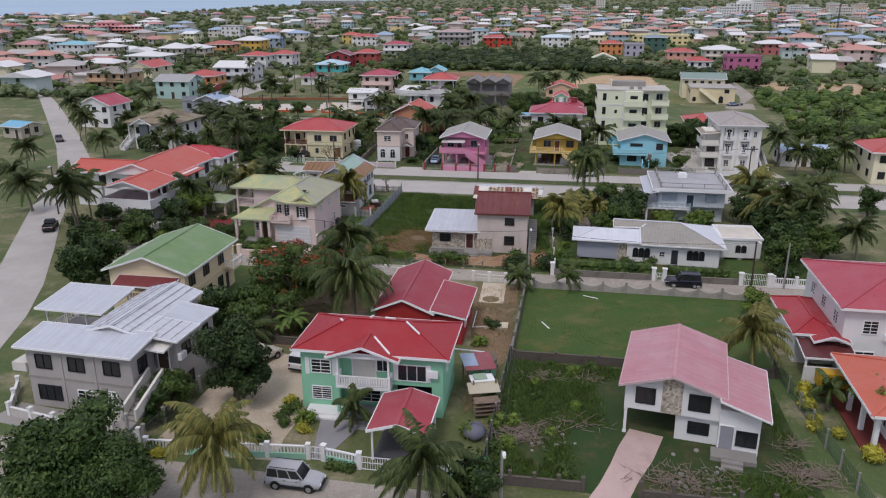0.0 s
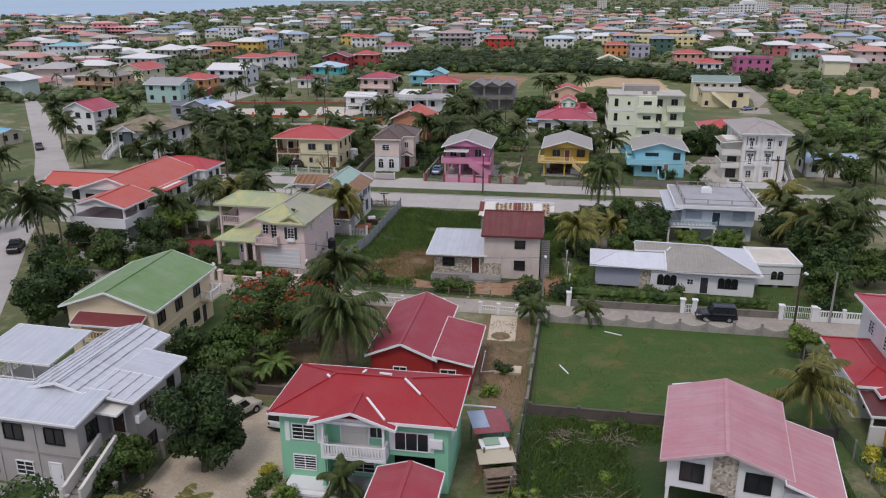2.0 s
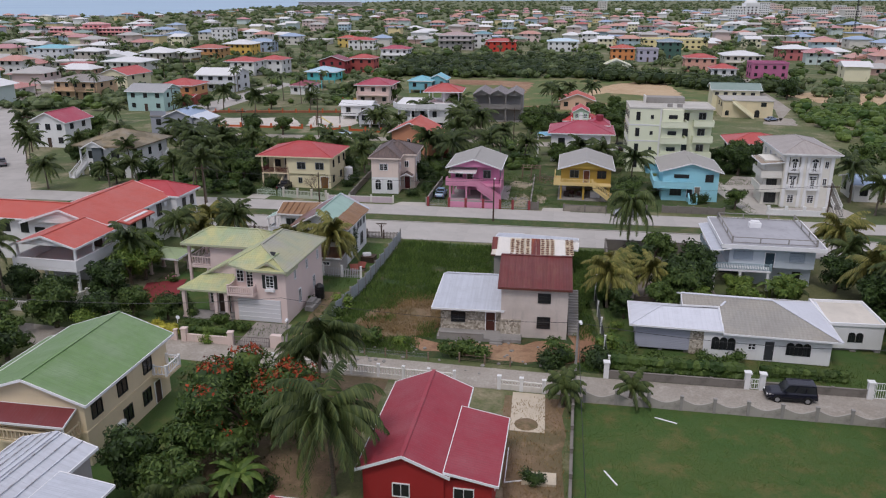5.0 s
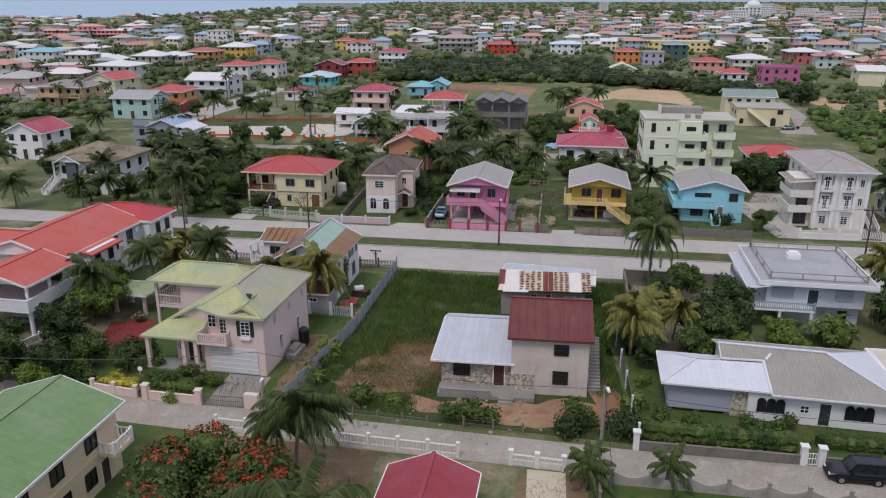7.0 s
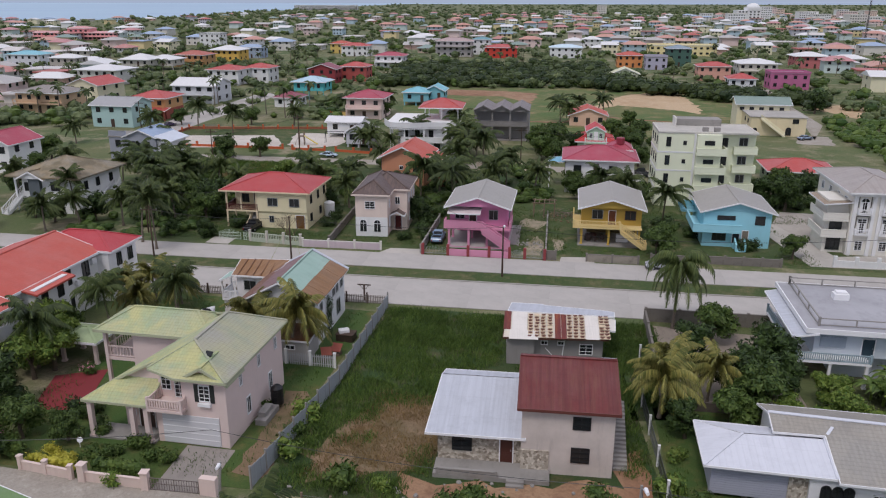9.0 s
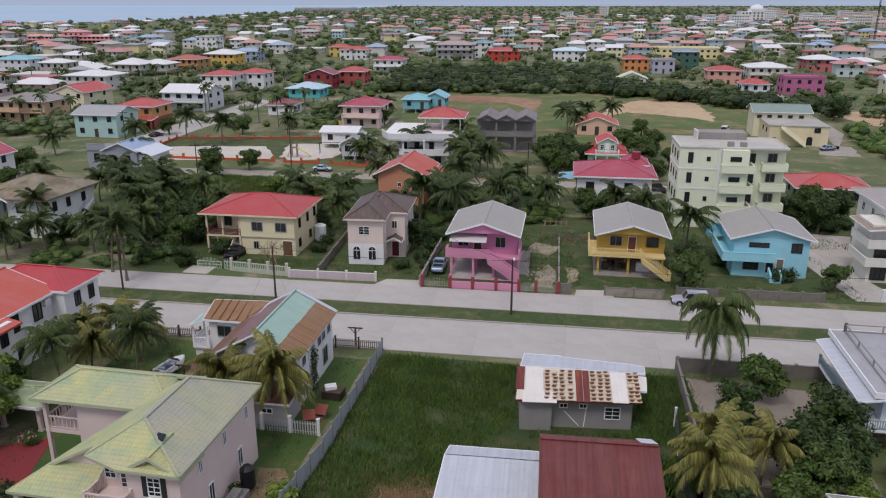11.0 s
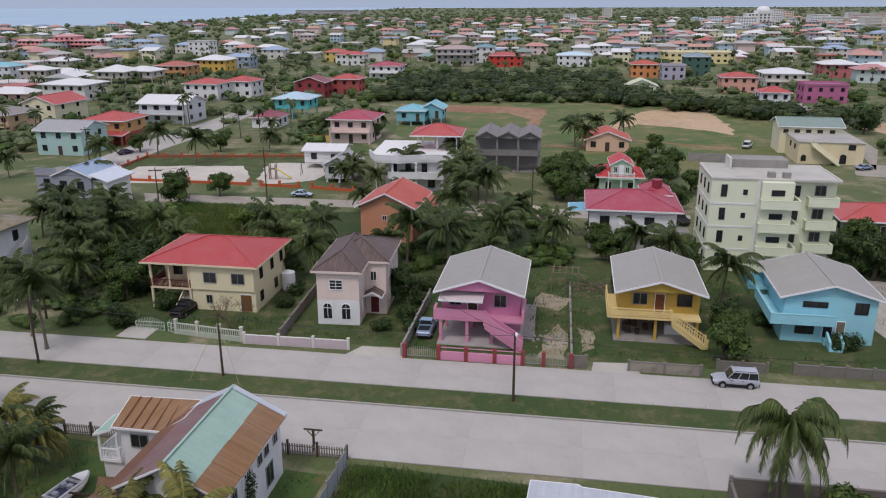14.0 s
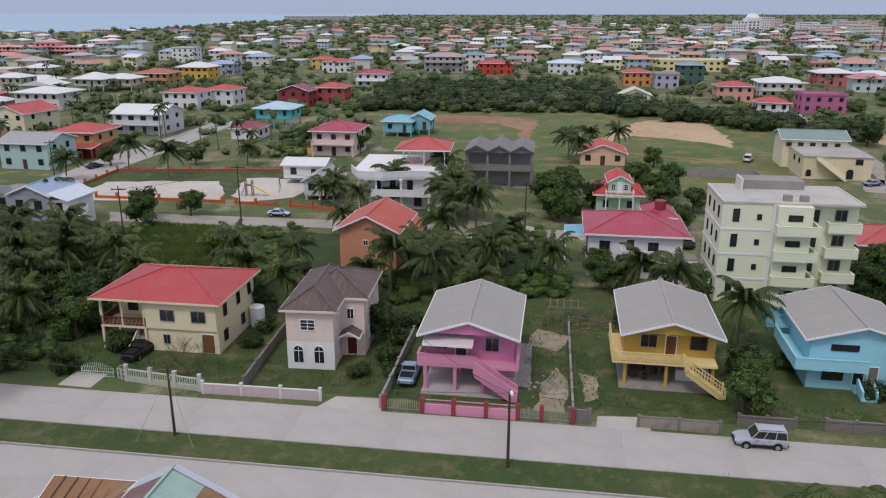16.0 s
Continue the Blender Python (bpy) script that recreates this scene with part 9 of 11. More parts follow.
fence("wire fence along the overgrown lot", [(3.19, 46.35), (6.01, 64.97)], "wire", 1.5, WIRE, BARE, 2.7, 1.5, 0.12)
fence("low concrete wall beside the lawn", [(6.11, 65.27), (8.72, 84.08)], "wall", 0.9, BLOCK, BLOCK, 3.1, 1.3, 0.2)
fence("dark block wall between lawn and overgrown lot", [(6.4, 65.17), (29.37, 62.19)], "wall", 0.85, DARKBLOCK, DARKBLOCK, 3.9, 1.0, 0.22)
fence("scalloped concrete wall with posts along the street", [(9.6, 83.79), (32.86, 80.58)], "scallop", 1.0, concrete("scallop_concrete", 168, 162, 152, 0.9), BARE, 2.7, 1.25, 0.24)
fence("green wire fence beside the villa", [(28.61, 42.82), (29.56, 62.29), (33.16, 80.48)], "wire", 1.5, plain(70, 110, 90, 0.6), BARE, 2.6, 1.6, 0.12)
fence("low block wall before the white bungalow", [(12.2, 88.15), (23.92, 86.63)], "wall", 0.7, BLOCK, BLOCK, 3.0, 0.75, 0.2)
fence("low block wall with wire before the bungalow garden", [(25.29, 86.44), (33.63, 85.34)], "wall", 0.7, BLOCK, BLOCK, 2.9, 0.75, 0.2)
for px, py in ((23.97, 86.63), (25.19, 86.44), (33.73, 85.24), (36.89, 84.82), (12.15, 88.2)):
    single("gate_pillar", Solid().box(-0.22, -0.22, 0, 0.22, 0.22, 1.5).box(-0.3, -0.3, 1.502, 0.3, 0.3, 1.62), WHITE, "white gate pillar of the bungalow", "gate pillar", "gate pillars", at=pose(px, py, 0, 0, 0, -8))
gate("low white garden gate of the bungalow", (24.21, 86.58), (24.99, 86.49), 1.0)
gate("pale metal drive gate", (34.03, 85.24), (36.69, 84.87), 1.5)
fence("white balustrade wall beside the drive", [(37.29, 84.76), (44.66, 83.63)], "balustrade", 1.2, WHITE, WHITE, 2.6, 1.4, 0.3, base=0.5)
fence("white post and wire fence between the lots", [(12.49, 89.05), (13.85, 106.31), (15.41, 114.84)], "wire", 1.5, WIRE, WHITE, 4.2, 1.7, 0.16)
fence("low pale pink wall with stepped posts before the house", [(-33.18, 95.67), (-28.95, 94.6)], "wall", 0.7, paint(222, 200, 190, 0.6), None, 2.3, 1.1, 0.3)
fence("stepped pale pink wall with tall end posts", [(-27.99, 94.41), (-23.17, 93.64)], "wall", 0.75, paint(222, 200, 190, 0.5), None, 5.0, 1.35, 0.5)
gate("wrought iron drive gate", (-22.88, 93.55), (-19.21, 93.17), 1.0, plain(120, 110, 104, 0.6))
single("gate_pillar", Solid().box(-0.6, -0.25, 0, 0.6, 0.25, 1.35), paint(222, 200, 190, 0.5), "broad pale pink gate pillar", "gate pillar", "gate pillars", at=pose(-18.54, 93.17, 0, 0, 0, -9))
patch("ground_garage_drive", [(-22.78, 93.64), (-18.92, 93.17), (-18.33, 98.61), (-22.19, 99.18)], concrete("drive_concrete", 150, 142, 134, 0.8), 0.035, "worn concrete drive before the garage", "driveway")
fence("tall galvanised sheet fence between the lots", [(-15.83, 93.87), (-12.13, 109.36), (-9.66, 127.3)], "sheet", 1.7, GALV, BARE, 2.4, 1.8, 0.12)
fence("weathered grey-brown picket fence along the boulevard", [(-33.28, 131.24), (-9.76, 128.29)], "picket", 1.1, paint(128, 118, 110, 1.0), DARKWOOD, 2.4, 1.2, 0.14)
fence("grey picket fence between the houses", [(-20.13, 113.71), (-13.08, 112.55)], "picket", 1.3, paint(180, 180, 184, 0.8), WHITE, 2.4)
fence("grey block wall along the boulevard", [(18.04, 124.68), (31.75, 122.94)], "wall", 1.4, BLOCK, BLOCK, 3.5, 1.5, 0.24)
fence("grey block wall beside the sandy yard", [(17.94, 124.48), (15.7, 107.31)], "wall", 1.3, BLOCK, BLOCK, 3.5, 1.4, 0.24)
fence("dark block wall behind the bungalow garden", [(18.13, 105.84), (43.61, 102.6)], "wall", 0.8, DARKBLOCK, DARKBLOCK, 3.5)
fence("white metal fence on a low wall", [(-51.68, 101.76), (-44.5, 101.01), (-41.99, 106.96)], "balustrade", 1.1, OFFWHITE, WHITE, 2.5, 1.2, 0.2, base=0.35)
fence("white metal fence along the street", [(-20.48, 89.9), (-8.1, 87.66), (-1.31, 86.6)], "balustrade", 1.0, OFFWHITE, WHITE, 2.6, 1.2, 0.22, base=0.35)
fence("white fence with pillars beside the barn drive", [(2.58, 85.83), (6.37, 85.15)], "balustrade", 0.9, OFFWHITE, WHITE, 1.9, 1.2, 0.3, base=0.5)
fence("low grey post and board fence before the lot", [(-11.97, 92.41), (-3.84, 90.96)], "wire", 0.7, WIRE, WOOD, 2.2, 0.8, 0.12)
fence("leaning wooden post fence before the lot", [(-0.93, 90.77), (3.73, 90)], "wire", 0.8, WOOD, WOOD, 2.4, 0.9, 0.14)
# along the row
fence("low white wall with metal railings", [(-31.5, 151.23), (-23.98, 149.37)], "balustrade", 1.25, paint(178, 186, 166, 0.6), paint(196, 190, 178, 0.7), 2.6, 1.6, 0.3, base=0.55)
gate("arched pale green metal gate", (-36.31, 152.2), (-32.94, 151.82), 1.0, paint(190, 206, 190, 0.3), 0.5)
gate("small arched metal gate", (-32.65, 151.72), (-31.69, 151.33), 1.1, paint(190, 206, 190, 0.3), 0.4)
fence("long low pinkish white wall", [(-23.6, 148.98), (-12.69, 147.82)], "wall", 0.95, paint(200, 182, 188, 0.7), OFFWHITE, 3.8, 1.2, 0.24)
fence("block wall with rough top before the yellow house", [(14.59, 143.94), (21.08, 143.06)], "wall", 1.0, concrete("patched_block", 150, 142, 128, 0.9), BLOCK, 3.3, 1.1, 0.24)
fence("low block wall beside the drive", [(8.97, 144.61), (10.61, 144.42)], "wall", 1.2, BLOCK, BLOCK, 1.7)
fence("rough block wall before the blue house", [(23.03, 144.46), (27.49, 143.87)], "wall", 0.9, BLOCK, BLOCK, 2.3)
fence("rough block wall of the blue house", [(29.92, 143.68), (39.06, 142.51)], "wall", 1.0, BLOCK, BLOCK, 2.4)
fence("concrete post line between two yards", [(9.36, 145.01), (11.66, 165.88)], "wall", 0.35, BARE, BARE, 4.2, 0.8, 0.16)
fence("low wall beside the pink house", [(-7.19, 146.55), (-5.2, 161.83)], "wall", 1.1, BARE, BARE, 3.8)
fence("block wall beside the red-roofed house", [(-20.12, 149.88), (-18.72, 167.73)], "wall", 1.1, BLOCK, BLOCK, 3.6)
for nm, ps in (("drive before the yellow house", [(10.9, 142.9), (11.5, 145.6), (15.2, 145.5), (15.6, 143.3)]), ("drive before the pink house", [(-13, 146.4), (-11.4, 148.6), (-7.2, 148.2), (-7.1, 145.7)]),
               ("drive of the red-roofed house", [(-37.6, 150.2), (-37.2, 153), (-33.9, 152.4), (-34.3, 149.7)]), ("forecourt of the white mansion", [(43, 143), (60, 141), (59, 148), (48, 147), (45, 165), (42, 165)])):
    patch("ground_drive", ps, concrete("pale_drive", 184, 178, 168, 0.5), 0.06, "pale concrete " + nm, "driveway")
WORN = rough_ground("worn_sandy_ground", ((170, 156, 134), (142, 132, 104), (108, 112, 70)), (0.3, 0.9, 5.0))
for nm, ps, sd in (("pale bare ground beside the pink house", [(6.2, 146.5), (8.8, 146.2), (9.8, 152), (9.0, 155), (7.6, 152)], 3), ("pale bare ground by the post line", [(10.8, 148), (12.2, 149), (12.6, 153), (11.2, 154)], 4),
                   ("pale bare ground behind the pink house", [(6.5, 160), (9.6, 158.6), (11.4, 162.5), (8.0, 164.5)], 5)):
    patch("ground_bare", ragged(ps, 0.18, 0.9, sd), WORN, 0.035, nm, "soil")
patch("ground_path", [(4.82, 150.95), (6.18, 150.76), (7.18, 160.39), (5.63, 160.59)], BARE, 0.045, "grey concrete path beside the pink house", "path")
shed = House("bare timber frame of a small shed", 9.33, 165.07, -8, "timber_frame", "frame")
for x in (0, 1.6, 3.2):
    for y in (0, 2.2):
        shed.put("post", Solid().box(x - 0.06, y - 0.06, 0, x + 0.06, y + 0.06, 2.3), WOOD, uv=False)
for y in (0, 2.2):
    shed.put("beam", Solid().box(-0.3, y - 0.05, 2.302, 3.5, y + 0.05, 2.42), WOOD, uv=False)
for i in range(5):
    shed.put("rafter", Solid().box(0.1 + 0.75 * i, -0.4, 2.424, 0.18 + 0.75 * i, 2.6, 2.5), WOOD, uv=False)
# park
ORANGE = paint(200, 92, 50, 0.5)
fence("orange park wall with posts", [(-75.17, 230.29), (-73.71, 247.14), (-27.47, 248.62)], "wall", 0.55, paint(156, 96, 70, 0.9), ORANGE, 4.0, 1.1, 0.35)
fence("low orange wall of the park", [(-67.51, 223.52), (-42.98, 220.36)], "wall", 0.45, ORANGE, ORANGE, 4.2, 1.1, 0.4)
fence("low orange wall beside the playground", [(-40.57, 219.58), (-33.05, 218.45)], "wall", 0.45, ORANGE, ORANGE, 4.0, 1.1, 0.4)
fence("low orange wall along the street", [(-30.45, 217.88), (-22.25, 215.36)], "wall", 0.45, ORANGE, ORANGE, 4.2, 1.1, 0.4)
fence("yellow garden wall with orange posts", [(-40.46, 268.86), (-25.97, 267.54)], "wall", 1.6, YELW, ORANGE, 3.0, 1.8, 0.3)
fence("grey concrete yard wall", [(46.86, 245.91), (59.55, 243.03), (58.52, 232.01)], "wall", 1.8, BARE, BARE, 4.0)
ps = thing("playground_slide", "yellow playground slide on a wooden frame", "slide", -39.11, 226.15)
part("chute", Solid().slab([(0, 0, 2.2), (0, -0.7, 2.2), (3.0, -0.7, 0.3), (3.0, 0, 0.3)][::-1], 0.12), plain(226, 200, 40, 0.4), ps)
for u, v in ((-1.2, -0.8), (-1.2, 0.2), (0, -0.8), (0, 0.2)):
    part("post", Solid().box(u - 0.08, v - 0.08, 0, u + 0.08, v + 0.08, 3.0), WOOD, ps, uv=False)
part("platform", Solid().box(-1.3, -0.9, 2.0, 0.0, 0.3, 2.15), WOOD, ps)
part("ladder", Solid().beam((-2.2, -0.3, 0.1), (-1.3, -0.3, 2.1), 0.5, 0.08), WOOD, ps)
sw = thing("swing_frame", "metal swing frame on the sand", "swing", -34.76, 229.16)
for u in (0, 5):
    for v in (-1, 1):
        part("leg", Solid().tube((u, v, 0), (u, 0, 2.6), 0.06, n=6), DARKMETAL, sw, uv=False)
part("crossbar", Solid().tube((0, 0, 2.6), (5, 0, 2.6), 0.06, n=6), DARKMETAL, sw, uv=False)

# ---- poles and cables ----
def street_pole(x, y, h=7.5, arm=0.0, label="weathered wooden street pole with a lamp", mat=None, cross=False, lean=0.0):
    p = thing("street_lamp" if arm else "utility_pole", label, "street lamp" if arm else "utility pole", x, y)
    part("pole", Solid().tube((0, 0, 0), (lean, 0, h), 0.13, 0.085, 8), mat or DARKWOOD, p, uv=False)
    if arm:
        part("arm", Solid().tube((lean, 0, h - 0.25), (lean + 0.1, -arm, h + 0.1), 0.035, n=6), ALU, p, uv=False)
        part("lamp_head", Solid().tube((lean + 0.1, -arm + 0.1, h + 0.1), (lean + 0.1, -arm - 0.45, h + 0.16), 0.14, 0.10, 8), TRIM, p, uv=False)
    if cross:
        part("crossarm", Solid().box(-1.1, -0.06, h - 0.6, 1.1, 0.06, h - 0.46), mat or DARKWOOD, p, uv=False)
        for u in (-1.0, 0, 1.0):
            part("insulator", Solid().tube((u, 0, h - 0.46), (u, 0, h - 0.28), 0.05, n=6), ALU, p, uv=False)
    return p


street_pole(3.37, 137.56, 6.6, 0.5, "slim dark street pole with a small lamp on the median")
street_pole(-23.52, 141.55, 6.4, 0, "slim dark pole with guy wires on the median")
street_pole(-42.3, 143.68, 7.0, 0, "wooden utility pole with a crossarm on the median", cross=True)
street_pole(9.1, 86.06, 6.4, 0.6, "concrete street pole with a white lamp", BARE)
street_pole(33.25, 80.78, 6.8, 0.6, "dark street pole with a lamp beside the wall")
street_pole(4.4, 42.2, 5.0, 0.5, "street pole with a lamp beside the block wall", BARE)
street_pole(38.37, 84.37, 5.5, 0, "thin pale pole beside the drive gate", BARE)
street_pole(-36.36, 207.9, 9.5, 0, "tall dark utility pole beside the back street", cross=True)
street_pole(-61.67, 112.75, 7.5, 0.6, "wooden street pole beside the main road")
street_pole(-87.09, 151.97, 7.5, 0.6, "wooden street pole with a lamp beside the road")
street_pole(-43.09, 89.71, 6.5, 0, "wooden utility pole near the corner", cross=True)
street_pole(-17.3, 91.3, 3.9, 0.6, "leaning street pole with a lamp by the gate", BARE, False, 0.4)
street_pole(-51.7, 198.28, 8.0, 0, "utility pole beside the back street", cross=True)
street_pole(50.1, 132.6, 7.5, 0, "dark utility pole before the white mansion", cross=True)
street_pole(-47.46, 154.74, 7.0, 0, "thin utility pole at the weedy lot", cross=True)
street_pole(-81.88, 236.66, 8.5, 0, "utility pole beside the climbing street", cross=True)
street_pole(-95.04, 188.16, 8, 0, "utility pole beside the curving road", cross=True)
for gx, gy, gz in ((-26.32, 140.36, 0.1), (-21.5, 139.87, 0.1)):
    single("guy_wire", Solid().tube((-23.52, 141.55, 5.6), (gx, gy, gz), 0.02, n=5), plain(170, 176, 120, 0.6), "steel guy wire of the pole", "guy wire", "guy wires", uv=False)


def cable(p, q, sag=0.6):
    p, q = Vector(p), Vector(q)
    d = (q - p).normalized()
    a = Vector((-d.y, d.x, 0)).normalized() * 0.022
    up = Vector((0, 0, 0.022))
    n, vs = 12, []
    for i in range(n + 1):
        k = i / n
        c = p.lerp(q, k) - Vector((0, 0, sag * 4 * k * (1 - k)))
        vs += [c + a, c + up, c - a, c - up]
    fs = [(4 * i + k, 4 * i + (k + 1) % 4, 4 * i + 4 + (k + 1) % 4, 4 * i + 4 + k) for i in range(n) for k in range(4)]
    b = Solid().add(vs, fs + [(3, 2, 1, 0), (4 * n, 4 * n + 1, 4 * n + 2, 4 * n + 3)])
    single("overhead_cable", b, DARKMETAL, "thin dark overhead cable between poles", "cable", "overhead cables", uv=False)


cable((9.1, 86.06, 6.2), (33.25, 80.78, 6.6))
cable((9.1, 86.06, 6.2), (-17.77, 92.68, 5.4))
cable((-17.77, 92.68, 5.4), (-43.09, 89.71, 6.3))
cable((3.37, 137.56, 6.4), (-23.52, 141.55, 6.2))
cable((-23.52, 141.55, 6.2), (-42.3, 143.68, 6.6))
cable((3.37, 137.56, 6.4), (50.1, 132.6, 7.2), 1.2)
cable((3.37, 137.56, 6.4), (-6.97, 155.87, 5.6), 0.8)
cable((-36.36, 207.9, 9.0), (-51.7, 198.28, 7.6))
cable((-36.36, 207.9, 9.0), (9.67, 202.67, 7.5), 1.0)
cable((4.65, 44.46, 5.8), (9.1, 86.06, 6.2), 1.0)
cable((-47.46, 154.74, 6.5), (-35.9, 159.73, 5.4))
cable((9.67, 202.67, 7.5), (43.7, 196.92, 7.5), 0.8)
street_pole(9.67, 202.67, 8.0, 0, "utility pole in the greenery", cross=True)


# ---- vehicles ----
def loft(b, rows, mi=0):
    """A body through stations of (x, bottom, top, half width)."""
    ring = lambda x, zb, zt, w: [(x, -w * 0.9, zb), (x, w * 0.9, zb), (x, w, zb + 0.45 * (zt - zb)), (x, w * 0.97, zb + 0.8 * (zt - zb)), (x, w * 0.88, zt), (x, -w * 0.88, zt), (x, -w * 0.97, zb + 0.8 * (zt - zb)), (x, -w, zb + 0.45 * (zt - zb))]
    vs = [p for r in rows for p in ring(*r)]
    fs = [(k * 8 + i, k * 8 + (i + 1) % 8, (k + 1) * 8 + (i + 1) % 8, (k + 1) * 8 + i) for k in range(len(rows) - 1) for i in range(8)]
    fs += [tuple(range(7, -1, -1)), tuple(range((len(rows) - 1) * 8, len(rows) * 8))]
    return b.add(vs, fs, mi)


TYRE, RIM = plain(22, 22, 22, 0.9), plain(170, 172, 176, 0.3, 0.7)


def car(kind, colour, label, x, y, rz):
    """The nose points along local x."""
    name = {"suv": "suv", "pickup": "pickup_truck", "sedan": "car", "van": "van"}[kind]
    c = thing(name, label, {"pickup": "pickup truck", "sedan": "car"}.get(kind, kind), x, y, 0, rz)
    c.matrix_basis = c.matrix_basis @ Matrix.Scale(0.87, 4)
    L, W, belt, roof = {"suv": (4.6, 0.92, 1.10, 1.86), "pickup": (5.1, 0.92, 1.05, 1.72), "sedan": (4.4, 0.86, 0.92, 1.42), "van": (4.7, 0.95, 1.15, 1.95)}[kind]
    m = plain(*colour, 0.25)
    hood = belt - 0.05 if kind != "van" else belt
    part("body", loft(Solid(), [(-L / 2, 0.5, belt - 0.15, W * 0.88), (-L / 2 + 0.12, 0.38, belt, W * 0.96), (-0.4, 0.32, belt, W), (0.55, 0.32, belt, W), (L / 2 - 0.55, 0.36, hood - 0.06, W * 0.97), (L / 2 - 0.1, 0.42, hood - 0.2, W * 0.9), (L / 2, 0.5, hood - 0.32, W * 0.82)]), m, c)
    xa, xb = {"suv": (-L / 2 + 0.15, 0.95), "pickup": (-0.55, 1.15), "sedan": (-1.45, 1.0), "van": (-L / 2 + 0.1, 1.5)}[kind]
    ra, rb = {"suv": (0.14, 0.58), "pickup": (0.15, 0.7), "sedan": (0.65, 0.85), "van": (0.1, 0.7)}[kind]
    w0, w1 = W * 0.88, W * (0.80 if kind in ("suv", "van") else 0.73)
    cab = [(xa, -w0, belt), (xb, -w0, belt), (xb, w0, belt), (xa, w0, belt), (xa + ra, -w1, roof - 0.05), (xb - rb, -w1, roof - 0.05), (xb - rb, w1, roof - 0.05), (xa + ra, w1, roof - 0.05)]
    part("glasshouse", Solid().add(cab, [(0, 1, 5, 4), (1, 2, 6, 5), (2, 3, 7, 6), (3, 0, 4, 7)]), GLASS, c, "dark tinted glass", uv=False)
    part("roof", Solid().slab([(xa + ra - 0.06, -w1 - 0.03, roof), (xb - rb + 0.06, -w1 - 0.03, roof), (xb - rb + 0.06, w1 + 0.03, roof), (xa + ra - 0.06, w1 + 0.03, roof)], 0.07), m, c, uv=False)
    n = 3 if kind in ("suv", "van") else 2
    for sg in (-1, 1):
        for i in range(n + 1):
            k = i / n
            lo, hi = Vector((xa + (xb - xa) * k, sg * (w0 + 0.005), belt)), Vector((xa + ra + (xb - rb - xa - ra) * k, sg * (w1 + 0.005), roof - 0.04))
            part("pillar", Solid().tube(lo, hi, 0.045, n=4), m, c, uv=False)
        part("mirror", Solid().box(xb - 0.35, sg * (W + 0.12) - 0.09, belt, xb - 0.2, sg * (W + 0.12) + 0.09, belt + 0.16), m, c, uv=False)
        part("headlight", Solid().box(L / 2 - 0.13, sg * W * 0.62 - 0.16, hood - 0.42, L / 2 + 0.012, sg * W * 0.62 + 0.16, hood - 0.26), TRIM, c, uv=False)
        part("tail_light", Solid().box(-L / 2 - 0.012, sg * W * 0.72 - 0.09, belt - 0.4, -L / 2 + 0.1, sg * W * 0.72 + 0.09, belt - 0.16), plain(150, 24, 22), c, uv=False)
        for u in (-L * 0.3, L * 0.3):
            t = part("wheel", Solid().tube((u, sg * (W - 0.2), 0.35), (u, sg * (W + 0.02), 0.35), 0.35, n=16), TYRE, c, uv=False)
            part("rim", Solid().tube((u, sg * (W + 0.0), 0.35), (u, sg * (W + 0.03), 0.35), 0.22, n=12), RIM, t, uv=False)
    part("bumper", Solid().box(L / 2 - 0.05, -W * 0.85, 0.38, L / 2 + 0.06, W * 0.85, 0.56), DARKMETAL, c, uv=False)
    part("bumper", Solid().box(-L / 2 - 0.06, -W * 0.85, 0.4, -L / 2 + 0.05, W * 0.85, 0.58), DARKMETAL, c, uv=False)
    part("grille", Solid().box(L / 2 - 0.06, -W * 0.4, hood - 0.46, L / 2 + 0.02, W * 0.4, hood - 0.3), DARKMETAL, c, uv=False)
    for sg in (-1, 1):
        part("sill", Solid().box(-L * 0.21, sg * (W - 0.02) - 0.03, 0.3, L * 0.21, sg * (W - 0.02) + 0.03, 0.52), DARKMETAL, c, uv=False)
        for u in (-L * 0.3, L * 0.3):
            part("wheel_arch", Solid().tube((u, sg * (W - 0.3), 0.40), (u, sg * (W + 0.008), 0.40), 0.42, n=16), DARKMETAL, c, uv=False)
        for u in (-0.55, 0.45):
            part("door_handle", Solid().box(u - 0.1, sg * (W + 0.01) - 0.015, belt - 0.16, u + 0.1, sg * (W + 0.01) + 0.015, belt - 0.12), DARKMETAL, c, uv=False)
    if kind == "pickup":
        part("bed", Solid().box(-L / 2 + 0.15, -W * 0.78, belt + 0.004, -0.7, W * 0.78, belt + 0.03), plain(30, 30, 30, 0.9), c, uv=False)
        part("bed_rim", Solid().ring(-L / 2 + 0.15, -0.7, -W * 0.78, W * 0.78, belt + 0.004, belt + 0.2, 0.06), m, c, uv=False)
    if kind == "suv":
        for sg in (-1, 1):
            part("roof_rail", Solid().tube((xa + ra + 0.1, sg * w1 * 0.9, roof + 0.05), (xb - rb - 0.1, sg * w1 * 0.9, roof + 0.05), 0.025, n=5), DARKMETAL, c, uv=False)
    return c


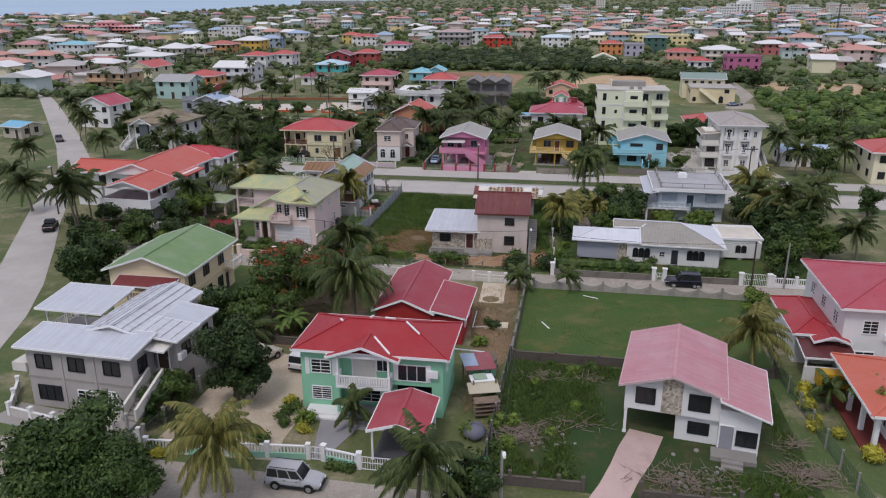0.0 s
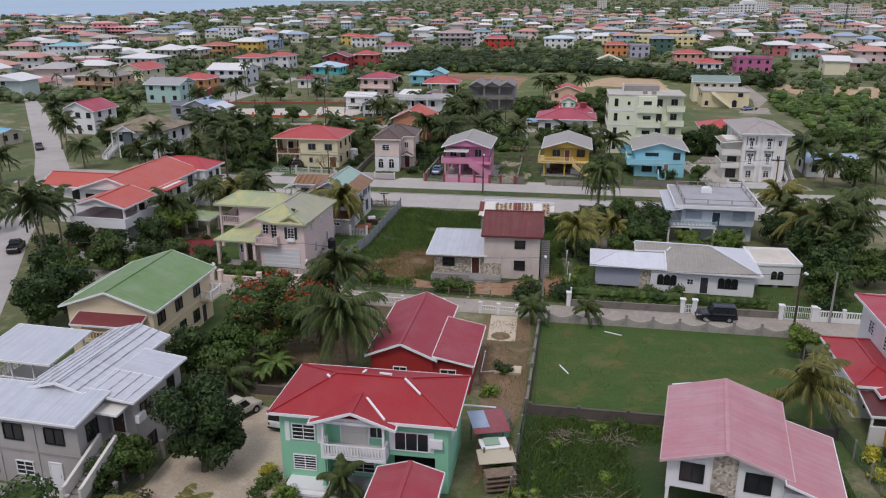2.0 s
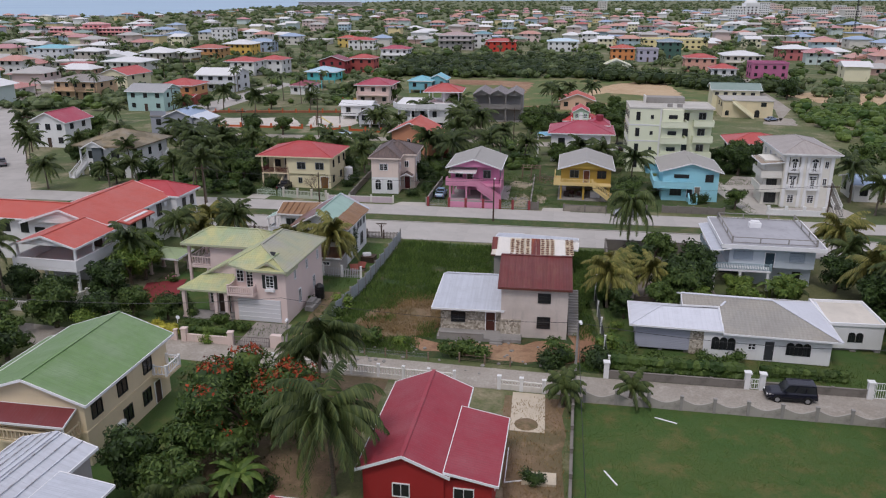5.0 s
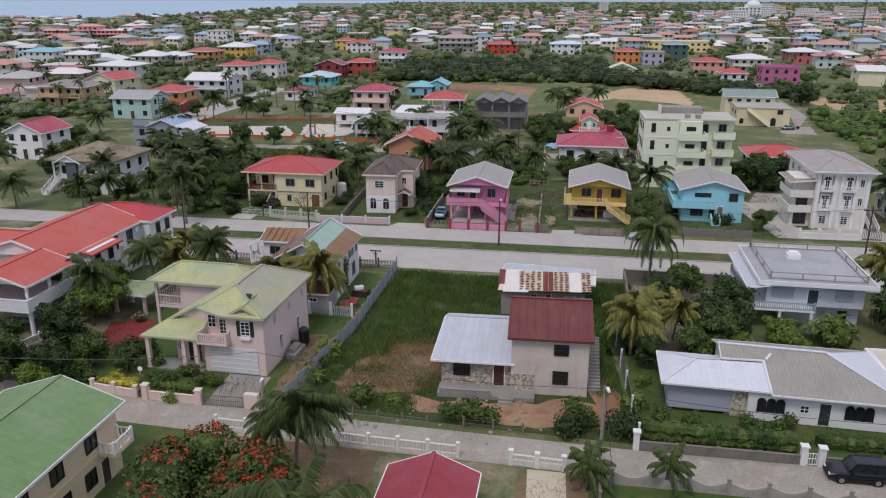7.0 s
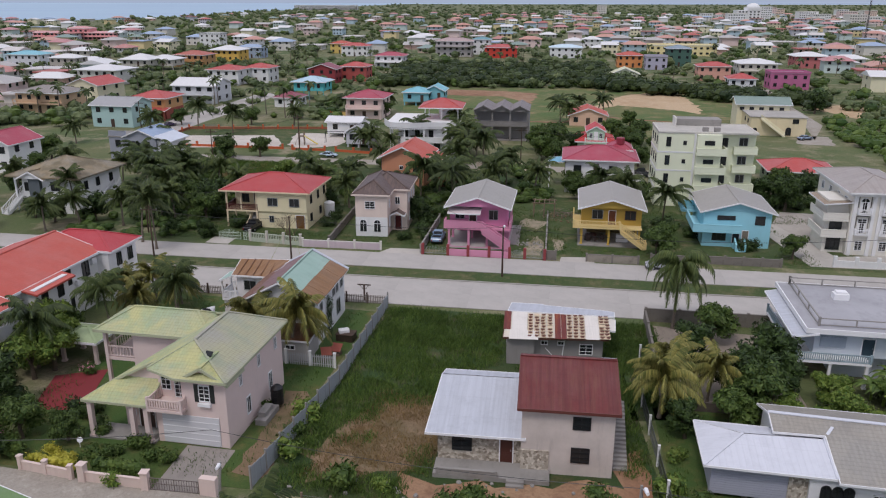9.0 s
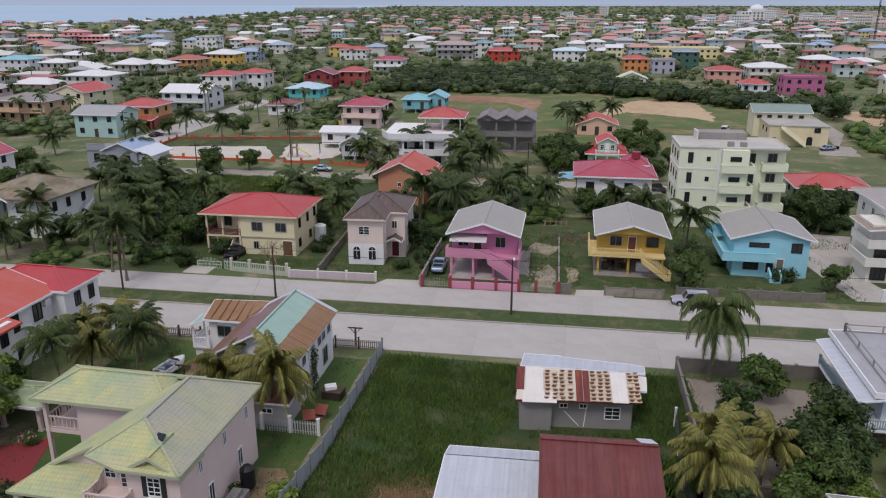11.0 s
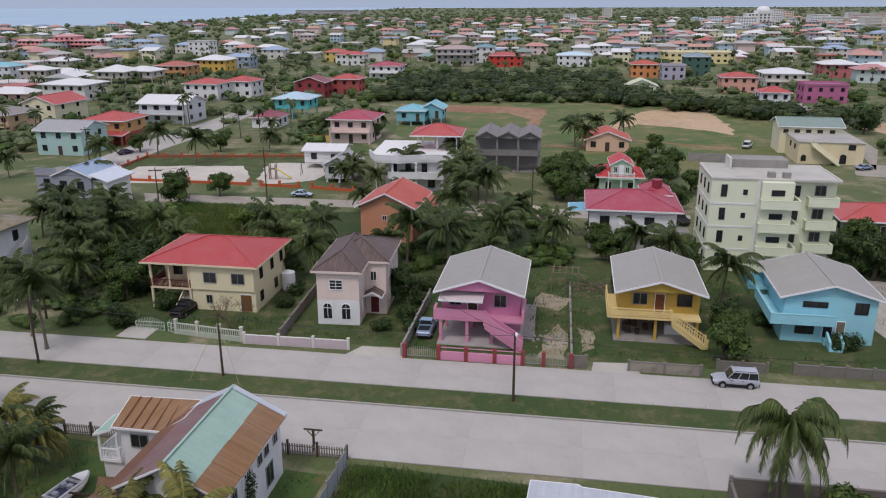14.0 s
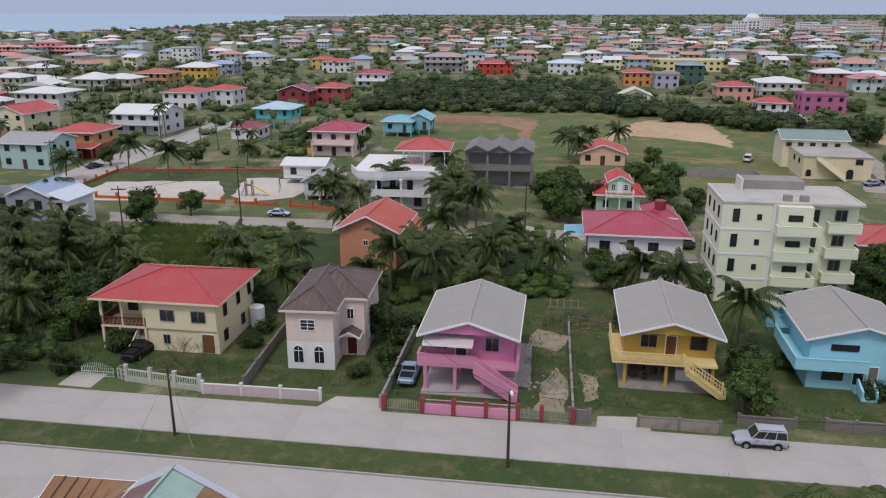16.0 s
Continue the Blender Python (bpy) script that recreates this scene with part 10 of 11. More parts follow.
car("suv", (176, 178, 182), "silver estate-like off-road car parked on the street", -9.7, 45.2, -9)
car("suv", (196, 188, 170), "pale gold off-road car parked on the sand", -17, 63.98, 58)
car("van", (222, 222, 224), "white van parked behind the green house", -12.83, 63.6, 75)
car("suv", (26, 28, 44), "dark blue off-road car parked beside the wall", 27.0, 84.9, 173)
car("pickup", (34, 36, 38), "dark pickup truck on the main road", -58.8, 105.0, 108)
car("pickup", (132, 128, 132), "grey pickup truck on the curving road", -93.43, 174.15, 122)
car("suv", (178, 182, 192), "silver-blue off-road car parked on the boulevard", 23.7, 141.4, 173)
car("pickup", (36, 38, 42), "black pickup truck under the raised porch", -32.6, 157.0, 80)
car("pickup", (140, 170, 200), "light blue pickup truck beside the pink house", -5.04, 152.51, 83)
car("sedan", (170, 196, 214), "pale blue car parked on the back street", -30.95, 211.52, -6)
car("van", (220, 222, 224), "white van on the climbing street", -68.12, 363.96, -6)
car("sedan", (70, 54, 90), "purple car parked by the red house", -80.42, 251.13, 60)
car("van", (226, 226, 228), "white van beside the green-roofed building", 65.04, 262.13, 60)
car("sedan", (150, 170, 196), "pale blue car beside the cream building", 80.6, 237.23, 20)
car("pickup", (60, 62, 64), "dark pickup truck behind the white house", 32.49, 195.85, 100)
# boat on the grass
bo = thing("boat", "small white motor boat on the grass", "boat", -28.87, 123.3, 0, 72)
part("hull", loft(Solid(), [(-1.7, 0.30, 0.62, 0.72), (0.4, 0.25, 0.66, 0.80), (1.2, 0.36, 0.74, 0.52), (1.85, 0.6, 0.80, 0.10)]), TRIM, bo)
for v in (-0.7, 0.58):
    part("gunwale", Solid().box(-1.65, v, 0.64, 0.6, v + 0.12, 0.84), TRIM, bo, uv=False)
part("foredeck", Solid().slab([(0.45, -0.68, 0.80), (1.2, -0.48, 0.84), (1.8, 0, 0.88), (1.2, 0.48, 0.84), (0.45, 0.68, 0.80)], 0.05), TRIM, bo, uv=False)
part("transom", Solid().box(-1.74, -0.7, 0.4, -1.6, 0.7, 0.86), TRIM, bo, uv=False)
part("deck", Solid().box(-1.6, -0.58, 0.63, 0.45, 0.58, 0.68), plain(70, 78, 104), bo, uv=False)
for u, v in ((-0.2, -0.3), (-0.2, 0.3), (-1.25, 0.0)):
    part("seat", Solid().box(u - 0.18, v - 0.2, 0.68, u + 0.18, v + 0.2, 0.95), plain(186, 190, 198), bo, uv=False)
part("windscreen", Solid().slab([(0.62, -0.55, 0.84), (0.62, 0.55, 0.84), (0.42, 0.5, 1.15), (0.42, -0.5, 1.15)], 0.03), GLASS, bo, uv=False)
part("outboard_motor", Solid().box(-2.02, -0.15, 0.3, -1.76, 0.15, 1.05), plain(196, 196, 200), bo, uv=False)
for u in (-1.1, 0.7):
    part("block", Solid().box(u - 0.15, -0.4, 0, u + 0.15, 0.4, 0.30), WOOD, bo, uv=False)

# yard of the patched house
patch("ground_boat_path", ragged([(-27.6, 125.2), (-24.2, 125.4), (-23.2, 124.0), (-23.4, 119.6), (-26.6, 119.4), (-27.4, 122.0)], 0.35, 1.2), REDDIRT, 0.036, "trodden brown earth beside the boat", "soil")
for x, y, hh in ((-12.5, 129.26, 1.9), (-26.79, 120.91, 1.7)):
    post = thing("clothes_post", "weathered wooden clothes post with a crosspiece", "clothes post", x, y, 0, -8, "clothes posts")
    part("pole", Solid().box(-0.08, -0.08, 0, 0.08, 0.08, hh), DARKWOOD, post, uv=False)
    part("crosspiece", Solid().box(-0.75, -0.05, hh, 0.75, 0.05, hh + 0.12), DARKWOOD, post, uv=False)
    part("brace", Solid().beam((-0.5, 0, hh), (0, 0, hh - 0.55), 0.07, 0.07).beam((0.5, 0, hh), (0, 0, hh - 0.55), 0.07, 0.07), DARKWOOD, post, uv=False)
bench = thing("work_table", "rough brown wooden table beside the white house", "table", -12.96, 118.81, 0, -12)
part("tabletop", Solid().box(-0.9, -0.7, 0.72, 0.9, 0.7, 0.80), DARKWOOD, bench, uv=False)
part("skirt", Solid().box(-0.85, -0.65, 0.02, 0.85, 0.65, 0.70), plain(70, 56, 48), bench, uv=False)
single("basin", Solid().box(-0.5, -0.35, 0, 0.5, 0.35, 0.06).box(-0.5, -0.35, 0.06, -0.44, 0.35, 0.3).box(0.44, -0.35, 0.06, 0.5, 0.35, 0.3).box(-0.44, -0.35, 0.06, 0.44, -0.29, 0.3).box(-0.44, 0.29, 0.06, 0.44, 0.35, 0.3), TRIM, "white wash basin on the rough table", "basin", at=pose(-13.2, 118.9, 0.8, 0, 0, 20), uv=False)
for x, y, a, c in ((-14.2, 114.4, 18, (168, 84, 62)), (-13.4, 115.3, -10, (160, 74, 56))):
    cover = thing("sheet_cover", "orange sheet slung low over stacked boards", "cover", x, y, 0, a, "orange covers")
    part("sheet", Solid().slab([(-0.5, -0.45, 0.62), (0.5, -0.42, 0.56), (0.52, 0.5, 1.0), (-0.48, 0.5, 1.06)], 0.04), plain(*c), cover, uv=False)
    part("boards", Solid().box(-0.4, -0.35, 0, 0.4, 0.4, 0.28).box(-0.34, 0.0, 0.28, 0.36, 0.4, 0.78), WOOD, cover, uv=False)
vine, vr = Solid(), random.Random(71)
for i in range(14):
    leaf_cloud(vine, (0.12 * vr.random(), vr.uniform(-0.35, 0.35), 0.3 + 0.26 * i), 0.42, 60, 0.11, vr, 1.0)
single("climbing_plant", vine, DARKLEAF, "dark green creeper climbing the white wall", "creeper", at=pose(-14.95, 120.3, 0, 0, 0, -8), uv=False)

# ---- hedges ----
def hedge(label, p, q, w=1.0, h=1.0, mats=(MIDLEAF,), seed=1):
    r, b = random.Random(seed), Solid()
    ln = math.dist(p, q)
    n = int(ln / 0.5)
    for i in range(n):
        k = (i + 0.5) / n
        for z in (0.3, 0.72):
            c = (p[0] + (q[0] - p[0]) * k + r.uniform(-0.1, 0.1), p[1] + (q[1] - p[1]) * k + r.uniform(-0.1, 0.1), h * z)
            core(b, c, w * 0.55, r, 0.8)
            leaf_cloud(b, c, w * 0.6, 60, 0.11, r, 0.85)
    single("hedge", b, list(mats), label, "hedge", uv=False)


hedge("clipped green hedge before the bungalow", (13.08, 89.75), (23.9, 88.25), 1.7, 1.5, seed=1)
hedge("green hedge along the bungalow front", (25.95, 89.11), (33.21, 88.07), 1.2, 0.9, (MIDLEAF,), 2)
hedge("yellow-green hedge behind the pink wall", (-32.79, 96.17), (-29.14, 95.39), 0.9, 1.1, (YELLOWLEAF,), 3)
hedge("green hedge behind the stepped wall", (-27.6, 95.5), (-23.74, 94.92), 1.1, 1.2, seed=4)
hedge("green hedge before the white bungalow wing", (20.58, 89.88), (24, 89.5), 0.9, 0.9, (BRIGHTLEAF,), 5)
hedge("row of green shrubs beside the blue house", (27.39, 104.61), (36.67, 103.47), 1.2, 1.3, (BRIGHTLEAF,), 6)
hedge("low hedge at the seafoam wall", (-8.01, 47.41), (-5.78, 46.82), 0.7, 0.5, seed=7)

# ---- clutter beside the green house ----
sh = thing("shed", "makeshift shed roofed with odd metal sheets", "shed", 2.61, 56.91, 0, 12)
for u in (0, 1.9):
    for v in (0, 2.2, 4.4):
        part("post", Solid().box(u - 0.06, v - 0.06, 0, u + 0.06, v + 0.06, 2.1), WOOD, sh, uv=False)
part("roof_sheet", Solid().slab([(-0.3, 2.2, 2.2), (1.0, 2.2, 2.15), (1.0, 4.6, 2.35), (-0.3, 4.6, 2.4)], 0.04), sheet(150, 170, 196, 0.1, 0.2), sh)
part("roof_sheet", Solid().slab([(1.0, 2.1, 2.19), (2.4, 2.1, 2.14), (2.4, 4.6, 2.36), (1.0, 4.6, 2.4)], 0.04), sheet(150, 62, 70, 0.2, 0.3), sh)
part("roof_sheet", Solid().slab([(-0.3, 1.6, 2.24), (2.3, 1.6, 2.2), (2.3, 2.3, 2.26), (-0.3, 2.3, 2.3)], 0.04), sheet(140, 54, 60, 0.2, 0.3), sh)
part("roof_sheet", Solid().slab([(-0.6, -1.2, 1.6), (2.0, -1.3, 1.6), (2.1, 0.4, 1.75), (-0.5, 0.4, 1.75)], 0.05), plain(196, 186, 160, 0.8), sh)
part("table", Solid().box(-0.1, 0.2, 1.78, 1.9, 1.5, 1.86), TRIM, sh)
part("sheet_panel", Solid().slab([(0.2, 0.5, 1.95), (1.3, 0.5, 1.95), (1.3, 1.4, 2.0), (0.2, 1.4, 2.0)], 0.05), plain(150, 176, 150, 0.7), sh)
for i in range(4):
    part("shelf", Solid().box(-0.4, -2.6 + 0.02 * i, 0.3 + 0.35 * i, 1.7, -1.5, 0.36 + 0.35 * i), WOOD, sh)
wt = thing("water_cistern", "round mossy concrete cistern painted green", "cistern", 3.48, 62.28)
part("wall", Solid().tube((0, 0, 0), (0, 0, 1.5), 1.2, n=20), paint(120, 176, 150, 0.8), wt)
part("lid", Solid().tube((0, 0, 1.5), (0, 0, 1.6), 1.25, n=20), concrete("mossy_lid", 110, 100, 86, 0.9), wt)
single("rainwater_pipe", Solid().tube((0.85, 62.27, 2.4), (3.58, 63.07, 1.75), 0.07, n=8), TRIM, "white rainwater pipe leading to the cistern", "pipe", uv=False)
tp = Solid()
rr = random.Random(3)
core(tp, (0, 0, 0.55), 1.3, rr, 0.7)
single("tarpaulin_heap", tp, plain(110, 112, 126, 0.7), "grey tarpaulin thrown over a heap", "tarpaulin", at=pose(2.7, 51.73, 0, 0, 0, 10), uv=False, smooth=True)
single("concrete_slab", Solid().box(-1.2, -0.7, 0, 1.2, 0.7, 0.22), concrete("pale_slab", 206, 192, 166, 0.5), "pale concrete tank slab in the yard", "slab", at=pose(4.95, 72.62, 0, 0, 0, -6))
single("water_pipe", Solid().tube((2.51, 72.21, 0.06), (3.87, 72.51, 0.06), 0.05, n=6).tube((2.51, 72.21, 0.06), (2.99, 76.54, 0.06), 0.05, n=6), TRIM, "white plastic pipe on the ground", "pipe", uv=False)
patch("ground_slab_drive", [(3.18, 79.1), (5.9, 78.72), (6.47, 84.85), (3.75, 85.24)], concrete("cream_drive", 206, 192, 168, 0.4), 0.04, "cream concrete drive beside the barn", "driveway")
single("sand_heap", Solid().tube((4.54, 80, 0), (4.54, 80, 0.25), 1.1, 0.2, 14), DIRT, "small heap of dark sand on the drive", "heap", uv=False)
for i, (x, y) in enumerate(((10.01, 73.04), (15.74, 80.96), (19.96, 70.71))):
    single("plank", Solid().box(-0.9, -0.06, 0.02, 0.9, 0.06, 0.07), TRIM, "pale board lying on the lawn", "board", "loose boards", at=pose(x, y, 0, 0, 0, 110 + 40 * i), uv=False)
single("satellite_dish", Solid().tube((0, 0, 0.6), (0.08, -0.05, 0.68), 0.04, 0.22, 14).tube((0, 0, 0), (0, 0, 0.62), 0.03, n=6), TRIM, "small white satellite dish in the garden", "satellite dish", at=pose(-30.29, 98.65, 0), uv=False)

# ---- weeds, grass and dry branches ----
def tufts(name, label, mat, poly, n, h=(0.25, 0.6), seed=1, blades=7, skip=()):
    """Standing grass over an outline, as one mesh."""
    r, b = random.Random(seed), Solid()
    xs, ys = [p[0] for p in poly], [p[1] for p in poly]
    made = 0
    while made < n:
        x, y = r.uniform(min(xs), max(xs)), r.uniform(min(ys), max(ys))
        inside = False
        for (xa, ya), (xb, yb) in zip(poly, poly[1:] + poly[:1]):
            if (ya > y) != (yb > y) and x < (xb - xa) * (y - ya) / (yb - ya) + xa:
                inside = not inside
        made += 1
        if not inside or any(a < x < c and bb < y < d for a, bb, c, d in skip) or noise.noise((x * 0.22, y * 0.22, seed)) < -0.3:
            continue
        for _ in range(blades):
            a, hh = r.uniform(0, 6.28), r.uniform(*h)
            px, py = x + r.gauss(0, 0.3), y + r.gauss(0, 0.3)
            dx, dy = math.cos(a) * hh * 0.45, math.sin(a) * hh * 0.45
            w = 0.014 + 0.02 * r.random()
            sx, sy = -math.sin(a) * w, math.cos(a) * w
            b.add([(px - sx, py - sy, 0), (px + sx, py + sy, 0), (px + dx * 0.5 + sx * 0.7, py + dy * 0.5 + sy * 0.7, hh * 0.7), (px + dx, py + dy, hh)], [(0, 1, 2, 3)])
    single(name, b, mat, label, "grass", kind="stuff", uv=False)


WEED, DRYGRASS, LAWNBLADE = leaf(62, 92, 42, 108, 130, 64), leaf(132, 110, 74, 166, 140, 98), leaf(74, 106, 44, 106, 124, 58)
tufts("weeds", "tall green weeds in the overgrown lot", WEED, [(3.77, 46.55), (6.5, 64.68), (28, 61.79), (25.59, 44.32)], 7500, (0.12, 0.42), 2, 13, ((9.92, 42.78, 18.22, 53.78), (12.95, 47.28, 26.04, 61.28)))
tufts("weeds", "rough grass in the open lot", WEED, [(-14.87, 94.27), (12.3, 89.25), (13.47, 123.37), (-9.37, 127.31)], 9500, (0.15, 0.55), 3, 11, ((-3.45, 92.35, 10.54, 106.29), (2.6, 113.4, 12.2, 119.4), (-12.16, 95.67, -5.18, 99.76), (-8.09, 99.25, -3.23, 105.73), (-5.19, 90.35, 12.28, 95.89)))
tufts("dry_grass", "dry straw-coloured grass in the open lot", DRYGRASS, [(-12.93, 95.27), (-4.22, 96.3), (-2.27, 100.28), (-3.23, 107.22), (-8.07, 108.19)], 2200, (0.1, 0.3), 4, 9)
tufts("lawn_grass", "short lawn grass", LAWNBLADE, [(6.69, 65.67), (9.01, 83.49), (32.47, 80.68), (29.27, 63.19)], 6500, (0.03, 0.09), 5, 10)
tufts("weeds", "long grass in the yards of the row", WEED, [(-43.62, 153.57), (56.31, 141.44), (60.2, 166.19), (-40.68, 175.56)], 9000, (0.1, 0.35), 6, 9, ((-36.88, 155.77, -8.37, 169.76), (-5.06, 147.95, 6.12, 161.88), (12.86, 148.99, 25.05, 163.95), (28.87, 147.06, 43.54, 163.03), (44.48, 142.17, 60.2, 162.24)))
tufts("weeds", "grass tufts on the median", LAWNBLADE, [(-58.04, 143.14), (58.33, 129.22), (58.31, 132.07), (-58.04, 145.96)], 3200, (0.15, 0.26), 7, 5)
tufts("weeds", "tall weeds on the slope behind the row", WEED, [(-52, 184), (-31, 182), (-30, 203), (-52, 206)], 3600, (0.3, 0.8), 12, 10)
tufts("dry_grass", "dry yellow grass on the slope behind the row", DRYGRASS, [(-50, 186), (-33, 186), (-32, 200), (-46, 204)], 1300, (0.2, 0.6), 13, 9)
tufts("weeds", "long grass in the gardens", WEED, [(-38.94, 97.12), (-16.8, 95.25), (-11.89, 126.09), (-35.02, 130.05)], 3000, (0.1, 0.35), 8, 6, ((-35.1, 98.13, -16.75, 112.12), (-29.29, 114.07, -13.82, 129.1)))
tufts("weeds", "grass around the bungalow", LAWNBLADE, [(13.27, 89.45), (43.67, 85.8), (44.61, 102.64), (15.21, 105.32)], 2600, (0.1, 0.3), 9, 6, ((15.19, 91.43, 40.63, 103.53),))
tufts("weeds", "rough grass beside the block wall", WEED, [(12.4, 106.5), (17.0, 106.0), (18.2, 123.0), (13.5, 124.0)], 1500, (0.15, 0.5), 14, 10)
tufts("weeds", "long grass before the boulevard", WEED, [(-9.2, 118.0), (2.4, 116.5), (13.2, 119.8), (17.8, 122.5), (-9.0, 126.6)], 2200, (0.2, 0.6), 15, 10, ((2.6, 113.4, 12.2, 119.4),))
tufts("weeds", "weeds under the trees", WEED, [(-18.73, 68.03), (-10.5, 66.58), (-7.6, 82.41), (-21.63, 89.29)], 900, (0.1, 0.3), 10, 6)
tufts("dry_grass", "thin dry grass in the dirt yard", DRYGRASS, [(1.83, 54.71), (5.72, 65.17), (8.04, 84.08), (3.16, 84.74), (2.6, 76.54)], 900, (0.08, 0.25), 11, 6)


def brush(label, x, y, spread, n, seed):
    """A heap of dry branches."""
    r, b = random.Random(seed), Solid()
    for _ in range(n):
        px, py, a, ln = x + r.gauss(0, spread), y + r.gauss(0, spread * 0.6), r.uniform(0, 6.28), r.uniform(0.4, 1.3)
        z = r.uniform(0.03, 0.3)
        b.tube((px, py, z), (px + math.cos(a) * ln, py + math.sin(a) * ln, z + r.uniform(-0.03, 0.3)), 0.03, 0.012, 5, cap=False)
    single("brush_heap", b, make_wood(146, 130, 116), label, "branches", kind="stuff", uv=False)


brush("heap of dry cut branches in the weeds", 6.5, 52.24, 1.3, 260, 1)
brush("dry branches lying in the weeds", 10.89, 53.75, 1.1, 50, 2)
brush("dry cut branches by the wall", 8.64, 61.71, 0.9, 60, 3)
brush("dry branches beside the wall", 12.55, 61.33, 0.8, 40, 4)
brush("heap of pale branches before the house", 17.25, 46.29, 1.7, 240, 5)
brush("heap of pale branches in the corner", 26.26, 47.32, 1.2, 240, 6)
brush("dry branches by the side wall", 26.84, 51.31, 0.7, 50, 7)
brush("pile of timber and rubble behind the yellow house", 14.38, 166.39, 2.0, 140, 8)


def rubble(label, x, y, spread, n, seed, mat):
    """Loose stones and broken blocks."""
    r, b = random.Random(seed), Solid()
    for _ in range(n):
        px, py, q = x + r.gauss(0, spread), y + r.gauss(0, spread * 0.8), r.uniform(0.08, 0.3)
        core(b, (px, py, q * 0.3), q, r, 0.6)
    single("rubble", b, mat, label, "rubble", kind="stuff", uv=False)


rubble("pale stones scattered beside the pink house", 7.83, 150.96, 1.0, 40, 1, BARE)
rubble("broken blocks behind the yellow house", 14.86, 165.39, 1.8, 50, 2, DIRT)
rubble("stones and litter in the overgrown lot", 7.97, 51.25, 1.6, 40, 3, BARE)
rubble("stones before the stone-faced house", 1.59, 93.16, 2.5, 30, 4, BARE)
rubble("stones along the lot fence", -8.1, 92.92, 2.4, 30, 5, BARE)
rubble("broken concrete in the yard of the pale pink roofed house", 18.72, 46.79, 1.6, 40, 6, BARE)


def bare_shrub(x, y, height, seed):
    """A leafless shrub of forking twigs."""
    r, b = random.Random(seed), Solid()

    def fork(p, d, ln, rad, depth):
        q = p + d * ln
        b.tube(p, q, rad, rad * 0.65, 5, cap=False)
        if depth:
            for _ in range(3):
                e = (d + Vector((r.gauss(0, 0.5), r.gauss(0, 0.5), r.gauss(0.1, 0.3)))).normalized()
                fork(q, e, ln * r.uniform(0.6, 0.85), rad * 0.6, depth - 1)
    for _ in range(4):
        fork(Vector((0, 0, 0)), Vector((r.gauss(0, 0.35), r.gauss(0, 0.35), 1)).normalized(), height * 0.36, 0.07, 4)
    single("shrub", b, make_wood(110, 92, 76), "leafless brown shrub behind the front wall", "shrub", at=pose(x, y, 0, 0, 0, 0), uv=False)


bare_shrub(-25.9, 152.44, 3.6, 1)

# ---- far town ----
def free(x, y, taken, gap):
    return all((x - a) ** 2 + (y - b) ** 2 > gap * gap for a, b in taken)


FAR_WALLS = [WHITE, CREAMW, paint(222, 196, 178, 0.4), paint(222, 180, 168, 0.4), OFFWHITE, WHITE, paint(206, 200, 190, 0.4), paint(196, 194, 204, 0.4), paint(196, 212, 208, 0.4), paint(224, 204, 150, 0.3), paint(226, 200, 194, 0.3), paint(176, 200, 212, 0.3)]
# far roofs: weathered pinks and whites, paled further to stand for distance haze
PALERED = sheet(190, 122, 112, 0.08, 0.6)
FAR_ROOFS = [PALERED, WHITER, sheet(198, 136, 118, 0.08, 0.5), sheet(178, 174, 168, 0.1, 0.3), WHITER, sheet(190, 126, 126, 0.08, 0.5), WHITER, sheet(198, 142, 124, 0.05, 0.3), sheet(206, 200, 194, 0.1, 0.3), BLUER, GREENR, sheet(180, 90, 80, 0.1, 0.3)]
FAR_LABELS = ("far white house with a red roof", "far house with a pale roof", "far pastel house among trees", "far two-storey house in the town")


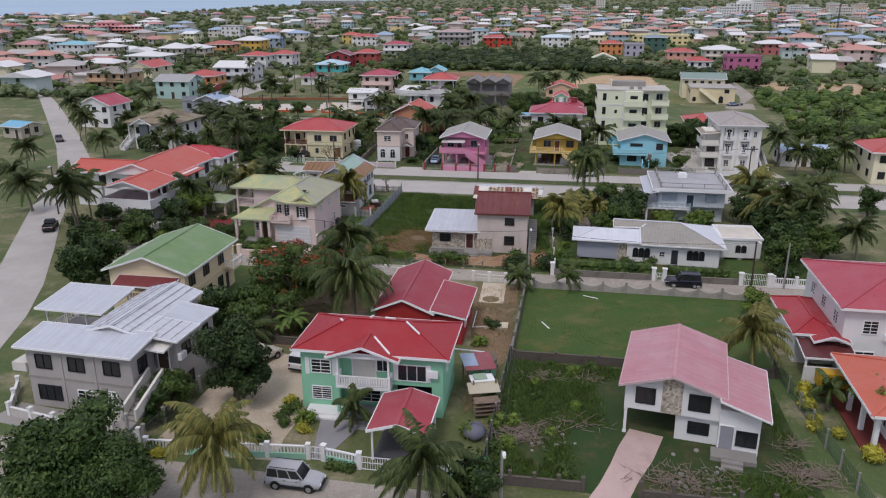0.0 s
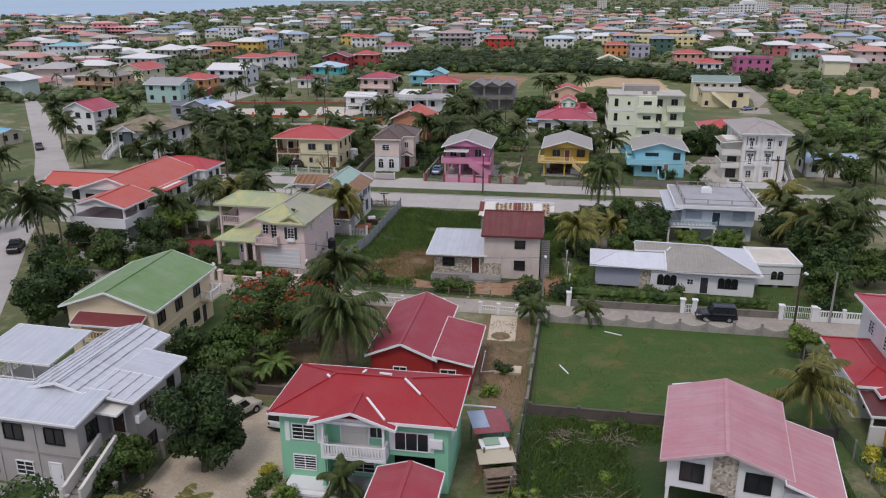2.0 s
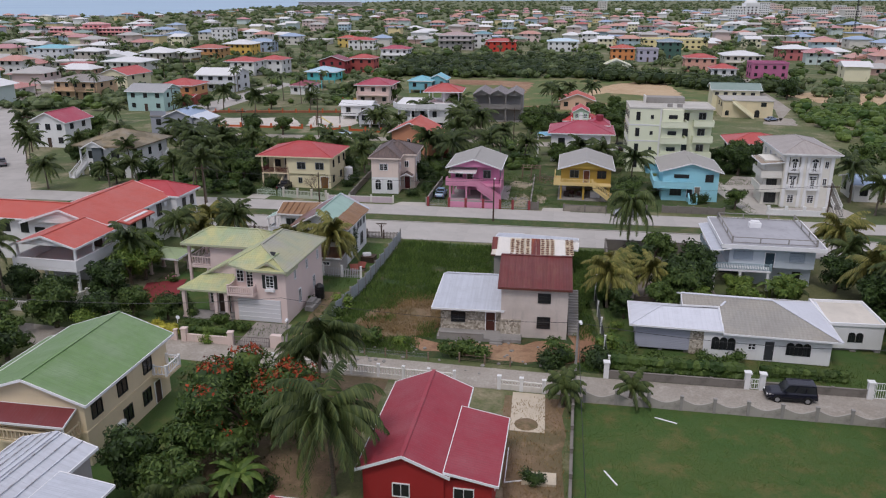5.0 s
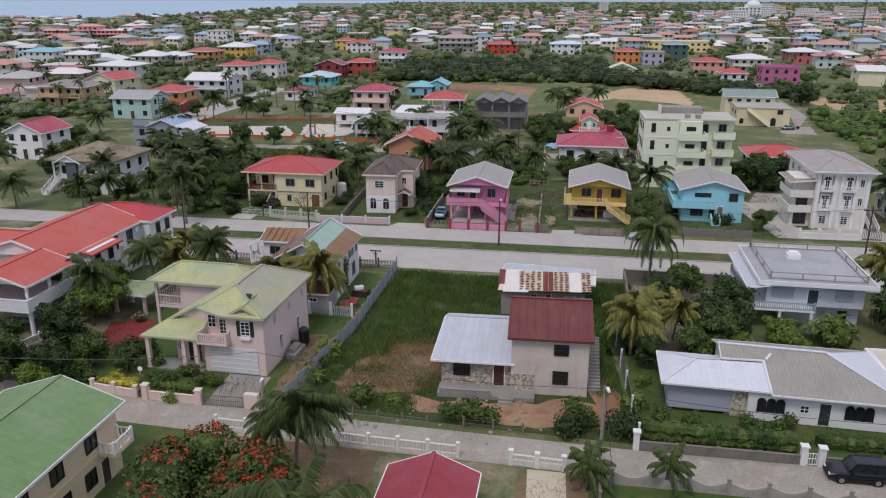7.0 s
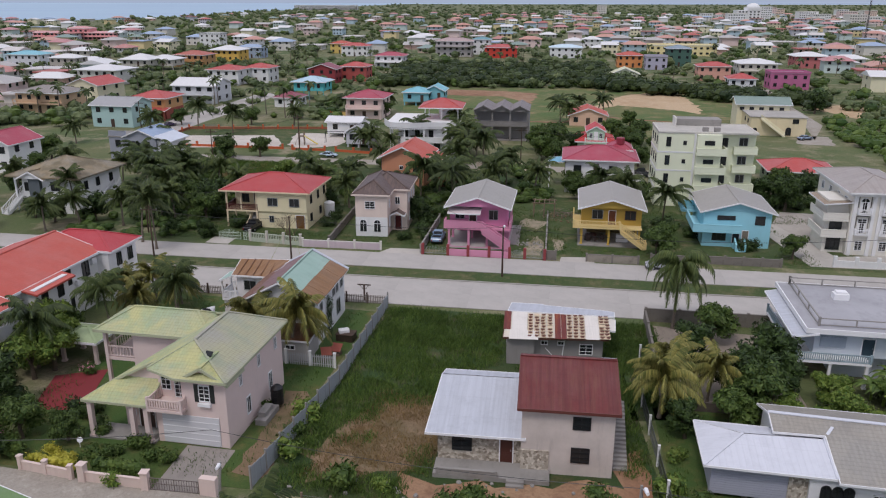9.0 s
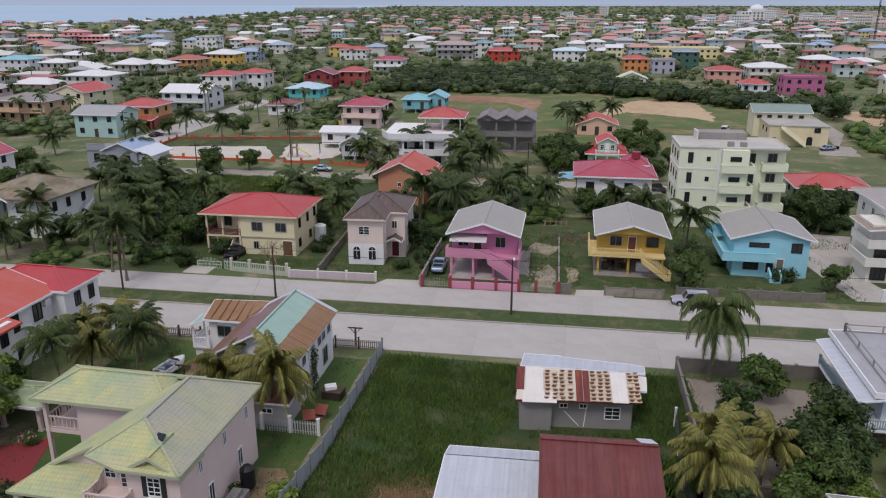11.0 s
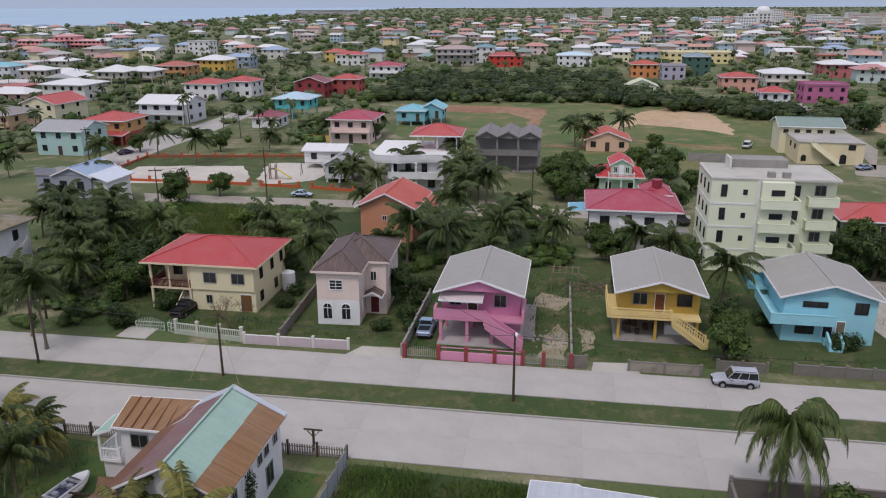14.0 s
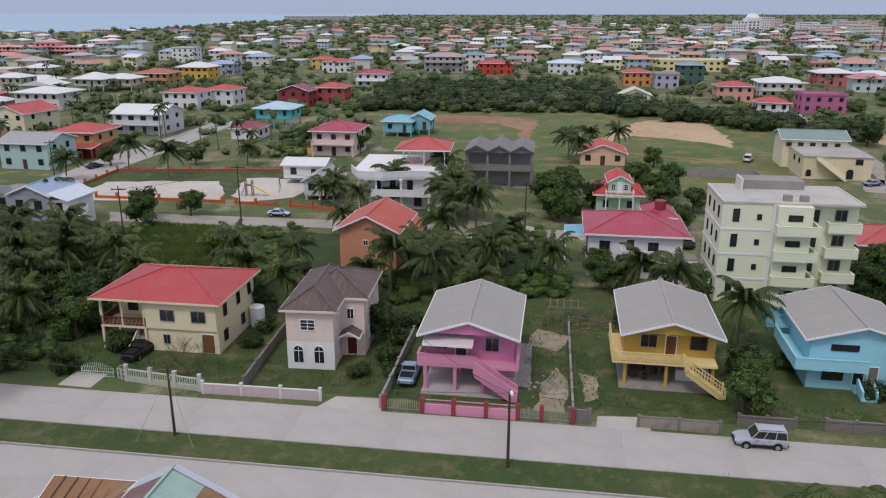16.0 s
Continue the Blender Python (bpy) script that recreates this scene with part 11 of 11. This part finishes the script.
def far_model(i):
    """One of the models of which the far town is made."""
    r = random.Random(100 + i)
    w, d, st = r.uniform(9, 15), r.uniform(9, 13), r.choice((1, 1, 2, 2, 2))
    h = House(FAR_LABELS[i % 4], 0, 0, 0, "far_house", "house", "houses of the far town")
    wall, roof = FAR_WALLS[i % len(FAR_WALLS)], FAR_ROOFS[(i * 5 + i // 12) % len(FAR_ROOFS)]
    z1 = 2.8 * st
    h.wall(-w / 2, w / 2, -d / 2, d / 2, 0, z1, wall)
    over = r.uniform(0.8, 1.6)
    x0, x1, y0, y1 = -w / 2 - over, w / 2 + over, -d / 2 - over, d / 2 + over
    if i % 5 == 4:
        h.put("roof", Solid().box(x0, y0, z1, x1, y1, z1 + 0.5), roof)
    elif i % 5 == 3:
        h.put("roof", Solid().add([(x0, y0, z1), (x1, y0, z1), (x1, y1, z1), (x0, y1, z1), (x0, 0, z1 + 1.8), (x1, 0, z1 + 1.8)], [(0, 1, 5, 4), (2, 3, 4, 5), (1, 2, 5), (3, 0, 4), (3, 2, 1, 0)]), roof)
    else:
        s = min(w, d) / 2
        h.put("roof", Solid().add([(x0, y0, z1), (x1, y0, z1), (x1, y1, z1), (x0, y1, z1), (x0 + s, 0, z1 + 2), (x1 - s, 0, z1 + 2)], [(0, 1, 5, 4), (1, 2, 5), (2, 3, 4, 5), (3, 0, 4), (3, 2, 1, 0)]), roof)
    b = Solid()
    for k in range(st):
        for u in (-0.32, 0.0, 0.32):
            b.box(u * w - 0.65, -d / 2 - 0.06, 3 * k + 1.0, u * w + 0.65, -d / 2 - 0.003, 3 * k + 2.3)
        b.box(w / 2 + 0.003, -0.65, 3 * k + 1.0, w / 2 + 0.06, 0.65, 3 * k + 2.3)
    tagged(h.put("glazing", b, GLASS, uv=False), kind="stuff")
    h.ob["spare"] = 1
    return h.ob


MODELS = [far_model(i) for i in range(24)]
rnd = random.Random(77)
taken = [(o.matrix_basis.translation.x + 6, o.matrix_basis.translation.y + 5) for o in scene.objects if o.type == "EMPTY" and o.name.startswith(("house", "school", "domed")) and o.matrix_basis.translation.y > 150]
# paler than the near leaves: distance haze is put into the colour
FARLEAF = leaf(74, 92, 60, 116, 128, 86)
blocked = [(15, 395, 66, 46), (48, 320, 75, 42), (-30, 330, 45, 40), (120, 300, 60, 40)]


def clear(x, y):
    return all(abs(x - a) > w or abs(y - b) > d for a, b, w, d in blocked)


count = 0
far_rest, plots = {}, []
for attempt in range(12000):
    if count >= 640:
        break
    y = 265 + 1300 * rnd.random() ** 1.35
    x = rnd.uniform(-0.72, 0.72) * (y + 60)
    if not land(x, y, 30) or (y < 540 and abs(x) < 0.40 * y):
        continue
    if y > 560 and x < -40 and rnd.random() < 0.62:
        continue
    if not clear(x, y) or not free(x, y, taken, 16 if y < 700 else 19):
        continue
    taken.append((x, y))
    count += 1
    plots.append((x, y))
for count, (x, y) in enumerate(sorted(plots, key=lambda p: p[1])):
    kind = MODELS[rnd.randrange(24)]
    m = pose(x, y, 0, 0, 0, -7 + rnd.choice((0, 0, 0, 90, -90, 180)) + rnd.uniform(-6, 6))
    if "spare" in kind:
        del kind["spare"]
        kind.matrix_basis = m
    elif count < 200:
        copy_thing(kind, m)
    else:
        for o in kind.children:
            far_rest.setdefault(o.data.materials[0].name, (o.data.materials[0], Solid()))[1].add([m @ v.co for v in o.data.vertices], [tuple(p.vertices) for p in o.data.polygons])
for mat, b in far_rest.values():
    single("far_roofs_and_walls", b, mat, "closely packed pale houses of the far town", "houses", kind="stuff", uv=True)
# larger pale buildings on the skyline
for i in range(34):
    x, y = rnd.uniform(150, 900), rnd.uniform(1050, 1700)
    w, st = rnd.uniform(12, 30), rnd.choice((2, 3, 3, 4, 5, 6))
    h = House("far pale block in the town centre", x, y, rnd.uniform(-12, 6), "far_building", "building", "blocks of the town centre")
    h.wall(0, w, 0, 16, 0, 3.3 * st, FAR_WALLS[(0, 0, 4, 2, 5, 10)[i % 6]])
    h.put("roof", Solid().box(-0.4, -0.4, 3.3 * st, w + 0.4, 16.4, 3.3 * st + 0.6), OFFWHITE)
    b = Solid()
    for k in range(st):
        for c in range(int(w / 3.2)):
            b.box(3.2 * c + 0.9, -0.08, 3.3 * k + 1, 3.2 * c + 2.5, -0.003, 3.3 * k + 2.3)
    tagged(h.put("glazing", b, GLASS, uv=False), kind="stuff")


def clumps(name, label, mat, spots, seed, size, per=26, leafsize=0.8, squash=0.75):
    """Many bushy heads as one mesh."""
    r, b = random.Random(seed), Solid()
    for x, y, s in spots:
        s *= size
        for _ in range(3):
            a, k, q = r.uniform(0, 6.28), r.uniform(0.2, 0.75) * s, s * r.uniform(0.42, 0.85)
            c = (x + k * math.cos(a), y + k * math.sin(a), q * r.uniform(0.5, 0.95))
            core(b, c, q, r, squash)
            leaf_cloud(b, c, q * 1.05, per // 3, leafsize * s / 4, r, squash)
    return single(name, b, mat, label, "trees", kind="stuff", uv=False)


SCRUBLEAF = leaf(56, 84, 36, 104, 126, 58)
r = random.Random(5)
spots = [(r.uniform(-34, 62), r.uniform(347, 440), r.uniform(0.8, 1.3)) for _ in range(330)]
spots += [(50 + 60 * k + r.uniform(-9, 9), 352 - 62 * k + r.uniform(-6, 16), r.uniform(0.8, 1.4)) for k in [r.random() for _ in range(120)]]
clumps("mangrove_thicket", "dense dark green mangrove thicket behind the field", MANGROVE, spots, 6, 3.4, 110, 0.5)
spots = []
while len(spots) < 420:
    x, y = r.uniform(80, 160), r.uniform(178, 262)
    if x > 86 + max(0, y - 228) * 0.32 and (y < 256 or x < 124) and (y < 240 or x < 130):
        spots.append((x, y, r.uniform(0.4, 1.2)))
clumps("scrub_thicket", "low green scrub beyond the white mansion", SCRUBLEAF, spots, 7, 2.6, 110, 0.36)
spots = []
while len(spots) < 150:
    x, y = r.uniform(-62, 12), r.uniform(171, 203)
    if free(x, y, [(-14, 190), (25, 188)], 9) and y > 181 - 0.1 * x - 12 and not (-50 < x < -31 and y > 184):
        spots.append((x, y, r.uniform(0.5, 1.1)))
clumps("undergrowth", "tangled green undergrowth behind the row of houses", MIDLEAF, spots, 8, 1.9, 130, 0.40)
spots = [(r.uniform(-60, -41), r.uniform(152, 172), r.uniform(0.5, 1.1)) for _ in range(60)] + [(r.uniform(-66, -30), r.uniform(172, 200), r.uniform(0.25, 0.7)) for _ in range(50)]
clumps("undergrowth", "green weeds and shrubs on the empty lot", MIDLEAF, spots, 9, 1.5, 190, 0.30)
spots = []
while len(spots) < 4200:
    y = 250 + 1700 * r.random() ** 1.5
    x = r.uniform(-0.75, 0.75) * (y + 60)
    if (y < 345 and abs(x - 40) < 70) or not land(x, y) or not free(x, y, taken, 7.5) or (235 > x > -95 and y < 262):
        continue
    spots.append((x, y, r.uniform(0.6, 1.4) * (1 + y / 2200)))
clumps("town_trees", "trees and bushes between the far houses", FARLEAF, spots[:2500], 10, 2.6, 44, 0.65)
clumps("town_trees", "lighter green trees between the far houses", MIDLEAF, spots[2500:], 11, 2.3, 44, 0.65)
spots = [(r.uniform(-0.8, 0.7) * y, y, r.uniform(0.8, 1.5)) for y in [1250 + 2700 * r.random() ** 1.2 for _ in range(2600)]]
spots = [s for s in spots if land(s[0], s[1])]
spots += [(r.uniform(-1100, -560), r.uniform(1080, 1150), r.uniform(0.6, 1.0)) for _ in range(120)]
clumps("far_woods", "dark strip of far woods along the horizon", FARLEAF, spots, 12, 5.0, 18, 1.2, 0.6)


def far_palms(label, spots, seed):
    """Many small palms as one mesh: thin trunks and drooping fronds."""
    r, b = random.Random(seed), Solid()
    for x, y in spots:
        h = r.uniform(5.0, 8.5)
        top = Vector((x + r.uniform(-0.6, 0.6), y, h))
        b.tube((x, y, 0), top, 0.17, 0.11, 5, 1, cap=False)
        for i in range(13):
            a, el, ln = 6.283 * i / 13 + r.uniform(-0.2, 0.2), r.uniform(-0.3, 0.9), r.uniform(2.3, 3.3)
            d, side = Vector((math.cos(a), math.sin(a), 0)), Vector((-math.sin(a), math.cos(a), 0))
            p, prev = top.copy(), None
            for k in range(4):
                w = (0.12, 0.42, 0.36, 0.05)[k]
                row = (p - side * w - Vector((0, 0, w * 0.7)), p.copy(), p + side * w - Vector((0, 0, w * 0.7)))
                if prev:
                    b.add([prev[0], prev[1], row[1], row[0]], [(0, 1, 2, 3)]).add([prev[1], prev[2], row[2], row[1]], [(0, 1, 2, 3)])
                prev = row
                p = p + (d * math.cos(el) + Vector((0, 0, math.sin(el)))) * ln / 3
                el -= 0.62
    single("far_palms", b, [PALMLEAF, PALMBARK], label, "palm trees", kind="stuff", uv=False)


rp = random.Random(19)
spots = []
while len(spots) < 260:
    y = 262 + 420 * rp.random() ** 1.2
    x = rp.uniform(-0.7, 0.7) * (y + 40)
    if clear(x, y) and free(x, y, taken, 8) and not (y < 345 and -30 < x < 92):
        spots.append((x, y))
far_palms("dark palms standing between the far houses", spots, 20)

# slim lattice mast behind the town
mast = thing("radio_mast", "slim dark lattice radio mast above the roofs", "radio mast", 287, 640)
for i in range(3):
    a = 2.094 * i
    part("leg", Solid().tube((0.7 * math.cos(a), 0.7 * math.sin(a), 0), (0.35 * math.cos(a), 0.35 * math.sin(a), 52), 0.13, 0.10, 6), DARKMETAL, mast, uv=False)
b = Solid()
for k in range(34):
    for i in range(3):
        a, c, z = 2.094 * i, 2.094 * (i + 1), 1.5 * k
        f, g = 0.7 - 0.35 * z / 52, 0.7 - 0.35 * (z + 1.5) / 52
        b.tube((f * math.cos(a), f * math.sin(a), z), (g * math.cos(c), g * math.sin(c), z + 1.5), 0.06, n=4, cap=False)
part("bracing", b, DARKMETAL, mast, uv=False)
